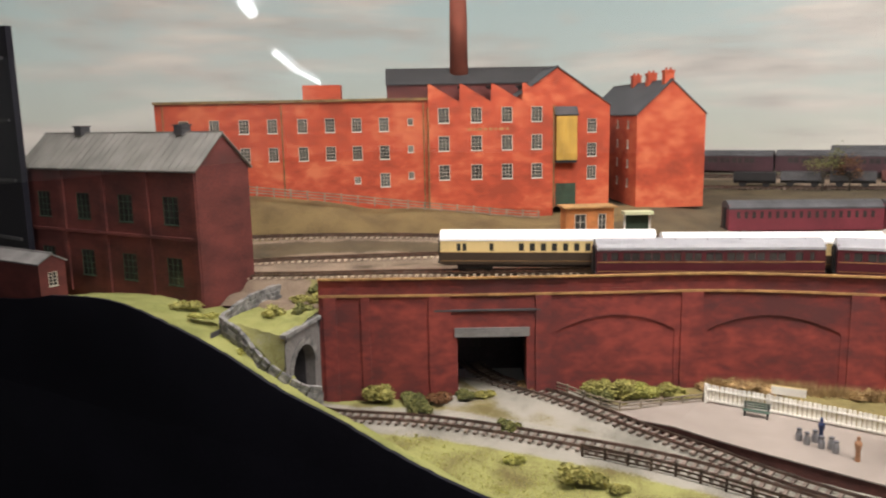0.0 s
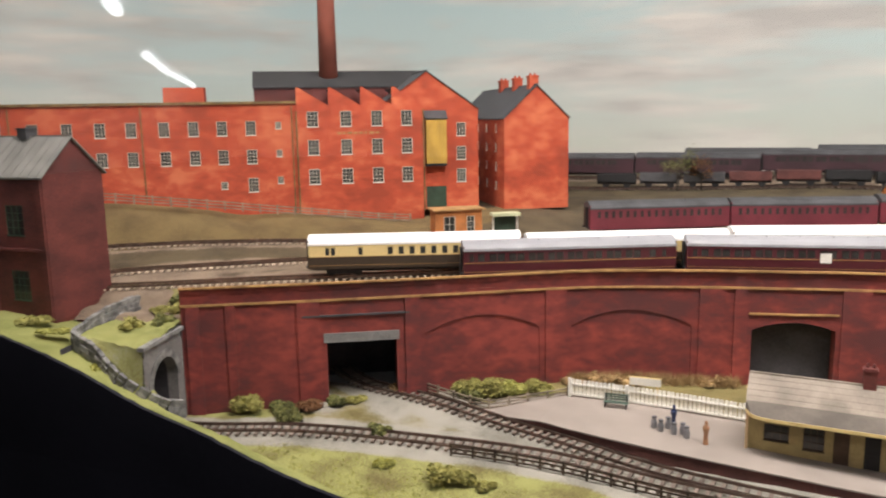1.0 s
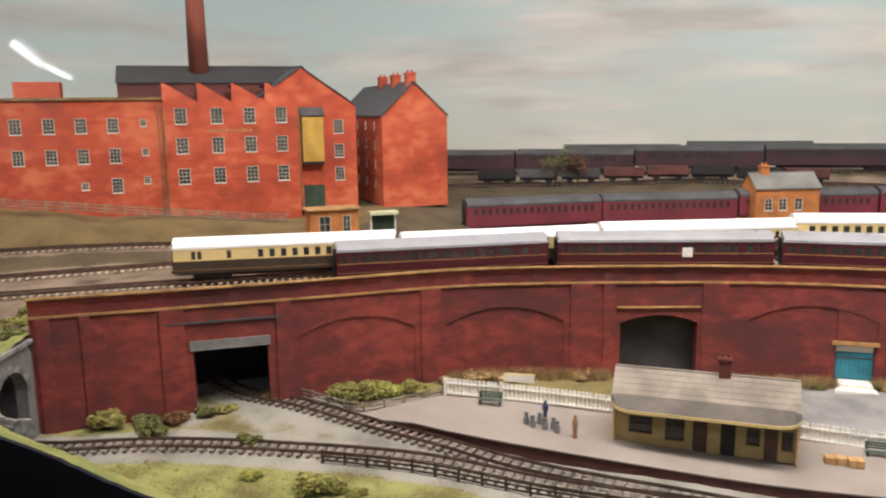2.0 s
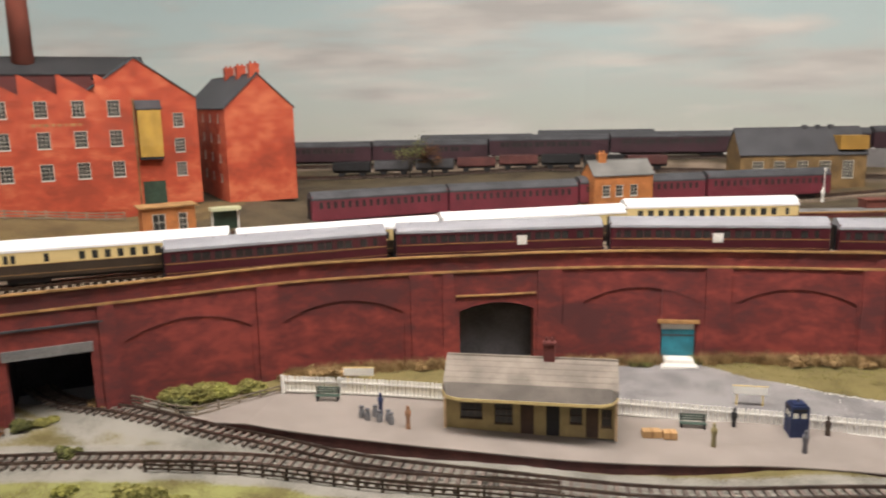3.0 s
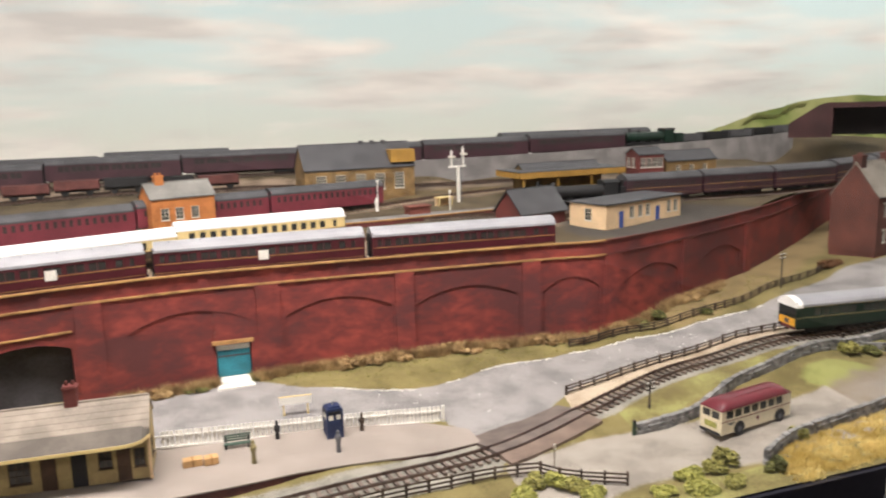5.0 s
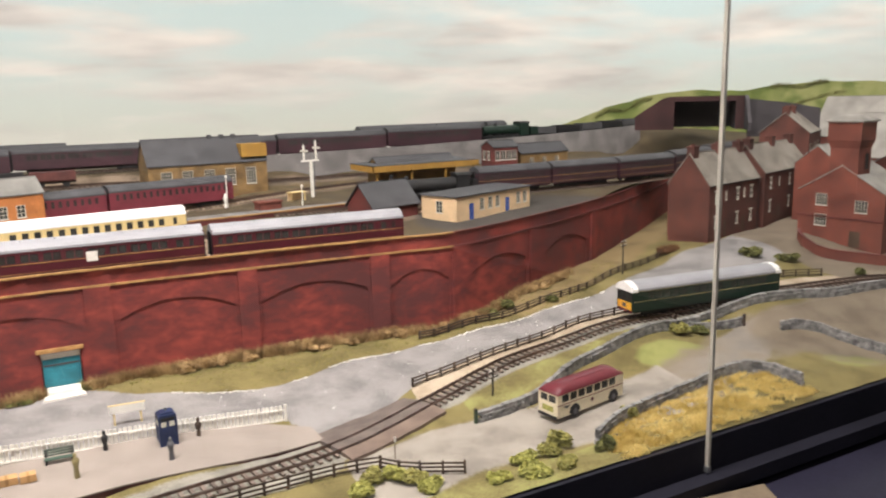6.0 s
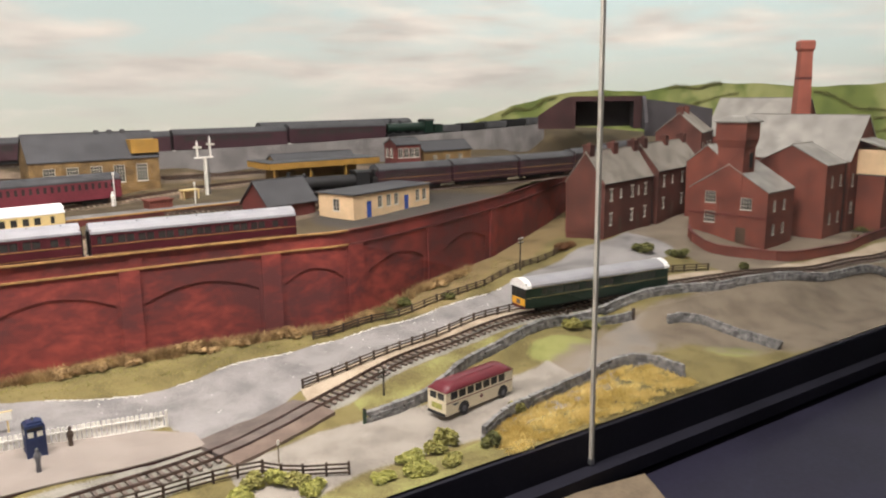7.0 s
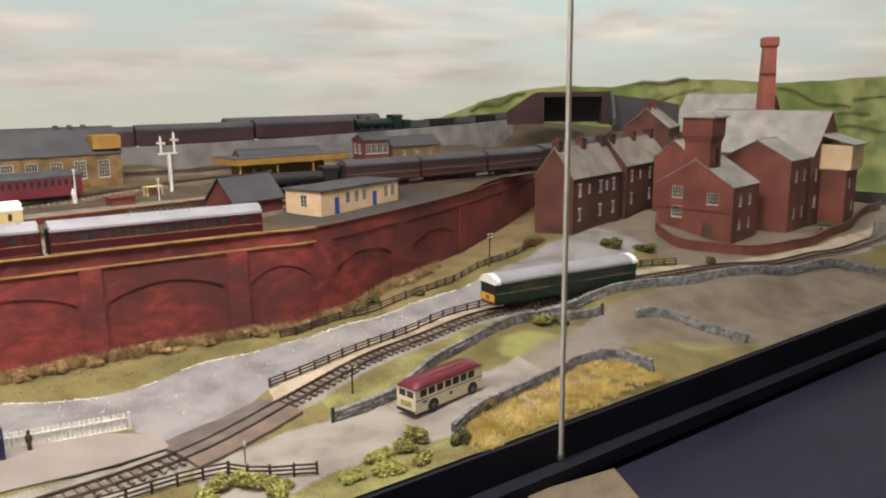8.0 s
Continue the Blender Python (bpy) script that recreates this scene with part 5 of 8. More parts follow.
def station_lower():
    m = pose(0.009, 0.722, PLAT(0.09) - 0.0005, 0, 0, 2)
    w, d, h = 0.166, 0.050, 0.0475
    wins = [("f", 0.026, 0.014, 0.022, 0.016, 3, 2), ("f", 0.058, 0.010, 0.018, 0.022, 3, 3), ("f", 0.128, 0.014, 0.012, 0.016, 2, 2), ("f", 0.157, 0.012, 0.010, 0.018, 2, 2), ("r", 0.025, 0.012, 0.014, 0.018, 2, 3)]
    doors = [("f", 0.081, 0.013, 0.031, "brown_door"), ("f", 0.106, 0.013, 0.031, "black"), ("f", 0.1435, 0.012, 0.031, "brown_door")]
    ob = building("station_building", m, w, d, h, 0.0215, "x", "station_cream", "slate_tan", "small cream station building with sagging tan roof", "station", wins, doors, frame_mat="brown_door",
                  chimneys=[(0.101, 0.026, 0.060, 0.011, 0.010, 0.088)], over=0.0015, chim_mat="house_red")
    bm = bmesh.new()
    n = 28
    front, back = [], []
    for i in range(n + 1):
        u = -0.002 + (w + 0.004) * i / n
        e = min(1.0, min(i, n - i) / 4.0)
        y = -0.003 - 0.021 * math.sqrt(e * (2 - e))
        front.append((u, y))
    for k, (u, y) in enumerate(front):
        back.append([bm.verts.new(q) for q in ((u, 0.002, h + 0.0035), (u, y, h - 0.0035), (u, y, h - 0.0055), (u, 0.002, h + 0.0015))])
    for a, b in zip(back, back[1:]):
        for i in range(4):
            bm.faces.new((a[i], b[i], b[(i + 1) % 4], a[(i + 1) % 4]))
    part("canopy", bm, "canopy_lead", ob, "rounded dark leaded canopy")
    k = 0.0215 / (d / 2)
    for i in range(5):
        y0, y1 = d / 2 * i / 5 - (0.001 if i == 0 else 0), d / 2 * (i + 1) / 5
        part("roof_strip", prism(bmesh.new(), [(y0, h + y0 * k + 0.0019), (y1, h + y1 * k + 0.0019), (y1, h + y1 * k + 0.0022), (y0, h + y0 * k + 0.0026)], -0.002, w + 0.002, "x"), "slate_tan", ob)
    bm = bmesh.new()
    for (u, y), (u2, y2) in zip(front, front[1:]):
        vs = [bm.verts.new(q) for q in ((u, y - 0.0006, h - 0.0036), (u2, y2 - 0.0006, h - 0.0036), (u2, y2 - 0.0006, h - 0.0066), (u, y - 0.0006, h - 0.0066), (u, y + 0.0004, h - 0.0036), (u2, y2 + 0.0004, h - 0.0036), (u2, y2 + 0.0004, h - 0.0066), (u, y + 0.0004, h - 0.0066))]
        for f in ((0, 1, 2, 3), (4, 5, 6, 7), (0, 1, 5, 4), (3, 2, 6, 7)):
            bm.faces.new([vs[i] for i in f])
    part("canopy_fascia", bm, "cream", ob, "cream canopy edge")
    for u in (0.0, 0.166):
        part("post", boxes((u - 0.0012, u + 0.0012, -0.0035, -0.001, 0, h - 0.003)), "cream_wall", ob)


PLAT = lambda x: 0.026 - 0.0375 * (x + 0.18)  # the platform falls gently along its length


def platform():
    """The platform slab with a brick face, running out into ramps at both ends."""
    front = Line([(-0.262, 0.694), (-0.161, 0.6765), (-0.055, 0.6735), (0.0455, 0.676), (0.1435, 0.681), (0.239, 0.6965), (0.304, 0.7125), (0.361, 0.7205), (0.4345, 0.727), (0.494, 0.742)])
    rear = Line([(-0.255, 0.735), (-0.19, 0.768), (-0.09, 0.782), (0.035, 0.788), (0.19, 0.795), (0.33, 0.800), (0.42, 0.800), (0.49, 0.775)])
    n = 60
    top, face = bmesh.new(), bmesh.new()
    rows, cols = [], []
    for i in range(n + 1):
        u = i / n
        f, r = front.at(front.length * u)[0], rear.at(rear.length * u)[0]
        row = []
        for k in range(7):
            p = f + (r - f) * k / 6
            row.append(top.verts.new((p.x, p.y - (0.0012 if k == 0 else 0), max(PLAT(p.x) - max(0.0, -0.185 - p.x) * 0.16, LOW(p.x, p.y) + 0.0010))))
        edge = row[0].co
        row.insert(0, top.verts.new((edge.x, edge.y, edge.z - 0.0014)))
        rows.append(row)
        cols.append([face.verts.new(q) for q in ((f.x, f.y, LOW(f.x, f.y) - 0.002), (f.x, f.y, edge.z - 0.0014))])
    for a, b in zip(rows, rows[1:]):
        for i in range(7):
            top.faces.new((a[i], b[i], b[i + 1], a[i + 1]))
    for a, b in zip(cols, cols[1:]):
        face.faces.new((a[0], b[0], b[1], a[1]))
    ob = thing("platform", pose(0, 0, 0), "grey station platform with a dark brick face", "platform", kind="structure")
    part("platform_top", top, "platform", ob)
    part("platform_face", face, "platform_face", ob, "dark red brick face")


platform()
station_lower()


def hut():
    wins = [("l", 0.038, 0.012, 0.014, 0.019, 2, 3)] + [("f", u, 0.013, 0.0105, 0.019, 2, 3) for u in (0.062, 0.083, 0.102, 0.158, 0.176)]
    ob = building("station_hut", pose(0.806, 1.102, HIGH(0.85, 1.12), 0, 0, 24.5), 0.190, 0.075, 0.038, 0.0, "flat", "cream_wall", "slate", "long cream wooden station hut with a flat dark roof", "hut", wins,
                  [("f", 0.036, 0.011, 0.026, "blue_paint"), ("f", 0.128, 0.011, 0.026, "blue_paint")], over=0.003)
    building("goods_shed", pose(0.6893, 1.1718 - 0.012, HIGH(0.7, 1.16), 0, 0, 20), 0.092, 0.066, 0.024, 0.033, "x", "house_red", "slate", "small red brick goods shed with slate roof", "shed", over=0.004)
    building("lamp_hut", pose(1.15, 1.30, HIGH(1.15, 1.3), 0, 0, 20), 0.045, 0.03, 0.026, 0, "flat", "brown_door", "slate", "small dark timber hut beside the track", "hut", [("f", 0.02, 0.009, 0.013, 0.010, 3, 2)])
    wins = [("f", u, 0.030, 0.012, 0.018, 2, 3) for u in (0.020, 0.042, 0.066)]
    building("signal_cabin", pose(0.136, 1.227, 0.156, 0, 0, 25), 0.098, 0.051, 0.063, 0.020, "x", "orange_brick", "slate_light", "orange brick yard cabin with a grey slate roof", "cabin", wins,
             chimneys=[(0.022, 0.0255, 0.076, 0.013, 0.010, 0.096)], chim_mat="orange_brick")
    building("platform_hut", pose(-0.42, 0.885, 0.150, 0, 0, 42), 0.066, 0.032, 0.060, 0.0, "flat", "orange_brick", "ochre", "small orange brick hut with a stone cornice", "hut", [("f", 0.020, 0.030, 0.016, 0.022, 2, 2), ("f", 0.050, 0.028, 0.011, 0.024, 2, 3)], over=0.004)
    wins = [("f", u, 0.028, 0.0185, 0.030, 4, 5) for u in (0.030, 0.066, 0.104, 0.141, 0.179)]
    ob = building("station_building", pose(0.376, 1.432, 0.166, 0, 0, 8), 0.209, 0.085, 0.069, 0.042, "x", "stone_brown", "slate", "brown stone station building with tall white windows", "station", wins)
    part("gable_block", boxes((0.163, 0.2095, -0.0035, 0.045, 0.0765, 0.0995)), "canopy", ob, "ochre painted gable block")
    for x in (0.118, 0.140, 0.162):
        part("roof_pot", boxes((x - 0.0035, x + 0.0035, 0.038, 0.046, 0.110, 0.117)), "slate", ob)
    ob = building("station_building", pose(0.76, 1.335, 0.168, 0, 0, 8), 0.16, 0.05, 0.052, 0.014, "x", "stone_brown", "slate", "island platform building under an ochre canopy", "station")
    part("canopy_edge", boxes((-0.03, 0.19, -0.035, -0.032, 0.046, 0.056), (-0.03, -0.027, -0.035, 0.06, 0.046, 0.056), (0.187, 0.19, -0.035, 0.06, 0.046, 0.056)), "canopy", ob, "ochre canopy valance")
    part("canopy_roof", boxes((-0.03, 0.19, -0.034, 0.06, 0.0555, 0.0575)), "slate", ob)
    for x in (-0.02, 0.05, 0.12, 0.18):
        part("post", boxes((x - 0.0015, x + 0.0015, -0.031, -0.028, -0.008, 0.047)), "canopy", ob)
    ob = building("signal_cabin", pose(1.06, 1.48, 0.178, 0, 0, 5), 0.06, 0.05, 0.055, 0.012, "x", "house_red", "slate", "signal cabin with white upper windows", "cabin", [("f", u, 0.028, 0.012, 0.020, 2, 2) for u in (0.010, 0.024, 0.038, 0.051)] + [("l", u, 0.028, 0.012, 0.020, 2, 2) for u in (0.012, 0.030)])
    building("goods_office", pose(1.135, 1.50, 0.178, 0, 0, 8), 0.13, 0.05, 0.038, 0.018, "x", "stone_brown", "slate", "low stone goods office with slate roof", "building", [("f", u, 0.012, 0.011, 0.016, 2, 3) for u in (0.03, 0.065, 0.10)])


hut()


# ---- the town end ----
def terraces():
    for x, y, z, rz, w, d, h, rise in ((1.2865, 1.0841, 0.078, 19, 0.182, 0.083, 0.097, 0.054), (1.476, 1.146, 0.086, 22, 0.215, 0.083, 0.096, 0.050), (1.752, 1.298, 0.132, 34, 0.16, 0.105, 0.110, 0.044)):
        k = w / 0.155
        wins = [("f", u * k, zz, 0.0105, 0.021, 2, 2) for u in (0.020, 0.086, 0.130) for zz in (0.018, 0.063)] + [("f", u * k, 0.066, 0.0075, 0.017, 2, 2) for u in (0.050, 0.107)]
        ob = building("terraced_house", pose(x, y, z, 0, 0, rz), w, d, h, rise, "x", "terrace_red", "slate_warm", "dark red brick terraced house pair with grey roof", "house", wins,
                      [("f", 0.050 * k, 0.011, 0.030, "brown_door"), ("f", 0.107 * k, 0.011, 0.030, "brown_door")], [(u, d / 2, h + rise * 0.7, 0.016, 0.015, h + rise + 0.014) for u in (0.010, w * 0.52, w - 0.010)], group="terrace")
        part("plinth", boxes((0.001, w - 0.001, 0.001, d - 0.001, -0.06, 0.0)), "terrace_red", ob)
        for zz in (0.018, 0.063):
            for u in (0.020, 0.086, 0.130):
                part("lintel", boxes((u * k - 0.007, u * k + 0.007, -0.0006, 0.0004, zz + 0.021, zz + 0.0235)), "frame_white", ob, "pale stone lintel")
        part("gutter", boxes((-0.001, w + 0.001, -0.0034, -0.0016, h - 0.0022, h - 0.0006)), "black", ob)
        part("drainpipe", rod(bmesh.new(), (w - 0.003, -0.0012, 0), (w - 0.003, -0.0012, h - 0.002), 0.0008, n=6), "black", ob)


terraces()


def brewery():
    m = pose(1.5489, 0.9446, 0.055, 0, 0, 14)
    w, d, h, rise = 0.110, 0.155, 0.099, 0.047
    wins = [("l", d - u, z, 0.022, 0.022, 4, 3) for u, z in ((0.112, 0.072), (0.112, 0.034), (0.040, 0.064))] + [("f", u, z, 0.012, 0.020, 2, 3) for u in (0.03, 0.07) for z in (0.018, 0.062)]
    ob = building("brewery", m, w, d, h, rise, "x", "brew_red", "slate_brew", "red brick brewery with a square water tower", "brewery", wins, [("l", d - 0.048, 0.020, 0.030, "brown_door")])
    part("string_course", boxes((-0.0014, 0.0, 0.0, d, 0.050, 0.0525)), "house_red", ob)
    part("plinth", boxes((0.0005, w - 0.0005, 0.0005, d - 0.0005, -0.02, 0.0)), "brew_red", ob)
    tower = part("tower", boxes((-0.0015, 0.044, 0.050, 0.101, h - 0.002, 0.180)), "brew_red", ob, "square brick tower")
    flare = bmesh.new()
    for za, zb, a, b in ((0.178, 0.192, 0.0, 0.004), (0.192, 0.224, 0.004, 0.004)):
        ring = [[flare.verts.new((x, y, z)) for x, y in ((-0.0018 - e, 0.0497 - e), (0.0443 + e, 0.0497 - e), (0.0443 + e, 0.1013 + e), (-0.0018 - e, 0.1013 + e))] for z, e in ((za, a), (zb, b))]
        for i in range(4):
            flare.faces.new((ring[0][i], ring[0][(i + 1) % 4], ring[1][(i + 1) % 4], ring[1][i]))
    part("tank_stage", flare, "brew_red", tower, "wider brick tank stage")
    cap = bmesh.new()
    ring = [[cap.verts.new((0.0212 + sx * a, 0.0755 + sy * (a + 0.003), z)) for sx, sy in ((-1, -1), (1, -1), (1, 1), (-1, 1))] for a, z in ((0.031, 0.224), (0.031, 0.2265), (0.014, 0.236))]
    for a, b in zip(ring, ring[1:]):
        for i in range(4):
            cap.faces.new((a[i], a[(i + 1) % 4], b[(i + 1) % 4], b[i]))
    cap.faces.new(ring[0])
    cap.faces.new(ring[-1])
    part("tower_roof", cap, "slate_brew", tower, "pale hipped tower roof")
    part("tower_door", boxes((0.022, 0.034, 0.0488, 0.050, 0.140, 0.168)), "black", tower)
    m2 = pose(1.707, 0.9419, 0.055, 0, 0, 14)
    wing = building("brewery", m2, 0.092, 0.138, 0.140, 0.036, "x", "brew_red", "slate_brew", "red brick brewery wing with a pale grey roof", "brewery", [("f", u, z, 0.011, 0.022, 2, 4) for u in (0.030, 0.070) for z in (0.024, 0.096)])
    part("plinth", boxes((0.0005, 0.0915, 0.0005, 0.1375, -0.02, 0.0)), "brew_red", wing)
    part("downpipe", rod(bmesh.new(), (0.0885, -0.0014, 0), (0.0885, -0.0014, 0.138), 0.0011, n=6), "black", wing)
    building("brewery", m @ pose(0.086, 0.125, 0), 0.085, 0.090, 0.138, 0.036, "x", "brew_red", "slate_brew", "low brewery link range under a pale roof", "brewery")
    mh = pose(1.8095, 0.9646, 0.055, 0, 0, 14)
    hall = building("brewery", mh, 0.16, 0.245, 0.142, 0.086, "y", "brew_red", "slate_brew", "large brewery hall with a long grey roof", "brewery", [("f", 0.020, 0.090, 0.012, 0.026, 2, 4), ("f", 0.022, 0.036, 0.016, 0.024, 3, 3)], [("f", 0.045, 0.020, 0.050, "brown_door")])
    part("plinth", boxes((0.001, 0.159, 0.001, 0.24, -0.02, 0.0)), "brew_red", hall)
    malt = building("malthouse", mh @ pose(0.040, -0.052, 0), 0.062, 0.050, 0.112, 0, "flat", "brew_red", "slate_brew", "malthouse bay with a cream boarded hoist", "brewery", [("f", 0.02, 0.078, 0.010, 0.018, 2, 3), ("f", 0.044, 0.030, 0.010, 0.018, 2, 3)])
    loft = part("hoist_loft", boxes((-0.004, 0.066, -0.007, 0.052, 0.1145, 0.163)), "cream_wall", malt, "cream boarded hoist loft")
    for i in range(8):
        part("board", boxes((-0.0035, 0.0655, -0.0078, -0.007, 0.1155 + i * 0.0059, 0.1205 + i * 0.0059)), "cream_wall", loft)
    part("loft_roof", prism(bmesh.new(), [(-0.014, 0.163), (0.052, 0.182), (0.052, 0.185), (-0.014, 0.166)], -0.008, 0.072, "x"), "slate_brew", malt)
    store = building("brewery", mh @ pose(0.30, 0.24, 0), 0.15, 0.24, 0.165, 0.095, "y", "brew_red", "slate_brew", "rear brewery store with a broad grey roof", "brewery")
    part("plinth", boxes((0.001, 0.149, 0.001, 0.239, -0.03, 0.0)), "brew_red", store)
    ch = thing("brewery_chimney", pose(2.031, 1.252, 0.055, 0, 0, 14), "square tapering red brick chimney", "chimney")
    part("shaft", turned(bmesh.new(), [(0.031, 0), (0.0185, 0.370), (0.0235, 0.376), (0.0235, 0.392), (0.020, 0.396)], 4), "chimney_red", ch)
    part("band", turned(bmesh.new(), [(0.0215, 0.306), (0.0212, 0.311)], 4), "house_red", ch)


brewery()


# ---- hills, tunnel mouth and back wall ----
def tufts(name, spots, material, label, blade=0.006, seed=1):
    """Many thin grass blades in clumps, as one scatter object."""
    rnd = random.Random(seed)
    vs, fs = [], []
    for x, y, z, spread, n in spots:
        for _ in range(n):
            p = Vector((x + rnd.gauss(0, spread), y + rnd.gauss(0, spread * 0.6), z))
            a, l, w = rnd.uniform(0, math.tau), blade * rnd.uniform(0.5, 1.3), 0.0005
            side = Vector((math.cos(a), math.sin(a), 0)) * w
            tip = p + Vector((rnd.gauss(0, 0.35), rnd.gauss(0, 0.35), 1)) * l
            i = len(vs)
            vs += [p - side, p + side, tip]
            fs.append((i, i + 1, i + 2))
    me = bpy.data.meshes.new(name)
    me.from_pydata(vs, [], fs)
    me.materials.append(M[material])
    tagged(new(name, me), label, "grass", kind="stuff")


def hills():
    ridge = Line([(0.2, 0.20), (0.525, 0.255), (0.634, 0.285), (0.787, 0.324), (0.923, 0.340), (1.094, 0.339), (1.263, 0.355), (1.431, 0.357), (1.598, 0.345), (1.75, 0.351), (1.9, 0.358), (2.4, 0.35), (2.9, 0.34)])
    path = Line([(1.0, 2.0), (1.9, 1.92), (2.45, 1.57), (2.68, 1.0), (2.68, 0.2)])
    top = lambda s: min(ridge.p, key=lambda p: abs(p.x - s)).y

    def at(u, v):
        v = min(1.0, max(0.0, v))
        s = 0.25 + 2.6 * u
        t = top(s) + 0.006 * noise.noise(Vector((s * 14, 0, 7)))
        p = path.off(s, -0.10 * (1 - v) ** 1.5)
        z = 0.04 + (t - 0.04) * v + 0.012 * noise.noise(Vector((s * 9, v * 3, 2))) * math.sin(math.pi * v)
        return (p.x, p.y, z)
    ob = sheet("backdrop_hills", 150, 24, at, "hill", lambda x, y: {"field": 0.5 + 0.7 * noise.noise(Vector((x * 7, y * 7, 1)))})
    tagged(ob, "rolling green painted hills with field hedges", "backdrop", kind="structure")
    rnd = random.Random(21)
    for u0, v0, u1, v1, k in ((0.10, 0.80, 0.34, 0.72, 90), (0.26, 0.60, 0.44, 0.90, 80), (0.40, 0.70, 0.62, 0.66, 90), (0.52, 0.95, 0.60, 0.70, 50), (0.60, 0.80, 0.80, 0.86, 80), (0.66, 0.35, 0.72, 0.80, 80), (0.58, 0.55, 0.70, 0.50, 60), (0.15, 0.93, 0.22, 0.95, 40), (0.36, 0.985, 0.42, 0.985, 40)):
        spots = []
        for i in range(k):
            t = i / k
            x, y, z = at(u0 + (u1 - u0) * t, v0 + (v1 - v0) * t + 0.02 * math.sin(t * 9))
            if rnd.random() < 0.85:
                spots.append((x - 0.004, y - 0.004, z - 0.002, 0.004, int(rnd.uniform(10, 34))))
        tufts("hedgerow", spots, "leaf_dark", "dark green hedgerow across the hillside", 0.010, int(u0 * 100))


def clump(name, x, y, z, r, h, n, material, label, category, m=None, leaf=0.0016, lean=None):
    """A bush of many small leaf flakes over an uneven heap, with gaps."""
    rnd = random.Random(int((x * 7919 + y * 104729) * 1000) & 0xFFFFFF)
    vs, fs = [], []
    lobes = [(rnd.uniform(-0.65, 0.65) * r, rnd.uniform(-0.55, 0.55) * r, rnd.uniform(0.30, 0.62) * h, rnd.uniform(0.36, 0.60)) for _ in range(7)]
    for _ in range(n):
        cx, cy, cz, k = rnd.choice(lobes)
        th, ph, q = rnd.uniform(0, math.tau), math.acos(rnd.uniform(-0.5, 1)), rnd.uniform(0.55, 1.0) ** 0.5
        p = Vector((cx + k * r * q * math.sin(ph) * math.cos(th), cy + k * r * q * math.sin(ph) * math.sin(th), max(0.0002, cz + k * h * q * math.cos(ph))))
        t = Matrix.Rotation(rnd.uniform(0, math.tau), 3, "Z") @ Matrix.Rotation(rnd.uniform(-1.2, 1.2), 3, "X")
        e = leaf * rnd.uniform(0.6, 1.5)
        i = len(vs)
        vs += [p + t @ Vector(c) for c in ((-e, 0, 0), (0, -e * 0.7, e * 0.2), (e, 0, 0), (0, e * 0.7, e * 0.3))]
        fs += [(i, i + 1, i + 2, i + 3)]
    me = bpy.data.meshes.new(name)
    me.from_pydata(vs, [], fs)
    me.materials.append(M[material])
    core = bmesh.new()
    for cx, cy, cz, k in lobes:
        bmesh.ops.create_icosphere(core, subdivisions=1, radius=k * 0.72, matrix=Matrix.Translation((cx, cy, cz)) @ Matrix.Diagonal((r, r, h, 1)))
    for v in core.verts:
        v.co += Vector((rnd.uniform(-1, 1), rnd.uniform(-1, 1), rnd.uniform(-1, 1))) * 0.0007
        v.co.z = max(0.0, v.co.z)
    ob = thing(name, pose(x, y, z - 0.0006), label, category)
    part("bush_core", core, material, ob)
    part("foliage", me, material, ob)
    return ob


hills()


def back_wall():
    line = Line([TB.off(s, -0.035).xy for s in np.linspace(TB.near(0.55, 1.64)[1], TB.near(1.62, 1.78)[1], 12)])
    bm = bmesh.new()
    rows = []
    for i in range(61):
        p, q = line.off(line.length * i / 60, 0.0), line.off(line.length * i / 60, 0.006)
        z1 = HIGH(*line.off(line.length * i / 60, 0.03).xy) + 0.016
        rows.append([bm.verts.new(c) for c in ((p.x, p.y, 0.15), (p.x, p.y, z1), (q.x, q.y, z1), (q.x, q.y, 0.15))])
    for a, b in zip(rows, rows[1:]):
        for i in range(4):
            bm.faces.new((a[i], b[i], b[(i + 1) % 4], a[(i + 1) % 4]))
    tagged(part("wall_back", bm, "grey_wall"), "grey stone retaining wall below the back line", "wall", kind="structure")


back_wall()


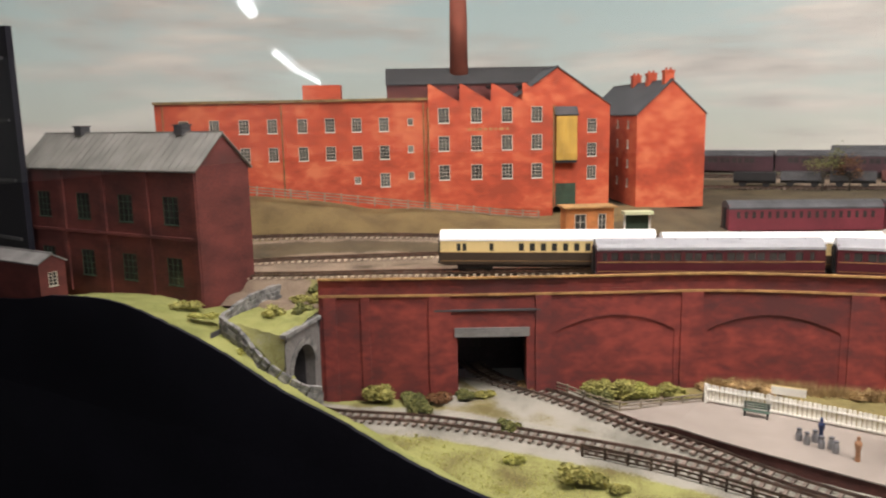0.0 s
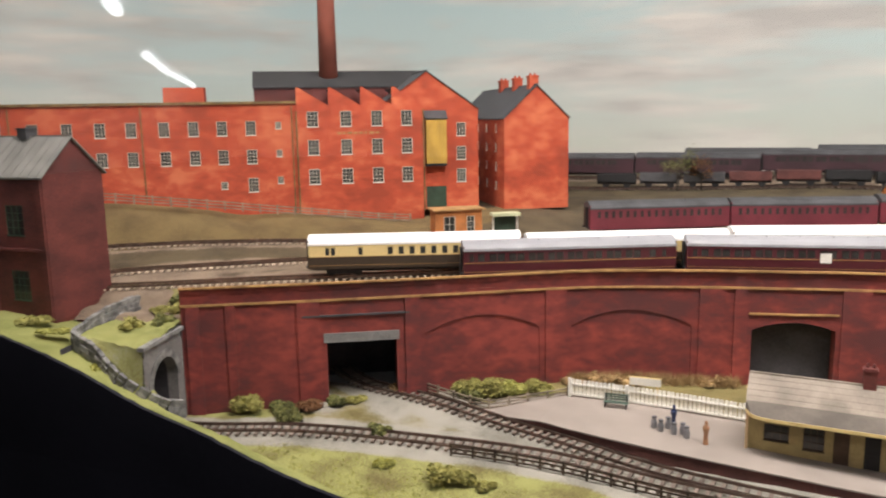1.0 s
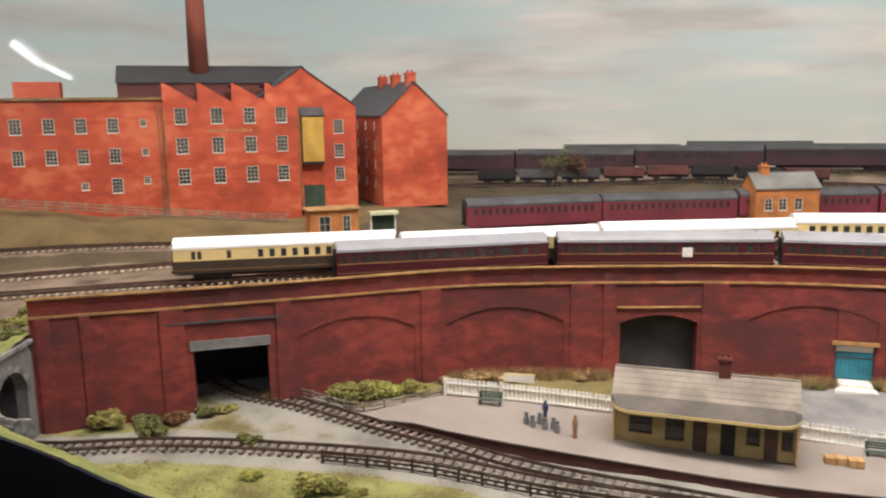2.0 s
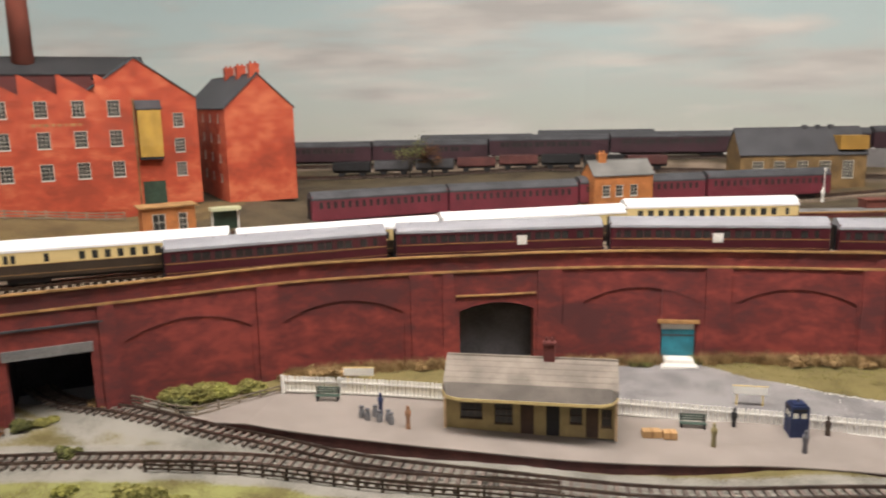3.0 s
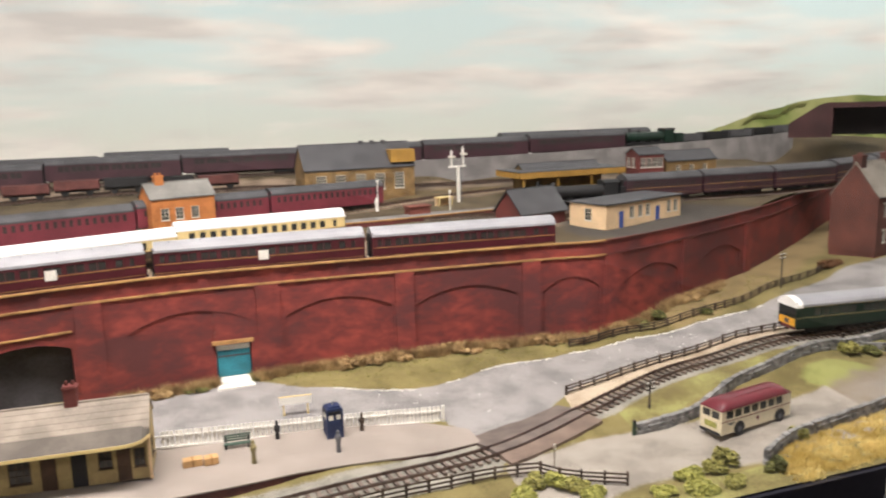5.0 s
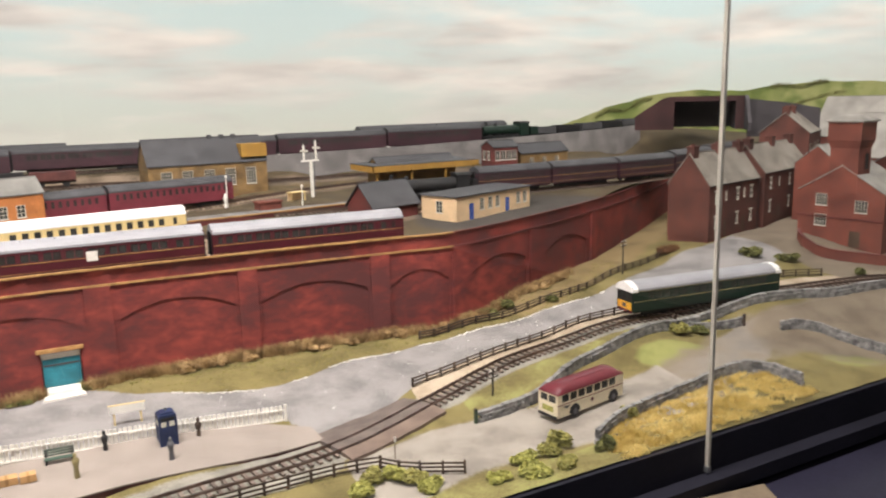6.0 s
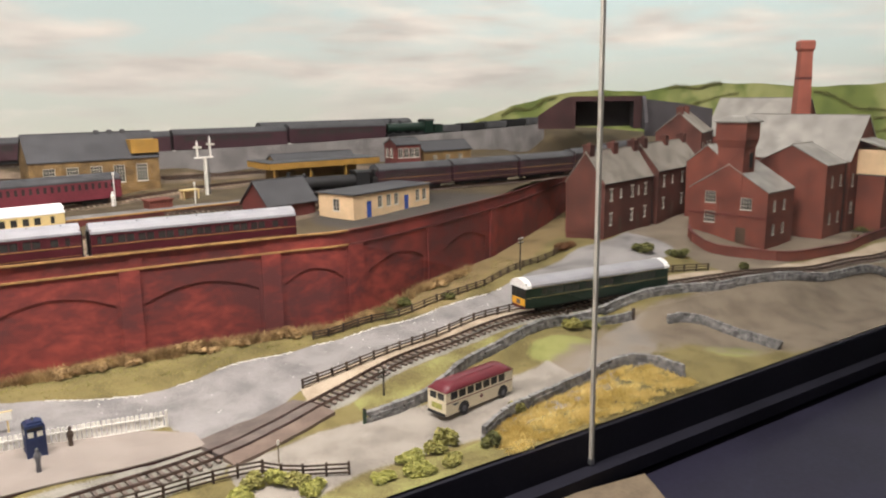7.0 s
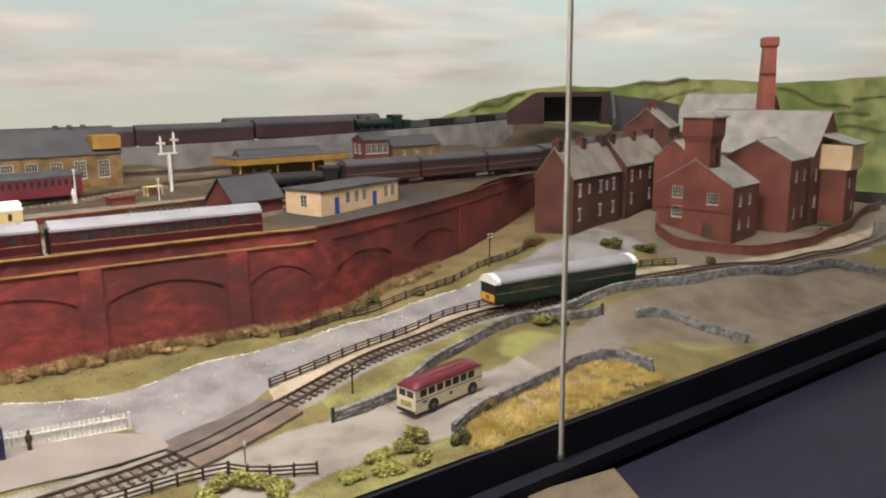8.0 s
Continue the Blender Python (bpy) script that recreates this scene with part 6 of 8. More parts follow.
def tunnel_mouth():
    m = pose(1.676, 1.539, 0.246, 0, 0, -38) @ Matrix.Diagonal((1.08, 1.0, 0.95, 1))
    ob = thing("tunnel_mouth", m, "dark wide tunnel mouth between maroon brick wings", "tunnel", kind="structure")
    bm = bmesh.new()
    panel(bm, pose(-0.085, 0, 0), 0.165, 0.085, [(0.012, 0.145, 0, 0.072)], 0.01)
    part("portal_face", bm, "tunnel_brick", ob)
    bm = bmesh.new()
    for a, b in (((-0.073, 0.004), (-0.073, 0.15)), ((-0.073, 0.15), (0.060, 0.15)), ((0.060, 0.15), (0.060, 0.004))):
        bm.faces.new([bm.verts.new((q[0], q[1], z)) for q, z in ((a, 0), (b, 0), (b, 0.075), (a, 0.075))])
    bm.faces.new([bm.verts.new(q) for q in ((-0.073, 0.004, 0.075), (0.060, 0.004, 0.075), (0.060, 0.15, 0.075), (-0.073, 0.15, 0.075))])
    part("lining", bm, "dark_hole", ob)
    part("wing_wall", prism(bmesh.new(), [(-0.16, 0.0), (-0.085, 0.0), (-0.085, 0.085), (-0.10, 0.080), (-0.16, 0.035)], -0.004, 0.004), "tunnel_brick", ob)
    part("wing_wall", prism(bmesh.new(), [(-0.10, 0.0), (0.0, 0.0), (0.0, 0.085), (-0.03, 0.075), (-0.10, 0.02)], 0.078, 0.085, "x"), "wing_stone", ob)
    part("wing_wall", prism(bmesh.new(), [(0.0855, -0.02), (0.235, -0.02), (0.235, 0.050), (0.16, 0.066), (0.0855, 0.076)], 0.0, 0.008), "wing_stone", ob, "dark stone wall beyond the tunnel")


tunnel_mouth()


# ---- the stone portal and field wall at the high end ----
def stone_course(name, line, h, zf, label, thick=0.005, size=0.0085, material="stone"):
    """A dry-stone wall: each stone an object, in three uneven courses with a coping on edge."""
    ob = thing(name, pose(0, 0, 0), label, "stone wall")
    meshes = []
    rnd = random.Random(int(line.length * 10000))
    for k in range(6):
        bm = boxes((-0.5, 0.5, -0.5, 0.5, 0, 1))
        for v in bm.verts:
            v.co += Vector((rnd.uniform(-0.12, 0.12), rnd.uniform(-0.10, 0.10), rnd.uniform(-0.10, 0.10)))
        bmesh.ops.bevel(bm, geom=bm.edges[:], offset=0.10, segments=1, affect="EDGES")
        bmesh.ops.recalc_face_normals(bm, faces=bm.faces)
        me = bpy.data.meshes.new("stone")
        bm.to_mesh(me)
        bm.free()
        me.materials.append(M[material])
        meshes.append(me)
    rows = 3
    count, limit = 0, 290
    for r in range(rows):
        s = rnd.uniform(0, size * 0.5)
        while s < line.length:
            w = size * rnd.uniform(0.75, 1.35)
            p = line.at(s + w / 2)[0]
            z = zf(p.x, p.y) - 0.0008 + h * r / rows
            if count < limit:
                q = line.at(s + w / 2 + 0.004)[0]
                m = pose(p.x, p.y, z, rnd.uniform(-2, 2), -math.degrees(math.atan((zf(q.x, q.y) - zf(p.x, p.y)) / 0.004)) + rnd.uniform(-2, 2), line.angle(s + w / 2)) @ Matrix.Diagonal((w * 1.03, thick * rnd.uniform(0.85, 1.15) * (1 if r < rows - 1 else 0.85), h / rows * rnd.uniform(1.05, 1.3), 1))
                part("stone", rnd.choice(meshes), material, ob, "", m)
                count += 1
            s += w
    return ob


def knee_z(x, y):
    return STONE_Z(x, y)


STONE_Z = surface([(-0.648, 0.575, 0.122), (-0.645, 0.525, 0.117), (-0.622, 0.473, 0.112), (-0.61, 0.463, 0.110), (-0.58, 0.461, 0.102), (-0.543, 0.457, 0.083), (-0.519, 0.465, 0.064), (-0.502, 0.478, 0.039), (-0.497, 0.491, 0.021)], 4)
stone_course("field_wall", Line([(-0.648, 0.578), (-0.645, 0.525), (-0.624, 0.475), (-0.61, 0.463), (-0.58, 0.461), (-0.543, 0.457), (-0.519, 0.465), (-0.502, 0.478), (-0.497, 0.491)]), 0.018, knee_z, "pale grey dry-stone wall bending down the green slope", 0.006, 0.010)


def portal():
    a, b = Vector((-0.556, 0.552)), Vector((-0.526, 0.474))
    ang = math.degrees(math.atan2(a.y - b.y, a.x - b.x))
    m = pose(b.x, b.y, 0.004, 0, 0, ang)
    W = (a - b).length
    ob = thing("stone_portal", m, "grey stone tunnel portal under a grassed bank", "tunnel portal", kind="structure")
    bm = bmesh.new()
    c, r, top = W * 0.50, 0.027, 0.108
    spring = 0.062
    pts = [(c + r * math.cos(math.pi * i / 16), spring + r * math.sin(math.pi * i / 16)) for i in range(17)]
    outer = [(W, 0), (W, spring), (W, top)] + [(W - W * i / 12, top) for i in range(1, 12)] + [(0, top), (0, spring), (0, 0)]
    n = len(pts)
    ins = [(c + r, 0)] + pts + [(c - r, 0)]
    # face quads between the arch and the outline
    def out_at(k):
        u = k / (len(ins) - 1)
        if u < 0.25:
            return (W, top * u / 0.25)
        if u > 0.75:
            return (0, top * (1 - u) / 0.25)
        return (W * (1 - (u - 0.25) / 0.5), top)
    for k in range(len(ins) - 1):
        q = [ins[k], ins[k + 1], out_at(k + 1), out_at(k)]
        bm.faces.new([bm.verts.new((x, 0, z)) for x, z in q])
        bm.faces.new([bm.verts.new(v) for v in ((ins[k][0], 0, ins[k][1]), (ins[k + 1][0], 0, ins[k + 1][1]), (ins[k + 1][0], 0.012, ins[k + 1][1]), (ins[k][0], 0.012, ins[k][1]))])
    part("portal_face", bm, "grey_wall", ob)
    part("coping", boxes((-0.002, W + 0.002, -0.003, 0.004, top, top + 0.004)), "stone", ob)
    rnd = random.Random(4)
    for k in range(9):
        t0, t1 = math.pi * k / 9 + 0.01, math.pi * (k + 1) / 9 - 0.01
        q = [(c + rr * math.cos(t), spring + rr * math.sin(t)) for rr, t in ((r, t0), (r + 0.008, t0), (r + 0.008, t1), (r, t1))]
        part("voussoir", prism(bmesh.new(), q, -0.0012, 0.002), "stone", ob)
    bm = bmesh.new()
    for k in range(len(ins) - 1):
        bm.faces.new([bm.verts.new(v) for v in ((ins[k][0], 0.012, ins[k][1]), (ins[k + 1][0], 0.012, ins[k + 1][1]), (ins[k + 1][0], 0.088, ins[k + 1][1]), (ins[k][0], 0.088, ins[k][1]))])
    bm.faces.new([bm.verts.new(v) for v in ((0, 0.088, 0), (W, 0.088, 0), (W, 0.088, top), (0, 0.088, top))])
    part("lining", bm, "dark_hole", ob)

    def bank(u, v):
        e = b + (a - b) * u
        f = Vector((-0.63, 0.472)) + Vector((-0.655, 0.60) if False else (-0.02, 0.125)) * u
        p = e + (f - e) * v
        return (p.x, p.y, 0.1115 + 0.010 * u * (1 - v) + 0.006 * v + 0.002 * noise.noise(Vector((u * 8, v * 8, 1))))
    prof = Line([(-0.66, 0.119), (-0.575, 0.097), (-0.499, 0.071), (-0.45, 0.058)])
    low = lambda x: min(prof.p, key=lambda q: abs(q.x - x)).y

    def skirt(u, v):
        x = -0.612 + 0.086 * u
        top = 0.1135 + 0.0035 * (1 - u)
        foot = min(top - 0.002, STONE_Z(x, 0.46) + 0.010)
        return (x + 0.006 * v * u, 0.4745 - 0.008 * v, top + (foot - top) * v + 0.001 * noise.noise(Vector((u * 9, v * 9, 4))))

    def verge(u, v):
        p = Vector((-0.556, 0.552)) + Vector((-0.094, 0.045)) * u + Vector((0.0, 0.050)) * v * (1 - 0.6 * u)
        return (p.x, p.y, 0.119 + 0.019 * v + 0.002 * noise.noise(Vector((u * 9, v * 9, 8))))
    tagged(sheet("ground_verge", 20, 10, verge, "ground", lambda x, y: {"lime": 0.4, "gravel": 0.0, "road": 0.0, "sand": 0.0, "mud": 0.3}), "grassed verge rising to the upper tracks", "ground", kind="structure")
    tagged(sheet("ground_skirt", 20, 10, skirt, "ground", lambda x, y: {"lime": 0.5, "gravel": 0.3, "road": 0.0, "sand": 0.0, "mud": 0.0}), "grassed slope beside the stone portal", "ground", kind="structure")
    tagged(sheet("ground_bank", 24, 24, bank, "ground", lambda x, y: {"lime": 0.8, "gravel": 0.0, "road": 0.0, "sand": 0.0, "mud": 0.0}), "grassed bank on top of the stone portal", "ground", kind="structure")


portal()
for x, y, z, r, h, mt in ((-0.575, 0.545, 0.115, 0.014, 0.012, "leaf_dark"), (-0.600, 0.520, 0.114, 0.015, 0.014, "leaf"), (-0.575, 0.585, 0.120, 0.020, 0.016, "leaf"), (-0.552, 0.575, 0.122, 0.014, 0.013, "leaf_dark"), (-0.612, 0.575, 0.12, 0.016, 0.008, "leaf"), (-0.565, 0.600, 0.128, 0.020, 0.014, "leaf"), (-0.600, 0.600, 0.126, 0.016, 0.012, "leaf_dark"),
                          (-0.700, 0.475, 0.122, 0.022, 0.007, "leaf"), (-0.65, 0.465, 0.118, 0.016, 0.006, "leaf_lime"), (-0.575, 0.455, 0.092, 0.009, 0.006, "leaf_lime")):
    clump("bush", x, y, z, r, h, 420, mt, "small round scenic bush of foam foliage", "bush")

case = thing("case_post", pose(-1.158, 0.440, 0.11), "black end panel of the display case", "panel")
part("panel", boxes((0, 0.165, 0, 0.008, 0, 0.352)), "board_black", case)
for z in (0.07, 0.15, 0.23, 0.31):
    part("slot_bar", boxes((0.03, 0.150, -0.002, 0, z, z + 0.004)), "slate", case)


# ---- lower level: fences ----
def rail_fence(line, h, label, pitch=0.022, rails=3, material="fence", zf=LOW, group="post and rail fences"):
    ob = thing("fence", pose(0, 0, 0), label, "fence", group)
    n = max(1, round(line.length / pitch))
    rnd = random.Random(int(line.length * 5000))
    for i in range(n + 1):
        s = line.length * i / n
        p = line.at(s)[0]
        z = zf(p.x, p.y)
        part("post", boxes((-0.0011, 0.0011, -0.0011, 0.0011, -0.001, h * rnd.uniform(1.0, 1.1))), material, ob, "", pose(p.x, p.y, z, rnd.uniform(-3, 3), rnd.uniform(-3, 3), line.angle(s)))
        if i < n:
            q = line.at(line.length * (i + 1) / n)[0]
            for k in range(rails):
                hh = h * (0.25 + 0.68 * k / max(1, rails - 1))
                a = Vector((p.x, p.y - 0.0013, z + hh + rnd.uniform(-0.0003, 0.0003)))
                b = Vector((q.x, q.y - 0.0013, zf(q.x, q.y) + hh + rnd.uniform(-0.0003, 0.0003)))
                d = b - a
                m = Matrix.Translation(a) @ d.to_track_quat("X", "Z").to_matrix().to_4x4()
                part("rail", boxes((0, d.length, -0.0005, 0.0005, -0.0008, 0.0008)), material, ob, "", m)
    return ob


rail_fence(Line([(-0.243, 0.592), (-0.176, 0.600), (-0.1, 0.605), (0.05, 0.609), (0.2, 0.618), (0.35, 0.640), (0.477, 0.663), (0.528, 0.660)]), 0.013, "dark brown post and rail fence beside the track")
rail_fence(Line([(0.528, 0.660), (0.545, 0.640), (0.57, 0.628), (0.596, 0.617)]), 0.012, "dark post and rail fence before the bushes")
rail_fence(Line([(-0.345, 0.716), (-0.30, 0.706), (-0.261, 0.703), (-0.228, 0.733), (-0.186, 0.764)]), 0.012, "weathered rail fence round the bushes", material="fence_grey")
rail_fence(Line([(0.621, 0.819), (0.72, 0.850), (0.813, 0.877), (0.90, 0.893), (0.98, 0.902)]), 0.011, "dark post and rail fence along the lane")
rail_fence(Line([(0.68, 0.948), (0.80, 0.960), (0.90, 0.975), (1.02, 1.022), (1.12, 1.062), (1.19, 1.082)]), 0.011, "dark fence at the foot of the grass bank")
rail_fence(Line([(1.15, 0.915), (1.25, 0.908), (1.34, 0.885)]), 0.012, "dark fence beside the railcar")
rail_fence(Line([(-1.0, 0.639), (-0.878, 0.743), (-0.785, 0.822), (-0.6845, 0.908), (-0.582, 0.9956), (-0.545, 1.027)]), 0.013, "weathered fence along the bank below the mill", material="fence_grey", zf=lambda x, y: float(np.interp(x, (-1.05, -0.878, -0.785, -0.6845, -0.582, -0.551), (0.240, 0.2202, 0.2065, 0.1906, 0.1754, 0.1716))), pitch=0.026)


def picket_fence():
    line = Line([(-0.182, 0.762), (-0.1, 0.775), (-0.012, 0.784), (0.178, 0.791), (0.334, 0.797), (0.467, 0.797)])
    ob = thing("picket_fence", pose(0, 0, 0), "white picket fence along the back of the platform", "fence")
    pitch = 0.0045
    n = int(line.length / pitch)
    bm = bmesh.new()
    prism(bm, [(-0.0017, 0), (0.0017, 0), (0.0017, 0.0185), (0, 0.0195), (-0.0017, 0.0185)], -0.0004, 0.0004)
    me = bpy.data.meshes.new("picket")
    bmesh.ops.recalc_face_normals(bm, faces=bm.faces)
    bm.to_mesh(me)
    bm.free()
    me.materials.append(M["white"])
    for i in range(n):
        s = (i + 0.5) * pitch
        p = line.at(s)[0]
        if 0.012 < p.x < 0.175:
            continue
        part("picket", me, "white", ob, "", pose(p.x, p.y, PLAT(p.x) + 0.001, random.uniform(-2, 2), random.uniform(-1.5, 1.5), line.angle(s)))
    for h in (0.0035, 0.0150):
        for i in range(24):
            a, b = line.at(line.length * i / 24)[0], line.at(line.length * (i + 1) / 24)[0]
            d = Vector((b.x - a.x, b.y - a.y, PLAT(b.x) - PLAT(a.x)))
            m = Matrix.Translation((a.x, a.y - 0.001, PLAT(a.x) + h)) @ d.to_track_quat("X", "Z").to_matrix().to_4x4()
            part("rail", boxes((0, d.length + 0.0003, -0.0006, 0.0006, -0.0009, 0.0009)), "white", ob, "", m)
    for x, y in ((-0.182, 0.760), (-0.120, 0.770), (0.467, 0.795)):
        part("post", boxes((-0.0014, 0.0014, -0.0014, 0.0014, 0, 0.0215)), "white", ob, "", pose(x, y, PLAT(x)))


picket_fence()


def bench(x, y, rz):
    ob = thing("platform_bench", pose(x, y, PLAT(x) + 0.0005, 0, 0, rz), "dark green slatted platform bench", "bench", "platform benches")
    for i in range(3):
        part("seat_slat", boxes((-0.013, 0.013, -0.006 + i * 0.0023, -0.0042 + i * 0.0023, 0.0055, 0.0063)), "bench_green", ob)
    for i in range(3):
        part("back_slat", boxes((-0.013, 0.013, 0.0012 + i * 0.0003, 0.0020 + i * 0.0003, 0.0072 + i * 0.0024, 0.0090 + i * 0.0024)), "bench_green", ob)
    for u in (-0.011, 0.011):
        part("leg", boxes((u - 0.0007, u + 0.0007, -0.006, -0.0048, 0, 0.0056), (u - 0.0007, u + 0.0007, 0.0008, 0.0022, 0, 0.013), (u - 0.0007, u + 0.0007, -0.006, 0.0022, 0.0045, 0.0056)), "black", ob)


def churn(x, y):
    ob = thing("milk_churn", pose(x, y, PLAT(x) + 0.0005), "small grey metal milk churn", "milk churn", "milk churns")
    part("body", turned(bmesh.new(), [(0.0030, 0), (0.0032, 0.006), (0.0020, 0.009), (0.0019, 0.0105)], 12), "steel", ob)
    part("lid", turned(bmesh.new(), [(0.0026, 0.0105), (0.0026, 0.0115), (0.0010, 0.0122)], 12), "skin_a", ob)


def figure(x, y, zf, material, label):
    """A plain standing model figure, as one lathe-like shape."""
    bm = turned(bmesh.new(), [(0.0026, 0), (0.0024, 0.001), (0.0020, 0.010), (0.0031, 0.015), (0.0032, 0.018), (0.0013, 0.0195), (0.0017, 0.0215), (0.0015, 0.0232), (0.0005, 0.024)], 10)
    ob = part("figurine", bm, material, None, "", pose(x, y, zf, 0, 0, 0), smooth=True)
    tagged(ob, label, "figurine", "platform figurines")


def nameboard(x, y, z, rz, w, label):
    ob = thing("nameboard", pose(x, y, z, 0, 0, rz), label, "sign", "nameboards")
    part("board", boxes((-w / 2, w / 2, -0.0007, 0.0007, 0.013, 0.0215)), "white", ob)
    part("board_edge", boxes((-w / 2 - 0.0008, w / 2 + 0.0008, -0.0004, 0.0010, 0.0215, 0.0225)), "cream", ob)
    for u in (-w * 0.38, w * 0.38):
        part("post", boxes((u - 0.0008, u + 0.0008, 0.0007, 0.0021, -0.001, 0.022)), "cream", ob)


def police_box(x, y, rz):
    ob = thing("police_box", pose(x, y, PLAT(x) + 0.0003, 0, 0, rz), "dark blue panelled police telephone box on the platform", "police box")
    w = 0.0078
    part("base", boxes((-w - 0.001, w + 0.001, -w - 0.001, w + 0.001, 0, 0.0014)), "box_blue", ob)
    part("body", boxes((-w, w, -w, w, 0.0014, 0.033)), "box_blue", ob)
    for rot in range(4):
        m = Matrix.Rotation(rot * math.pi / 2, 4, "Z")
        for u in (-w / 2, w / 2):
            for k in range(3):
                part("panel", boxes((u - 0.0026, u + 0.0026, -w - 0.0004, -w, 0.0035 + k * 0.0065, 0.0085 + k * 0.0065)), "box_blue", ob, "", m)
            part("window", boxes((u - 0.0024, u + 0.0024, -w - 0.0005, -w, 0.0235, 0.0285)), "frame_white", ob, "", m)
        part("sign_bar", boxes((-w * 0.85, w * 0.85, -w - 0.0009, -w, 0.0300, 0.0325)), "black", ob, "", m)
    for a in (-1, 1):
        for b in (-1, 1):
            part("corner_post", boxes((a * w - 0.0009, a * w + 0.0009, b * w - 0.0009, b * w + 0.0009, 0.0014, 0.034)), "box_blue", ob)
    part("roof", boxes((-w - 0.0003, w + 0.0003, -w - 0.0003, w + 0.0003, 0.033, 0.0355), (-w * 0.8, w * 0.8, -w * 0.8, w * 0.8, 0.0355, 0.0372)), "box_blue", ob)
    part("lamp", turned(bmesh.new(), [(0.0011, 0.0372), (0.0011, 0.040), (0.0004, 0.0410)], 8), "steel", ob)


bench(-0.128, 0.756, 8)
bench(0.250, 0.781, 2)
for x, y in ((-0.079, 0.722), (-0.071, 0.717), (-0.066, 0.727), (-0.058, 0.716), (-0.050, 0.720), (-0.045, 0.713)):
    churn(x, y)
figure(-0.062, 0.733, PLAT(-0.062), "box_blue", "dark blue painted model figure by the churns")
figure(-0.026, 0.708, PLAT(-0.026), "skin_b", "brown painted model figure on the platform")
figure(0.266, 0.742, PLAT(0.268), "skin_c", "khaki painted model figure by the parcels")
figure(0.290, 0.786, PLAT(0.29), "black", "black and white painted model figure by the fence")
figure(0.348, 0.747, PLAT(0.349), "skin_a", "grey painted model figure before the police box")
figure(0.377, 0.795 - 0.008, PLAT(0.377), "fence", "brown painted model figure behind the police box")
police_box(0.347, 0.782, 8)
for dx, w in ((0.0, 0.018), (0.017, 0.013)):
    ob = thing("parcel", pose(0.209 + dx, 0.750, PLAT(0.21) + 0.0004, 0, 0, 10), "tan cardboard parcel on the platform", "parcel", "parcels")
    part("carton", boxes((-w / 2, w / 2, -0.005, 0.005, 0, 0.0065)), "tan_box", ob)
    part("strap", boxes((-0.0012, 0.0012, -0.0052, 0.0052, -0.0001, 0.0067)), "ochre", ob)
nameboard(-0.108, 0.800, LOW(-0.108, 0.80), 8, 0.034, "blank white station nameboard on posts")
nameboard(0.312, 0.835, LOW(0.312, 0.835), 0, 0.034, "cream station nameboard on posts behind the fence")

# steps of the teal door
p = WALL.off(0.9705, -0.010)
steps = thing("door_step", pose(p.x, p.y, LOW(p.x, p.y) - 0.002, 0, 0, WALL.angle(0.97)), "pale plaster ramp before the teal door", "step")
part("slab", prism(bmesh.new(), [(-0.020, 0), (0.020, 0), (0.017, 0.008), (-0.017, 0.008)], -0.006, 0.012), "white", steps)
part("toe", prism(bmesh.new(), [(-0.024, 0), (0.024, 0), (0.020, 0.004), (-0.020, 0.004)], -0.018, -0.006), "white", steps)


# ---- level crossing ----
def crossing():
    ob = thing("level_crossing", pose(0, 0, 0), "dark tarred boards filling a level crossing", "level crossing")
    s0, s1 = LOW_MAIN.near(0.498, 0.714)[1], LOW_MAIN.near(0.618, 0.772)[1]
    for name, d0, d1, mt in (("board", -0.007, 0.007, "tarmac_black"), ("apron", 0.011, 0.046, "tarmac_black"), ("apron", -0.030, -0.011, "dusty_earth")):
        bm = bmesh.new()
        rows = []
        for i in range(17):
            s = s0 + (s1 - s0) * i / 16
            z = BED_MAIN(*LOW_MAIN.at(s)[0].xy) + 0.0052
            p, q = LOW_MAIN.off(s, d0), LOW_MAIN.off(s, d1)
            za = z - 0.0035 * max(0, abs(d0) - 0.012) / 0.03
            zb = z - 0.0035 * max(0, abs(d1) - 0.012) / 0.03
            rows.append([bm.verts.new(c) for c in ((p.x, p.y, z - 0.006), (p.x, p.y, za), (q.x, q.y, zb), (q.x, q.y, z - 0.006))])
        for a, b in zip(rows, rows[1:]):
            for i in range(4):
                bm.faces.new((a[i], b[i], b[(i + 1) % 4], a[(i + 1) % 4]))
        bm.faces.new(rows[0])
        bm.faces.new(rows[-1][::-1])
        part(name, bm, mt, ob)


crossing()


# ---- dry-stone walls of the yard ----
WALL_A = Line([(0.655, 0.714), (0.728, 0.730), (0.828, 0.783), (0.911, 0.806), (1.0, 0.824), (1.1, 0.834), (1.2, 0.826), (1.3, 0.803), (1.45, 0.780), (1.6, 0.770), (1.7, 0.735), (1.82, 0.735)])
stone_course("dry_stone_wall", WALL_A, 0.013, LOW, "long dark grey dry-stone wall beside the track", 0.007, 0.0135)
stone_course("dry_stone_wall", Line([(1.02, 0.822), (1.06, 0.815), (1.102, 0.806)]), 0.012, LOW, "short dry-stone wall ending at a gate post", 0.006, 0.0095)
stone_course("dry_stone_wall", Line([(0.735, 0.612), (0.78, 0.640), (0.837, 0.658), (0.91, 0.676), (0.975, 0.684), (1.008, 0.667), (1.018, 0.622)]), 0.014, LOW, "grey dry-stone wall round the yellow crop", 0.006, 0.0095)
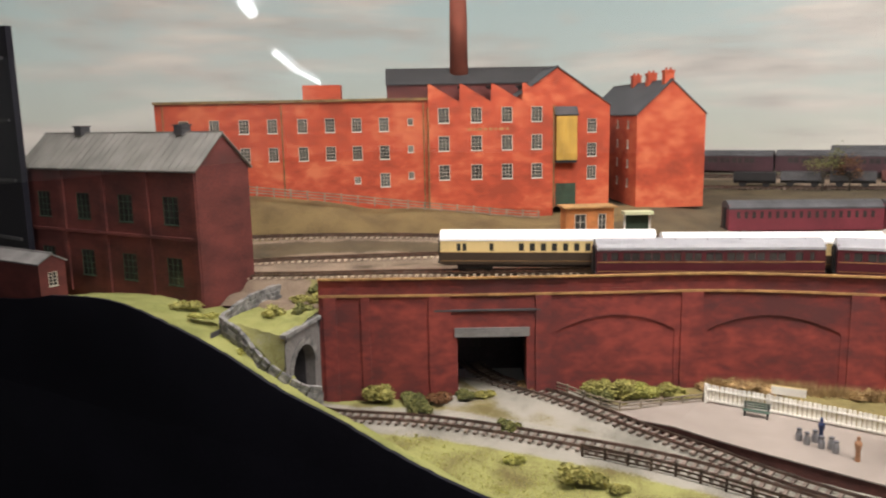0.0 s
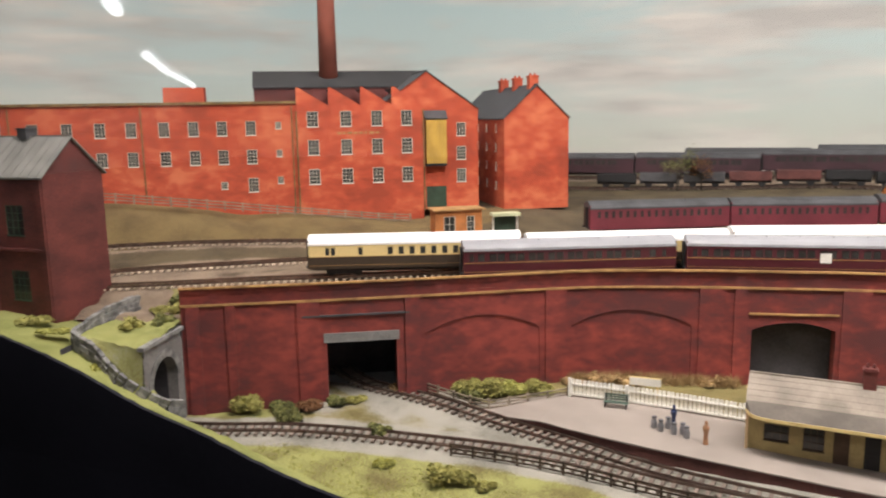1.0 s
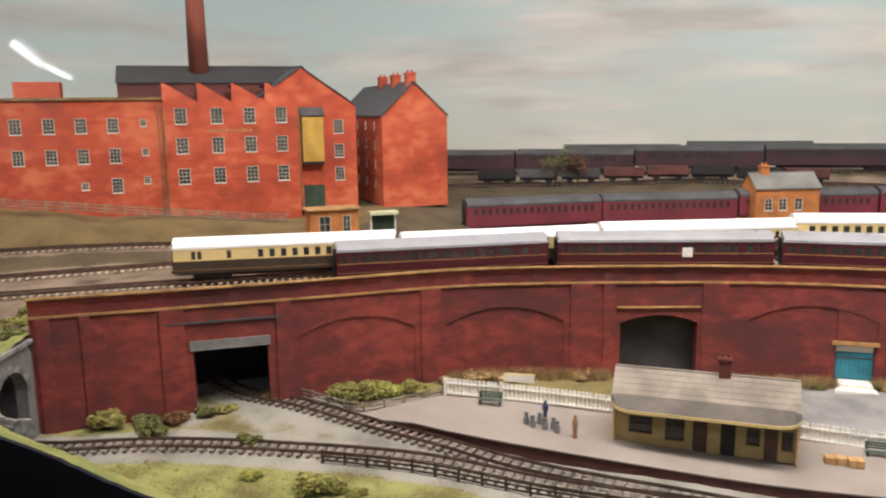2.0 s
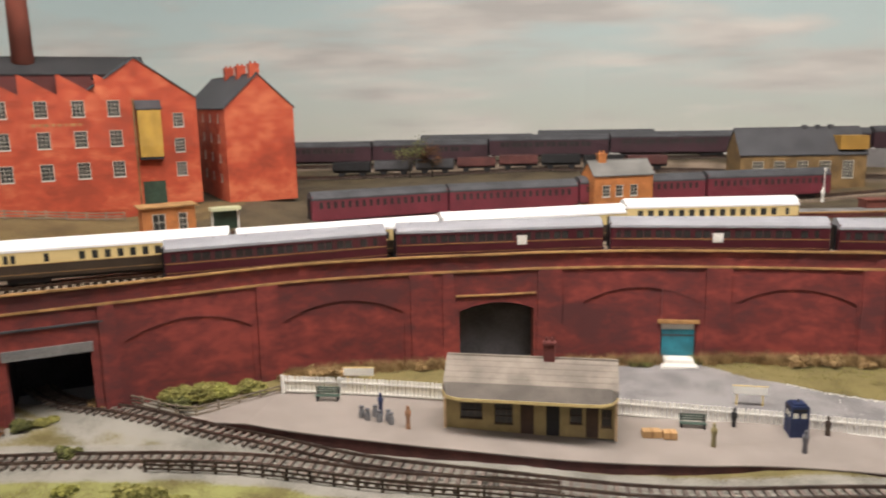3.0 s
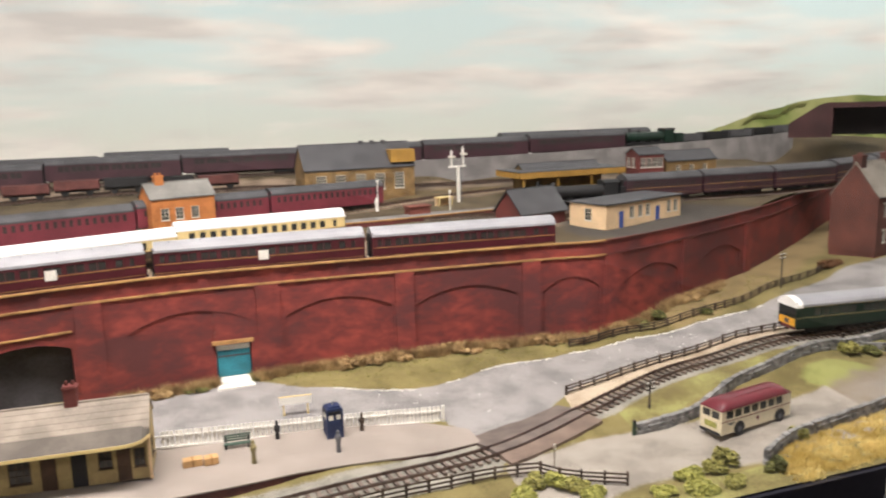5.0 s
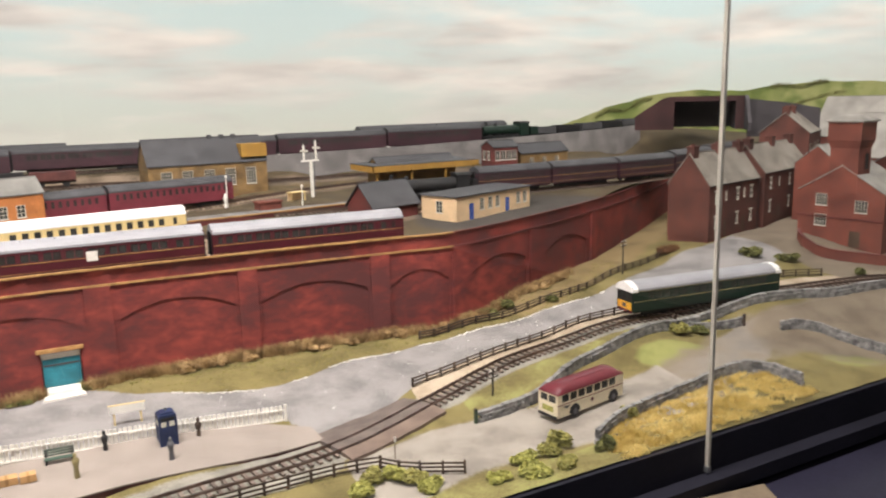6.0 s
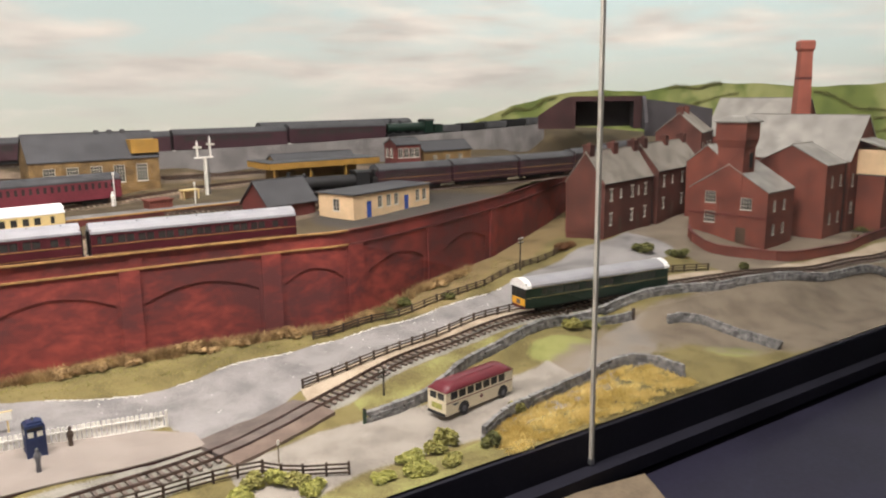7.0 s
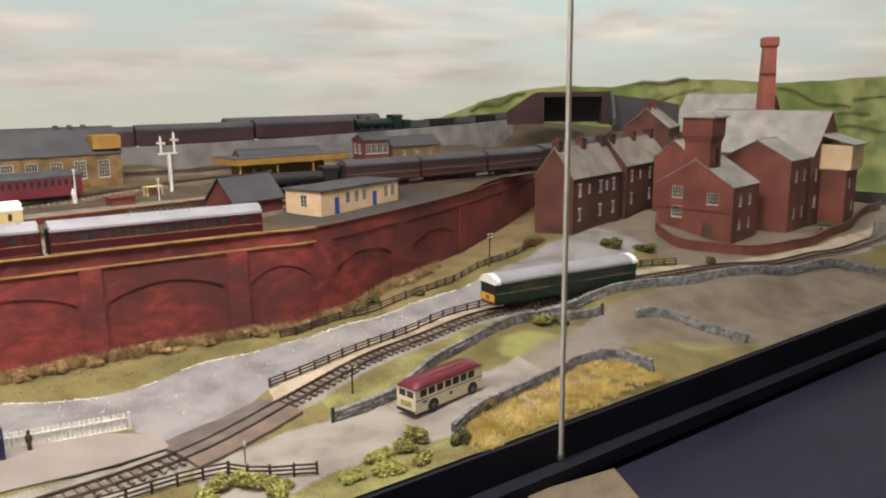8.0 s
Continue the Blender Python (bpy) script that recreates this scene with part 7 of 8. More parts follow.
stone_course("dry_stone_wall", Line([(1.135, 0.768), (1.160, 0.758), (1.188, 0.735), (1.205, 0.69), (1.212, 0.645)]), 0.013, LOW, "pale-topped dry-stone wall in the field", 0.006, 0.0095)
for x, y in ((1.105, 0.803), (1.008, 0.83), (0.652, 0.712)):
    ob = thing("gate_post", pose(x, y, LOW(x, y)), "short dark wooden gate post", "post", "gate posts")
    part("post", boxes((-0.0016, 0.0016, -0.0016, 0.0016, -0.001, 0.016)), "fence" if x > 0.7 else "green_door", ob)
    part("cap", prism(bmesh.new(), [(-0.0019, 0.016), (0.0019, 0.016), (0, 0.0175)], -0.0019, 0.0019), "fence", ob)


# ---- bus ----
def bus():
    m = pose(0.727, 0.670, LOW(0.775, 0.685) + 0.0006, 0, 0, 15) @ Matrix.Diagonal((0.97, 1.05, 1.10, 1))
    ob = thing("model_bus", m, "cream single-deck model bus with a maroon roof", "bus")
    L, W, z0, zb, z1, top = 0.108, 0.027, 0.004, 0.0185, 0.0275, 0.0345
    ws = [(0.007 + i * 0.0128, 0.0108) for i in range(7)]
    body = bmesh.new()
    holes = [(x, x + w, 0.0185 - z0, 0.0262 - z0) for x, w in ws]
    panel(body, pose(0, 0, z0), L, z1 - z0, holes, 0.0007)
    panel(body, pose(L, W, z0, 0, 0, 180), L, z1 - z0, [(L - x1, L - x0, a, b) for x0, x1, a, b in holes], 0.0007)
    panel(body, pose(0, W, z0, 0, 0, 270), W, z1 - z0, [(0.003, 0.0128, 0.0145, 0.0215), (0.0142, 0.024, 0.0145, 0.0215)], 0.0007)
    panel(body, pose(L, 0, z0, 0, 0, 90), W, z1 - z0, [(0.003, 0.024, 0.0145, 0.0215)], 0.0007)
    box(body, 0.001, L - 0.001, 0.001, W - 0.001, z0, z0 + 0.001)
    part("body", body, "bus_cream", ob)
    bm = bmesh.new()
    pts = [(-0.0004, z1 - 0.0006), (-0.0002, z1 + 0.002), (0.003, top - 0.0022), (0.008, top - 0.0005), (W / 2, top), (W - 0.008, top - 0.0005), (W - 0.003, top - 0.0022), (W + 0.0002, z1 + 0.002), (W + 0.0004, z1 - 0.0006)]
    rings = []
    for i in range(13):
        x = L * i / 12
        e = min(1.0, min(i, 12 - i) / 1.5)
        k = math.sqrt(max(0.0, e * (2 - e))) if e < 1 else 1
        rings.append([bm.verts.new((x if 0 < i < 12 else x + (0.0004 if i else -0.0004), y, z1 - 0.0006 + (z - z1 + 0.0006) * max(0.25, k))) for y, z in pts])
    for a, b in zip(rings, rings[1:]):
        for i in range(len(pts) - 1):
            bm.faces.new((a[i], a[i + 1], b[i + 1], b[i]))
    bm.faces.new(rings[0])
    bm.faces.new(rings[-1][::-1])
    roof = part("roof", bm, "bus_red", ob, "maroon roof", smooth=True)
    part("roof_rib", boxes((0.03, 0.085, 0.008, 0.0088, top - 0.0012, top), (0.03, 0.085, W - 0.0088, W - 0.008, top - 0.0012, top)), "bus_red", roof)
    for x, w in ws:
        for y in (0.0004, W - 0.0010):
            part("window", boxes((x, x + w, y, y + 0.0006, 0.0185, 0.0262)), "window_dark", ob)
    for y in (0.003, 0.0142):
        part("rear_window", boxes((0.0004, 0.0010, y, y + 0.0098, 0.0185, 0.0255)), "window_dark", ob)
    part("windscreen", boxes((L - 0.0010, L - 0.0004, 0.003, 0.024, 0.0185, 0.0255)), "window_dark", ob)
    part("waist_band", boxes((0.0, L, -0.0003, 0.0, 0.0162, 0.0170), (0.0, L, W, W + 0.0003, 0.0162, 0.0170)), "bus_red", ob)
    part("flash", prism(bmesh.new(), [(0.008, 0.0145), (0.020, 0.0145), (0.014, 0.0118)], -0.0004, -0.0001), "skin_a", ob, "dark painted flash")
    part("emblem", prism(bmesh.new(), [(0.052, 0.0118), (0.055, 0.0142), (0.058, 0.0118), (0.055, 0.0094)], -0.0004, -0.0001), "bus_red", ob)
    part("advert_panel", boxes((-0.0004, 0.0, 0.006, 0.021, 0.009, 0.0145)), "leaf_lime", ob, "faded painted advert panel")
    part("bumper", boxes((-0.0016, 0.0, 0.001, W - 0.001, 0.0035, 0.0058)), "black", ob)
    for x in (0.027, 0.091):
        for y, o in ((-0.0008, -1), (W - 0.0037, 1)):
            wheel = part("wheel", rod(bmesh.new(), (x, y, 0.0062), (x, y + 0.0045, 0.0062), 0.0062, n=18), "tyre", ob)
            part("hub", rod(bmesh.new(), (x, y - 0.0003, 0.0062), (x, y + 0.0048, 0.0062), 0.0030, n=12), "skin_a", wheel)
            ring = [(x + 0.0086 * math.cos(math.pi * k / 12), 0.0052 + 0.0086 * math.sin(math.pi * k / 12)) for k in range(13)]
            part("wheel_arch", prism(bmesh.new(), ring, -0.0003 if o < 0 else W, 0.0 if o < 0 else W + 0.0003), "tyre", ob, "dark curved wheel arch")


bus()


# ---- green railcar ----
def railcar():
    L = 0.258
    wins = [(-0.098 + i * 0.0135, 0.0100) for i in range(5)] + [(-0.022 + i * 0.0135, 0.0100) for i in range(4)] + [(0.045 + i * 0.0135, 0.0100) for i in range(5)]
    ob = coach("railcar", L, "dmu_green", "roof_grey", "green diesel railcar with a yellow front panel", wins, lined=False, gangway=False, vents=0)
    for y in (-0.0182, 0.0182):
        part("waist_line", boxes((-L / 2, L / 2, y - 0.0001, y + 0.0001, 0.0238, 0.0241), (-L / 2, L / 2, y - 0.0001, y + 0.0001, 0.0373, 0.0376)), "cream", ob, "thin cream lining")
    for e in (-1, 1):
        x = e * L / 2
        a, b = (x - 0.0012, x - 0.0004) if e < 0 else (x + 0.0004, x + 0.0012)
        part("warning_panel", boxes((a, b, -0.0155, 0.0155, 0.0125, 0.0225)), "yellow", ob, "yellow warning panel")
        for y in (-0.0115, 0, 0.0115):
            part("cab_window", boxes((a, b, y - 0.0052, y + 0.0052, 0.0240, 0.0372)), "black", ob)
        for y in (-0.0059, 0.0059):
            part("cab_pillar", boxes((min(a, a - e * 0.0), b, y - 0.0009, y + 0.0009, 0.0228, 0.038)), "dmu_green", ob)
        part("code_box", boxes((a - 0.0003, b + 0.0003, -0.0042, 0.0042, 0.0145, 0.0205)), "tarmac_black", ob)
        bm = bmesh.new()
        hw, z1 = 0.0188, 0.0385
        pts = [(-hw, z1 - 0.001), (-hw, z1 + 0.003), (-hw * 0.82, z1 + 0.0070), (-hw * 0.5, z1 + 0.0100), (0, z1 + 0.0119), (hw * 0.5, z1 + 0.0100), (hw * 0.82, z1 + 0.0070), (hw, z1 + 0.003), (hw, z1 - 0.001)]
        prism(bm, pts, x - e * 0.008, x + e * 0.0018, "x")
        part("roof_dome", bm, "roof_white", ob, "white painted roof end")
        part("buffer_beam", boxes((min(x, x + e * 0.0015), max(x, x + e * 0.0015), -0.016, 0.016, 0.0085, 0.0125)), "bus_red", ob)
    s = LOW_MAIN.near(0.953, 0.862)[1] + L / 2
    ob.matrix_basis = stand(ob, LOW_MAIN, s, BED_MAIN, L)


railcar()


# ---- poles, signal, lamps ----
def telegraph(x, y, h, zf, label):
    ob = thing("telegraph_pole", pose(x, y, zf(x, y) - 0.001), label, "telegraph pole", "telegraph poles")
    part("pole", rod(bmesh.new(), (0, 0, 0), (0, 0, h), 0.0013, 0.0009, 10), "pole", ob)
    for k in range(2):
        z = h - 0.004 - k * 0.006
        arm = part("cross_arm", boxes((-0.007, 0.007, -0.0005, 0.0005, z - 0.0007, z + 0.0007)), "pole", ob, "", pose(0, -0.0012, 0, 0, 0, 20))
        for u in (-0.006, -0.003, 0.003, 0.006):
            part("insulator", turned(bmesh.new(), [(0.0006, z + 0.0007), (0.0006, z + 0.0022), (0.0003, z + 0.0026)], 6, (u, 0, 0)), "white", arm)


telegraph(0.698, 0.764, 0.034, LOW, "thin dark telegraph pole beside the track")
telegraph(1.066, 1.030, 0.058, LOW, "telegraph pole with white insulators by the lane")
ob = thing("warning_post", pose(0.547, 0.672, LOW(0.547, 0.672)), "thin pale post before the crossing", "post")
part("post", rod(bmesh.new(), (0, 0, -0.001), (0, 0, 0.022), 0.0006, n=6), "wood_block", ob)
part("plate", boxes((-0.001, 0.001, -0.0008, -0.0004, 0.018, 0.023)), "white", ob)


def semaphore():
    x, y = 0.645, 1.372
    ob = thing("semaphore_signal", pose(x, y, HIGH(x, y), 0, 0, 20), "white bracket semaphore signal with two short posts", "signal")
    part("post", boxes((-0.0022, 0.0022, -0.0022, 0.0022, 0, 0.066)), "white", ob)
    part("bracket", boxes((-0.020, 0.016, -0.0016, 0.0016, 0.064, 0.067)), "white", ob)
    for u, h in ((-0.014, 0.092), (0.011, 0.098)):
        doll = part("doll_post", boxes((u - 0.0014, u + 0.0014, -0.0014, 0.0014, 0.067, h)), "white", ob)
        part("finial", turned(bmesh.new(), [(0.0012, h), (0.0003, h + 0.004)], 6, (u, 0, 0)), "white", doll)
        part("arm", boxes((u - 0.014, u + 0.002, -0.0024, -0.0016, h - 0.012, h - 0.008)), "frame_white", doll, "white-backed signal arm", pose(0, 0, 0, 0, 4, 0))
    part("ladder", boxes((0.006, 0.0067, 0.003, 0.0037, 0, 0.064), (0.0095, 0.0102, 0.003, 0.0037, 0, 0.064), *[(0.006, 0.0102, 0.003, 0.0036, 0.004 + i * 0.004, 0.0046 + i * 0.004) for i in range(15)]), "steel", ob)
    for xx, yy, h in ((0.495, 1.36, 0.05), (0.61, 1.30, 0.03)):
        lamp = thing("platform_lamp", pose(xx, yy, HIGH(xx, yy)), "slender white platform lamp post", "lamp post", "platform lamps")
        part("post", rod(bmesh.new(), (0, 0, 0), (0, 0, h), 0.0011, 0.0008, 8), "white", lamp)
        part("lantern", turned(bmesh.new(), [(0.0012, h), (0.0024, h + 0.003), (0.0015, h + 0.005)], 8), "white", lamp)


semaphore()


# ---- upper platforms, huts and clutter ----
def upper_platform():
    for pts, w, lab in (([(0.36, 1.235), (0.5, 1.262), (0.65, 1.30), (0.80, 1.335), (0.95, 1.345)], 0.030, "asphalt island platform with a red brick face"), ([(0.40, 1.39), (0.52, 1.405), (0.64, 1.425), (0.75, 1.43)], 0.022, "asphalt platform before the stone station")):
        line = Line(pts)
        ob = thing("platform", pose(0, 0, 0), lab, "platform", kind="structure")
        top, face, edge = bmesh.new(), bmesh.new(), bmesh.new()
        r1, r2, r3 = [], [], []
        for i in range(31):
            s = line.length * i / 30
            a, b = line.off(s, -w / 2 * 1.6), line.off(s, w / 2)
            z = 0.1665
            r1.append([top.verts.new(c) for c in ((a.x, a.y, z), (b.x, b.y, z))])
            r2.append([face.verts.new(c) for c in ((a.x, a.y, 0.14), (a.x, a.y, z - 0.0015))])
            o = line.off(s, -w / 2 * 1.6 - 0.001)
            q = line.off(s, -w / 2 * 1.6 + 0.004)
            r3.append([edge.verts.new(c) for c in ((o.x, o.y, z - 0.0015), (o.x, o.y, z + 0.0004), (q.x, q.y, z + 0.0004))])
        for rows, bm in ((r1, top), (r2, face)):
            for a, b in zip(rows, rows[1:]):
                bm.faces.new((a[0], b[0], b[1], a[1]))
        for a, b in zip(r3, r3[1:]):
            edge.faces.new((a[0], b[0], b[1], a[1]))
            edge.faces.new((a[1], b[1], b[2], a[2]))
        part("platform_top", top, "concrete", ob)
        part("platform_face", face, "house_red", ob)
        part("platform_edge", edge, "ochre", ob)
    for x, y, rz in ((0.45, 1.40, 15), (0.535, 1.275, 15)):
        building("brick_bunker", pose(x, y, 0.166, 0, 0, rz), 0.038, 0.022, 0.012, 0, "flat", "brew_red", "brew_red", "low red brick bunker on the platform", "bunker")
    ob = thing("platform_shelter", pose(0.61, 1.345, 0.1665, 0, 0, 18), "small cream open platform shelter", "shelter")
    part("roof", boxes((-0.015, 0.015, -0.008, 0.008, 0.017, 0.0195)), "cream", ob)
    part("back_panel", boxes((-0.014, 0.014, 0.006, 0.007, 0, 0.017)), "cream_wall", ob)
    for u in (-0.013, 0.013):
        part("post", boxes((u - 0.0008, u + 0.0008, -0.007, -0.0054, 0, 0.017)), "cream", ob)
    ob = thing("platform_canopy", pose(-0.372, 1.010, HIGH(-0.37, 1.0), 0, 0, 38), "small pale green boarded shelter by the line", "shelter")
    part("roof", boxes((-0.021, 0.021, -0.010, 0.010, 0.034, 0.0385)), "pale_green", ob, "pale green roof board")
    for u in (-0.018, 0.018):
        part("post", boxes((u - 0.0012, u + 0.0012, -0.001, 0.001, 0, 0.034)), "white", ob)
    part("back_panel", boxes((-0.018, 0.018, 0.003, 0.004, 0, 0.034)), "green_door", ob)
    figure(0.49, 1.345, 0.1665, "white", "white painted model figure on the upper platform")
    figure(0.505, 1.425, 0.1665, "skin_a", "grey painted model figure on the upper platform")


upper_platform()


def wagon(material, load, label):
    ob = thing("goods_wagon", pose(0, 0, 0), label, "goods wagon", "goods wagons")
    L = 0.072
    bm = boxes((-L / 2, L / 2, -0.015, -0.0138, 0.012, 0.027), (-L / 2, L / 2, 0.0138, 0.015, 0.012, 0.027), (-L / 2, -L / 2 + 0.0012, -0.0138, 0.0138, 0.012, 0.027), (L / 2 - 0.0012, L / 2, -0.0138, 0.0138, 0.012, 0.027), (-L / 2, L / 2, -0.0138, 0.0138, 0.0105, 0.0125))
    part("body", bm, material, ob)
    part("load", prism(bmesh.new(), [(-0.0135, 0.020), (0.0135, 0.020), (0.006, 0.026), (-0.006, 0.026)], -L / 2 + 0.002, L / 2 - 0.002, "x"), load, ob)
    part("underframe", boxes((-L / 2, L / 2, -0.011, 0.011, 0.007, 0.0104)), "black", ob)
    for x in (-0.02, 0.02):
        for y in (-0.0095, 0.0095):
            part("wheel", rod(bmesh.new(), (x, y - 0.001, 0.0062), (x, y + 0.001, 0.0062), 0.0062, n=12), "black", ob)
    return ob


def goods():
    kinds = [wagon("wagon_grey", "black", "grey open goods wagon with coal load"), wagon("wagon_red", "dark_hole", "red-brown open goods wagon on the siding"), wagon("black", "black", "black open mineral wagon with coal")]
    order = [2, 0, 0, 1, 1, 2, 2, 1]
    j = TW.near(-0.33, 1.44)[1]
    used = set()
    for i, k in enumerate(order):
        m = stand(None, TW, j + i * 0.080, BED["TW"], 0.07)
        if k in used:
            copy_thing(kinds[k], m)
        else:
            kinds[k].matrix_basis = m
            used.add(k)
    j = TB.near(1.30, 1.70)[1]
    for i in range(7):
        copy_thing(kinds[2] if i % 2 else kinds[0], stand(None, TB, j + i * 0.080, BED["TB"], 0.07))


goods()


def locomotive(line, s, zf, length, body_mat, label):
    """A plain dark engine: boiler or hood on frames, cab, chimney, dome and wheels."""
    ob = thing("steam_engine", stand(None, line, s, zf, length), label, "locomotive")
    h = length / 2
    part("frame", boxes((-h, h, -0.014, 0.014, 0.010, 0.014)), "black", ob)
    part("boiler", rod(bmesh.new(), (-h + 0.006, 0, 0.027), (h * 0.35, 0, 0.027), 0.0115, n=20), body_mat, ob)
    part("cab", boxes((h * 0.35, h * 0.35 + 0.024, -0.0155, 0.0155, 0.014, 0.042)), body_mat, ob)
    part("cab_roof", prism(bmesh.new(), [(-0.017, 0.042), (0.017, 0.042), (0.010, 0.0455), (-0.010, 0.0455)], h * 0.35 - 0.002, h * 0.35 + 0.028, "x"), "black", ob)
    part("tender", boxes((h * 0.35 + 0.030, h, -0.015, 0.015, 0.014, 0.033)), body_mat, ob)
    part("chimney", turned(bmesh.new(), [(0.0035, 0.036), (0.003, 0.046), (0.004, 0.048)], 12, (-h + 0.018, 0, 0)), "black", ob)
    part("dome", turned(bmesh.new(), [(0.0045, 0.036), (0.004, 0.042), (0.0015, 0.045)], 12, (-h + 0.045, 0, 0)), "black", ob)
    for i in range(5):
        for y in (-0.0095, 0.0095):
            part("wheel", rod(bmesh.new(), (-h + 0.022 + i * 0.026, y - 0.001, 0.0095), (-h + 0.022 + i * 0.026, y + 0.001, 0.0095), 0.0095, n=16), "black", ob)


locomotive(T4, T4.near(0.84, 1.265)[1], BED["T4"], 0.20, "black", "black steam engine and tender at the platform")
locomotive(TB, TB.near(1.20, 1.69)[1], BED["TB"], 0.16, "dmu_green", "dark green engine on the back line")


# second rake on the back line, farther off
TC = Line([TB.off(s, 0.065).xy for s in np.linspace(0.1, TB.length - 0.1, 12)])
for q in (0.80, 1.05):
    copy_thing(far, stand(None, TC, q, lambda x, y: back_bed(x, y) + 0.004, 0.236))
green = coach("railway_coach", 0.190, "dmu_green", "slate", "dark green coach standing beyond the maroon rake", SUB[1:17], lined=False, vents=0, group="back line coaches")
run(green, TC, [TC.near(0.93, 1.75)[1], TC.near(1.125, 1.76)[1]], lambda x, y: 0.2245, 0.190)


# ---- town end: yard wall, extra house, clutter ----
def low_wall(pts, h, label):
    line = Line(pts)
    ob = thing("yard_wall", pose(0, 0, 0), label, "wall")
    for name, d0, d1, za, zb, mt in (("brickwork", -0.002, 0.002, -0.01, h, "brew_red"), ("coping", -0.0028, 0.0028, h, h + 0.0016, "house_red")):
        bm = bmesh.new()
        rows = []
        for i in range(41):
            s = line.length * i / 40
            a, b = line.off(s, d0), line.off(s, d1)
            z = LOW(a.x, a.y)
            rows.append([bm.verts.new(c) for c in ((a.x, a.y, z + za), (a.x, a.y, z + zb), (b.x, b.y, z + zb), (b.x, b.y, z + za))])
        for a, b in zip(rows, rows[1:]):
            for i in range(4):
                bm.faces.new((a[i], b[i], b[(i + 1) % 4], a[(i + 1) % 4]))
        bm.faces.new(rows[0])
        bm.faces.new(rows[-1][::-1])
        part(name, bm, mt, ob)


low_wall([(1.455, 1.04), (1.425, 1.0), (1.452, 0.940), (1.488, 0.880), (1.54, 0.863), (1.60, 0.857), (1.72, 0.868), (1.844, 0.903), (1.95, 0.945), (2.23, 1.06)], 0.016, "low red brick wall round the brewery yard")
for x, y in ((1.77, 0.915), (1.535, 0.905), (1.56, 0.898)):
    ob = thing("crate", pose(x, y, LOW(x, y), 0, 0, 20), "small open wooden crate in the brewery yard", "crate", "crates")
    part("carton", boxes((-0.007, 0.007, -0.005, 0.005, 0, 0.008)), "wood_block", ob)
    part("slat", boxes((-0.0074, 0.0074, -0.0056, -0.005, 0.001, 0.003), (-0.0074, 0.0074, -0.0056, -0.005, 0.005, 0.007)), "brown_door", ob)

# ---- glass joint and a block on the shelf ----
ob = thing("glass_joint", pose(0.841, FX(0.841) - 0.007, -0.034, 0, 0, 6), "slim grey strip joining two glass panes", "glass strip")
part("strip", boxes((-0.0016, 0.0016, -0.002, 0.002, 0.006, 1.2)), "steel_joint", ob)
part("foot_clip", boxes((-0.0022, 0.0022, -0.0026, 0.0026, 0, 0.006)), "steel", ob, "small metal clip at the foot")
for x0, x1 in ((-1.05, 0.8385), (0.8435, 2.6)):
    ob = thing("window_1" if x0 < 0 else "window_2", pose(0, 0, 0), "clear glass closing the front of the layout", "window", kind="structure")
    bm = bmesh.new()
    vs = [bm.verts.new((x, FX(x) - 0.007 + d, z)) for d in (0, 0.003) for x, z in ((x0, 0.001), (x1, 0.001), (x1, 1.2), (x0, 1.2))]
    for f in ((0, 1, 2, 3), (7, 6, 5, 4), (0, 4, 5, 1), (1, 5, 6, 2), (2, 6, 7, 3), (3, 7, 4, 0)):
        bm.faces.new([vs[i] for i in f])
    sheet_ob = part("pane", bm, "glass_face", ob)
    sheet_ob.data.materials.append(M["glass_edge"])
    for p in sheet_ob.data.polygons:
        p.material_index = 0 if p.normal.y < -0.9 else 1
    sheet_ob.visible_shadow = False
# the row of strip lights down the room, mirrored in the glass
for a, b in (((-5.35, -5.45), (-5.75, -6.05)), ((-9.0, -10.7), (-12.0, -15.4)), ((-12.4, -16.2), (-15.5, -21.5))):
    way = Vector((b[0] - a[0], b[1] - a[1], 0))
    m = pose(a[0], a[1], 1.5, 0, 0, math.degrees(math.atan2(way.y, way.x)))
    ob = thing("ceiling_light", m, "white fluorescent strip light hung below the ceiling", "ceiling light", "strip lights")
    part("tube", rod(bmesh.new(), (0, 0, 0), (way.length, 0, 0), 0.07, n=10), "tube_glow", ob, "glowing white tube")
    part("housing", boxes((-0.05, way.length + 0.05, -0.16, 0.16, 0.08, 0.16)), "room_paint", ob)
    for u in (0.1, way.length - 0.1):
        part("hanger", rod(bmesh.new(), (u, 0, 0.16), (u, 0, 0.25), 0.01, n=6), "black", ob)
ob = thing("wood_block", pose(0.8365, 0.5235, -0.058, 0, 0, -4), "bare wooden block lying on the dark shelf", "block")
part("block", prism(bmesh.new(), [(-0.055, -0.03), (0.038, -0.028), (0.055, 0.03), (-0.055, 0.028)], 0, 0.010, "z"), "wood_block", ob)


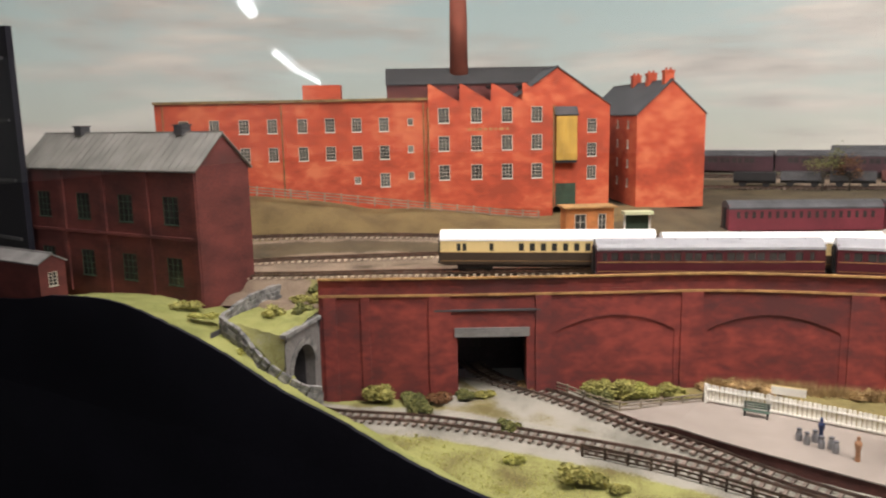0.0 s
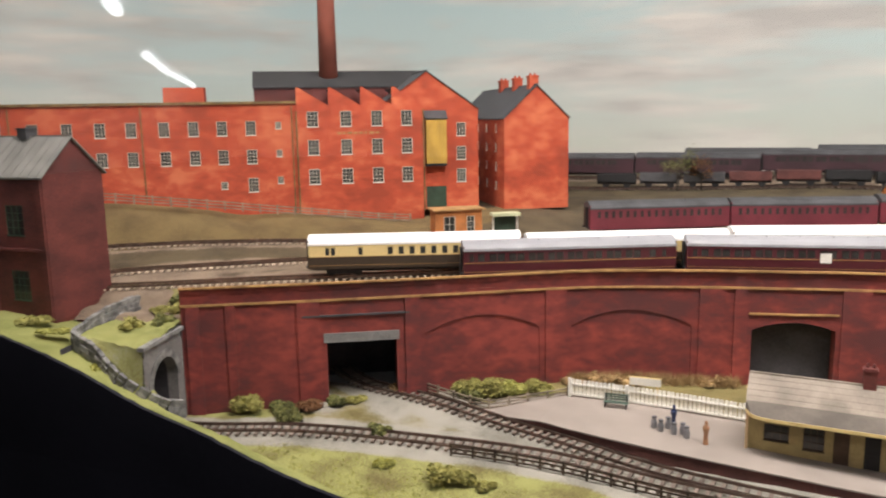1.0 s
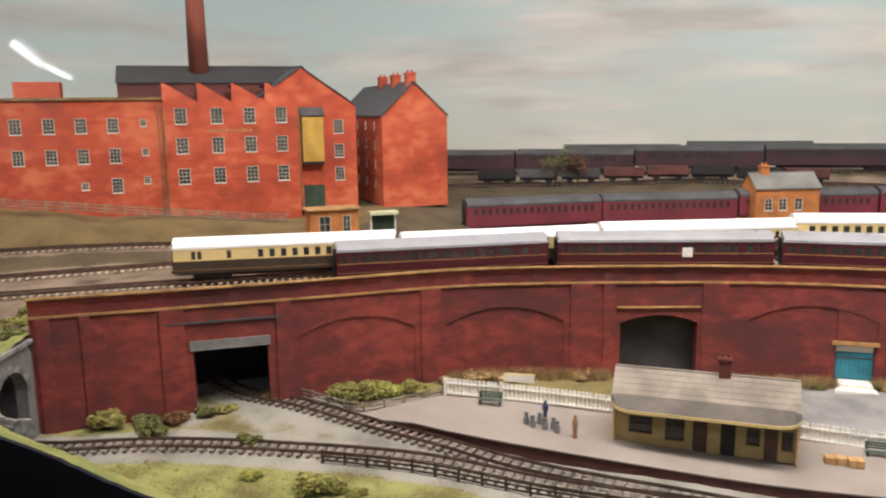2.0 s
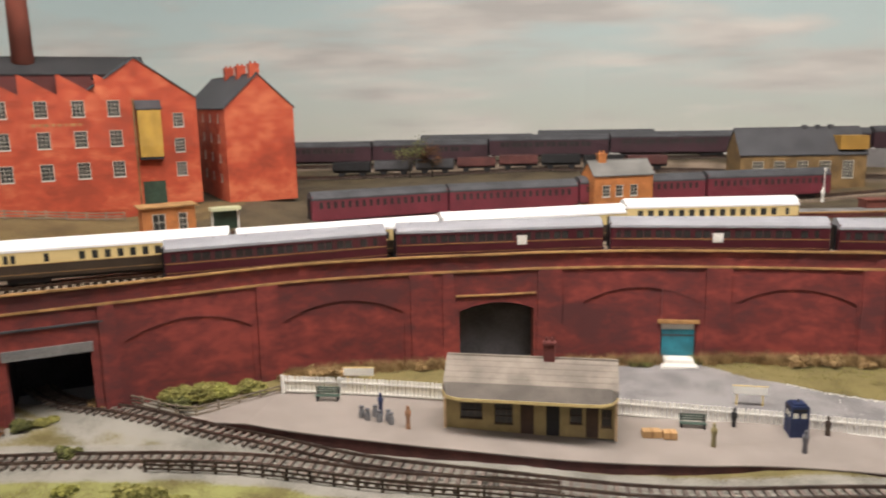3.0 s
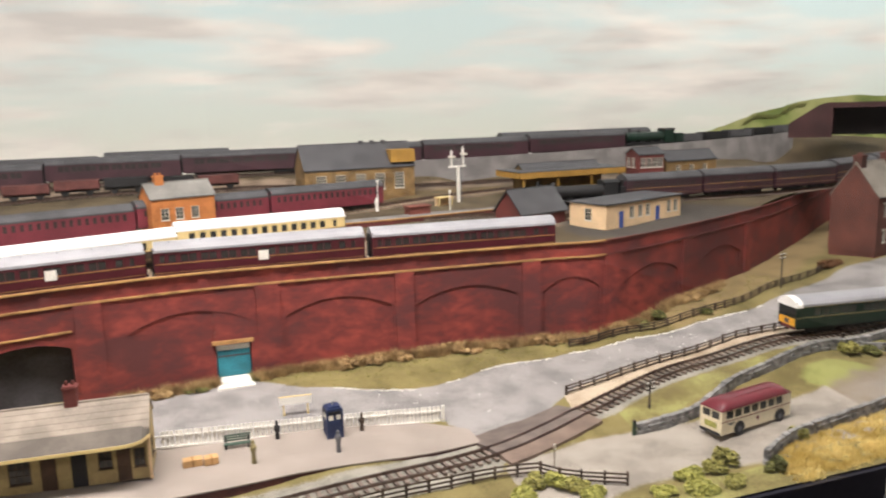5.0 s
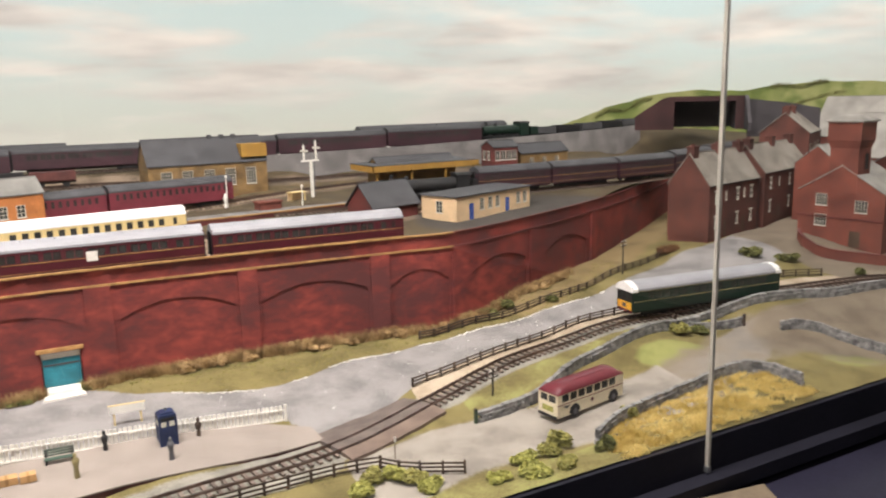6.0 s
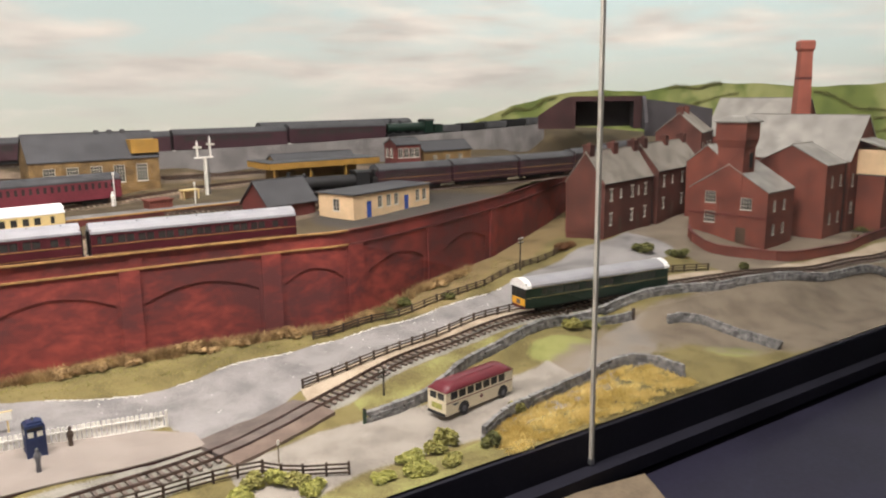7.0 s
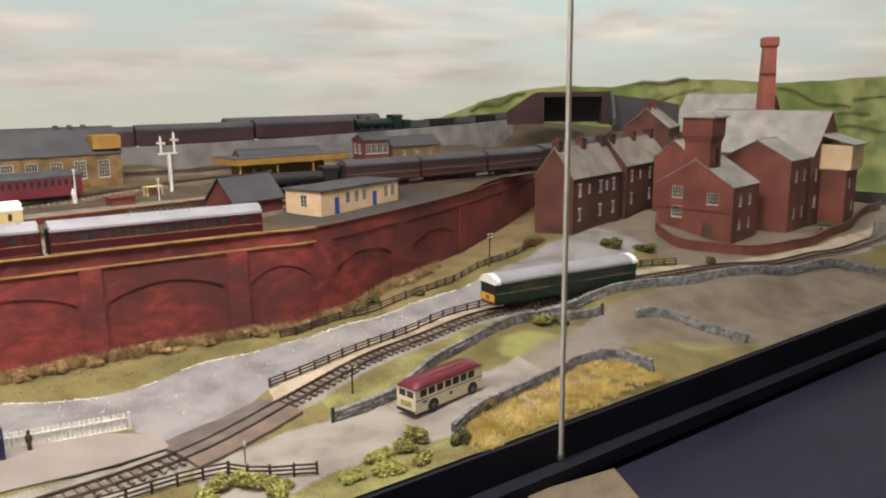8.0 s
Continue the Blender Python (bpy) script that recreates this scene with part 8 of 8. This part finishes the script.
# ---- planting ----
def tree(x, y, z, h, material, label):
    ob = thing("tree", pose(x, y, z), label, "tree")
    rnd = random.Random(int(h * 99999))
    bm = rod(bmesh.new(), (0, 0, -0.001), (0, 0, h * 0.5), 0.0016, 0.0010, 8)
    part("trunk", bm, "pole", ob)
    vs, fs = [], []
    for k in range(8):
        a = rnd.uniform(0, math.tau)
        e = Vector((math.cos(a) * h * 0.25, math.sin(a) * h * 0.25, h * rnd.uniform(0.5, 0.9)))
        part("limb", rod(bmesh.new(), (0, 0, h * rnd.uniform(0.25, 0.5)), e, 0.0007, 0.0003, 6), "pole", ob)
        for _ in range(130):
            p = e + Vector((rnd.gauss(0, 1), rnd.gauss(0, 1), rnd.gauss(0, 1))) * h * 0.085
            t = Matrix.Rotation(rnd.uniform(0, math.tau), 3, "Z") @ Matrix.Rotation(rnd.uniform(-1.3, 1.3), 3, "X")
            q = 0.0015 * rnd.uniform(0.6, 1.4)
            i = len(vs)
            vs += [p + t @ Vector(c) for c in ((-q, 0, 0), (0, -q * 0.7, 0), (q, 0, 0), (0, q * 0.7, 0))]
            fs.append((i, i + 1, i + 2, i + 3))
    me = bpy.data.meshes.new("crown")
    me.from_pydata(vs, [], fs)
    me.materials.append(M[material])
    part("crown", me, material, ob)


tree(-0.215, 1.44, HIGH(-0.215, 1.44), 0.078, "leaf_dark", "small yellow-green autumn tree by the siding")
tree(-0.175, 1.455, HIGH(-0.175, 1.455), 0.062, "leaf_rust", "small rust-brown autumn tree by the siding")

BUSHES = [
    # bushes at the foot of the wall by the portal and in the fenced corner
    (-0.500, 0.590, 0.022, 0.022, "leaf"), (-0.462, 0.600, 0.018, 0.011, "leaf_dark"), (-0.435, 0.618, 0.016, 0.010, "leaf_rust"), (-0.415, 0.640, 0.014, 0.008, "leaf_dark"), (-0.440, 0.590, 0.018, 0.009, "leaf_dark"), (-0.40, 0.655, 0.012, 0.007, "leaf"),
    (-0.330, 0.732, 0.016, 0.012, "leaf_lime"), (-0.300, 0.735, 0.020, 0.016, "leaf"), (-0.270, 0.740, 0.022, 0.022, "leaf"), (-0.245, 0.752, 0.018, 0.017, "leaf_lime"), (-0.220, 0.768, 0.018, 0.013, "leaf"), (-0.285, 0.722, 0.016, 0.012, "leaf_dark"),
    (-0.372, 0.702, 0.014, 0.008, "straw"),
    # weeds and bushes on the front grass
    (-0.338, 0.605, 0.015, 0.009, "leaf_dark"), (-0.228, 0.545, 0.015, 0.017, "leaf"), (-0.205, 0.550, 0.012, 0.013, "leaf"), (-0.185, 0.553, 0.009, 0.007, "leaf"), (-0.29, 0.545, 0.008, 0.006, "leaf_lime"),
    # planting along the front edge of the yard
    (0.515, 0.640, 0.014, 0.012, "leaf"), (0.532, 0.633, 0.014, 0.012, "leaf_lime"), (0.548, 0.622, 0.012, 0.010, "leaf"), (0.500, 0.620, 0.013, 0.009, "leaf_lime"), (0.560, 0.605, 0.014, 0.008, "leaf_lime"),
    (0.655, 0.607, 0.014, 0.009, "leaf_lime"), (0.685, 0.617, 0.013, 0.010, "leaf"), (0.700, 0.625, 0.012, 0.016, "leaf"), (0.655, 0.582, 0.016, 0.010, "leaf_lime"), (0.690, 0.588, 0.014, 0.008, "leaf"), (0.735, 0.598, 0.010, 0.014, "leaf_dark"), (0.802, 0.650, 0.009, 0.012, "leaf"), (0.620, 0.592, 0.012, 0.006, "leaf_lime"),
    # on and beside the stone walls
    (1.005, 0.815, 0.014, 0.013, "leaf"), (1.035, 0.812, 0.016, 0.011, "leaf_dark"), (1.06, 0.822, 0.012, 0.010, "leaf"),
    # along the retaining wall and lanes
    (0.275, 0.957, 0.014, 0.007, "leaf_dark"), (0.205, 0.940, 0.018, 0.006, "leaf_dark"), (0.80, 0.985, 0.016, 0.009, "leaf_dark"), (0.84, 0.995, 0.018, 0.009, "leaf_dark"), (0.90, 0.975, 0.012, 0.008, "leaf_dark"),
    (1.28, 0.975, 0.022, 0.014, "leaf_dark"), (1.34, 0.955, 0.018, 0.012, "leaf_dark"), (1.20, 1.09, 0.022, 0.012, "leaf_rust"), (1.40, 0.862, 0.012, 0.012, "leaf_dark"), (1.87, 0.95, 0.03, 0.014, "leaf_dark"), (1.95, 1.0, 0.03, 0.014, "leaf_dark"),
]
for x, y, r, h, mt in BUSHES:
    words = {"leaf": "olive green", "leaf_dark": "dark green", "leaf_lime": "bright lime green", "leaf_rust": "rust brown", "straw": "straw coloured"}[mt]
    clump("bush", x, y, LOW(x, y), r, h, int(700 + r * 30000), mt, words + " bush of scatter foliage on the ground", "bush")


rnd = random.Random(8)
spots = []
for s in np.arange(0.50, 1.75, 0.006):
    if 0.69 < s < 0.83 or 0.945 < s < 0.995:
        continue
    p = WALL.off(s, -0.006 - rnd.uniform(0, 0.010))
    spots.append((p.x, p.y, LOW(p.x, p.y), 0.005, int(95 * rnd.uniform(0.2, 1.7))))
    if rnd.random() < 0.16:
        clump("dry_grass_clump", p.x, p.y - 0.002, LOW(p.x, p.y), rnd.uniform(0.010, 0.018), rnd.uniform(0.008, 0.014), 260, "straw", "tangled straw-coloured clump at the wall foot", "grass clump")
tufts("dry_grass", spots, "straw", "dry straw-coloured grass along the wall foot", 0.0125, 2)
spots = []
for _ in range(420):
    x = rnd.uniform(0.745, 1.012)
    top = 0.620 + 0.060 * math.sin((x - 0.74) / 0.29 * math.pi * 0.72)
    y = rnd.uniform(FX(x) + 0.004, max(FX(x) + 0.006, top))
    spots.append((x, y, LOW(x, y), 0.004, 44))
tufts("crop", spots, "crop", "bright yellow crop inside the stone wall", 0.0046, 3)
spots = []
for _ in range(700):
    x = rnd.uniform(-0.42, 0.45)
    y = rnd.uniform(FX(x) + 0.004, FX(x) + 0.085)
    if LOW_BRANCH.near(x, y)[0] > 0.03 and LOW_MAIN.near(x, y)[0] > 0.03:
        spots.append((x, y, LOW(x, y), 0.004, 8))
tufts("short_grass", spots, "leaf_lime", "short pale green grass on the front edge", 0.0022, 4)
spots = [(x, wall_y(x) - rnd.uniform(0.02, 0.085), 0, 0.004, 7) for x in np.arange(0.26, 1.1, 0.0016)]
spots = [(x, y, LOW(x, y), a, b) for x, y, _, a, b in spots if lane_depth(x, y) > 0.004]
tufts("short_grass", spots, "leaf", "short olive grass below the retaining wall", 0.0020, 5)


def flecks():
    """White plaster crumbs along the grass edge of the lane and on its surface."""
    r = random.Random(31)
    vs, fs = [], []
    spots = []
    for x in np.arange(0.36, 1.0, 0.0022):
        if noise.noise(Vector((x * 22, 3, 0))) > -0.12:
            spots.append((x, float(np.interp(x, LANE_X, LANE_Y)) + r.gauss(0, 0.0009), r.uniform(0.0006, 0.0018)))
    for _ in range(60):
        x = r.uniform(0.4, 0.95)
        a, b = float(np.interp(x, VERGE_X, VERGE_Y)), float(np.interp(x, LANE_X, LANE_Y))
        spots.append((x, r.uniform(max(a, 0.80), b), r.uniform(0.0004, 0.0010)))
    for x, y, e in spots:
        z, i, t = LOW(x, y), len(vs), r.uniform(0, 3)
        vs += [(x + e * math.cos(t + k * math.tau / 3) * 1.5, y + e * math.sin(t + k * math.tau / 3), z - 0.0006) for k in range(3)] + [(x, y, z + 0.0012 + e * 0.4)]
        fs += [(i, i + 1, i + 3), (i + 1, i + 2, i + 3), (i + 2, i, i + 3)]
    me = bpy.data.meshes.new("plaster_crumbs")
    me.from_pydata(vs, [], fs)
    me.materials.append(M["white"])
    tagged(new("plaster_crumbs", me), "white plaster crumbs along the edge of the lane", "crumbs", kind="stuff")


flecks()
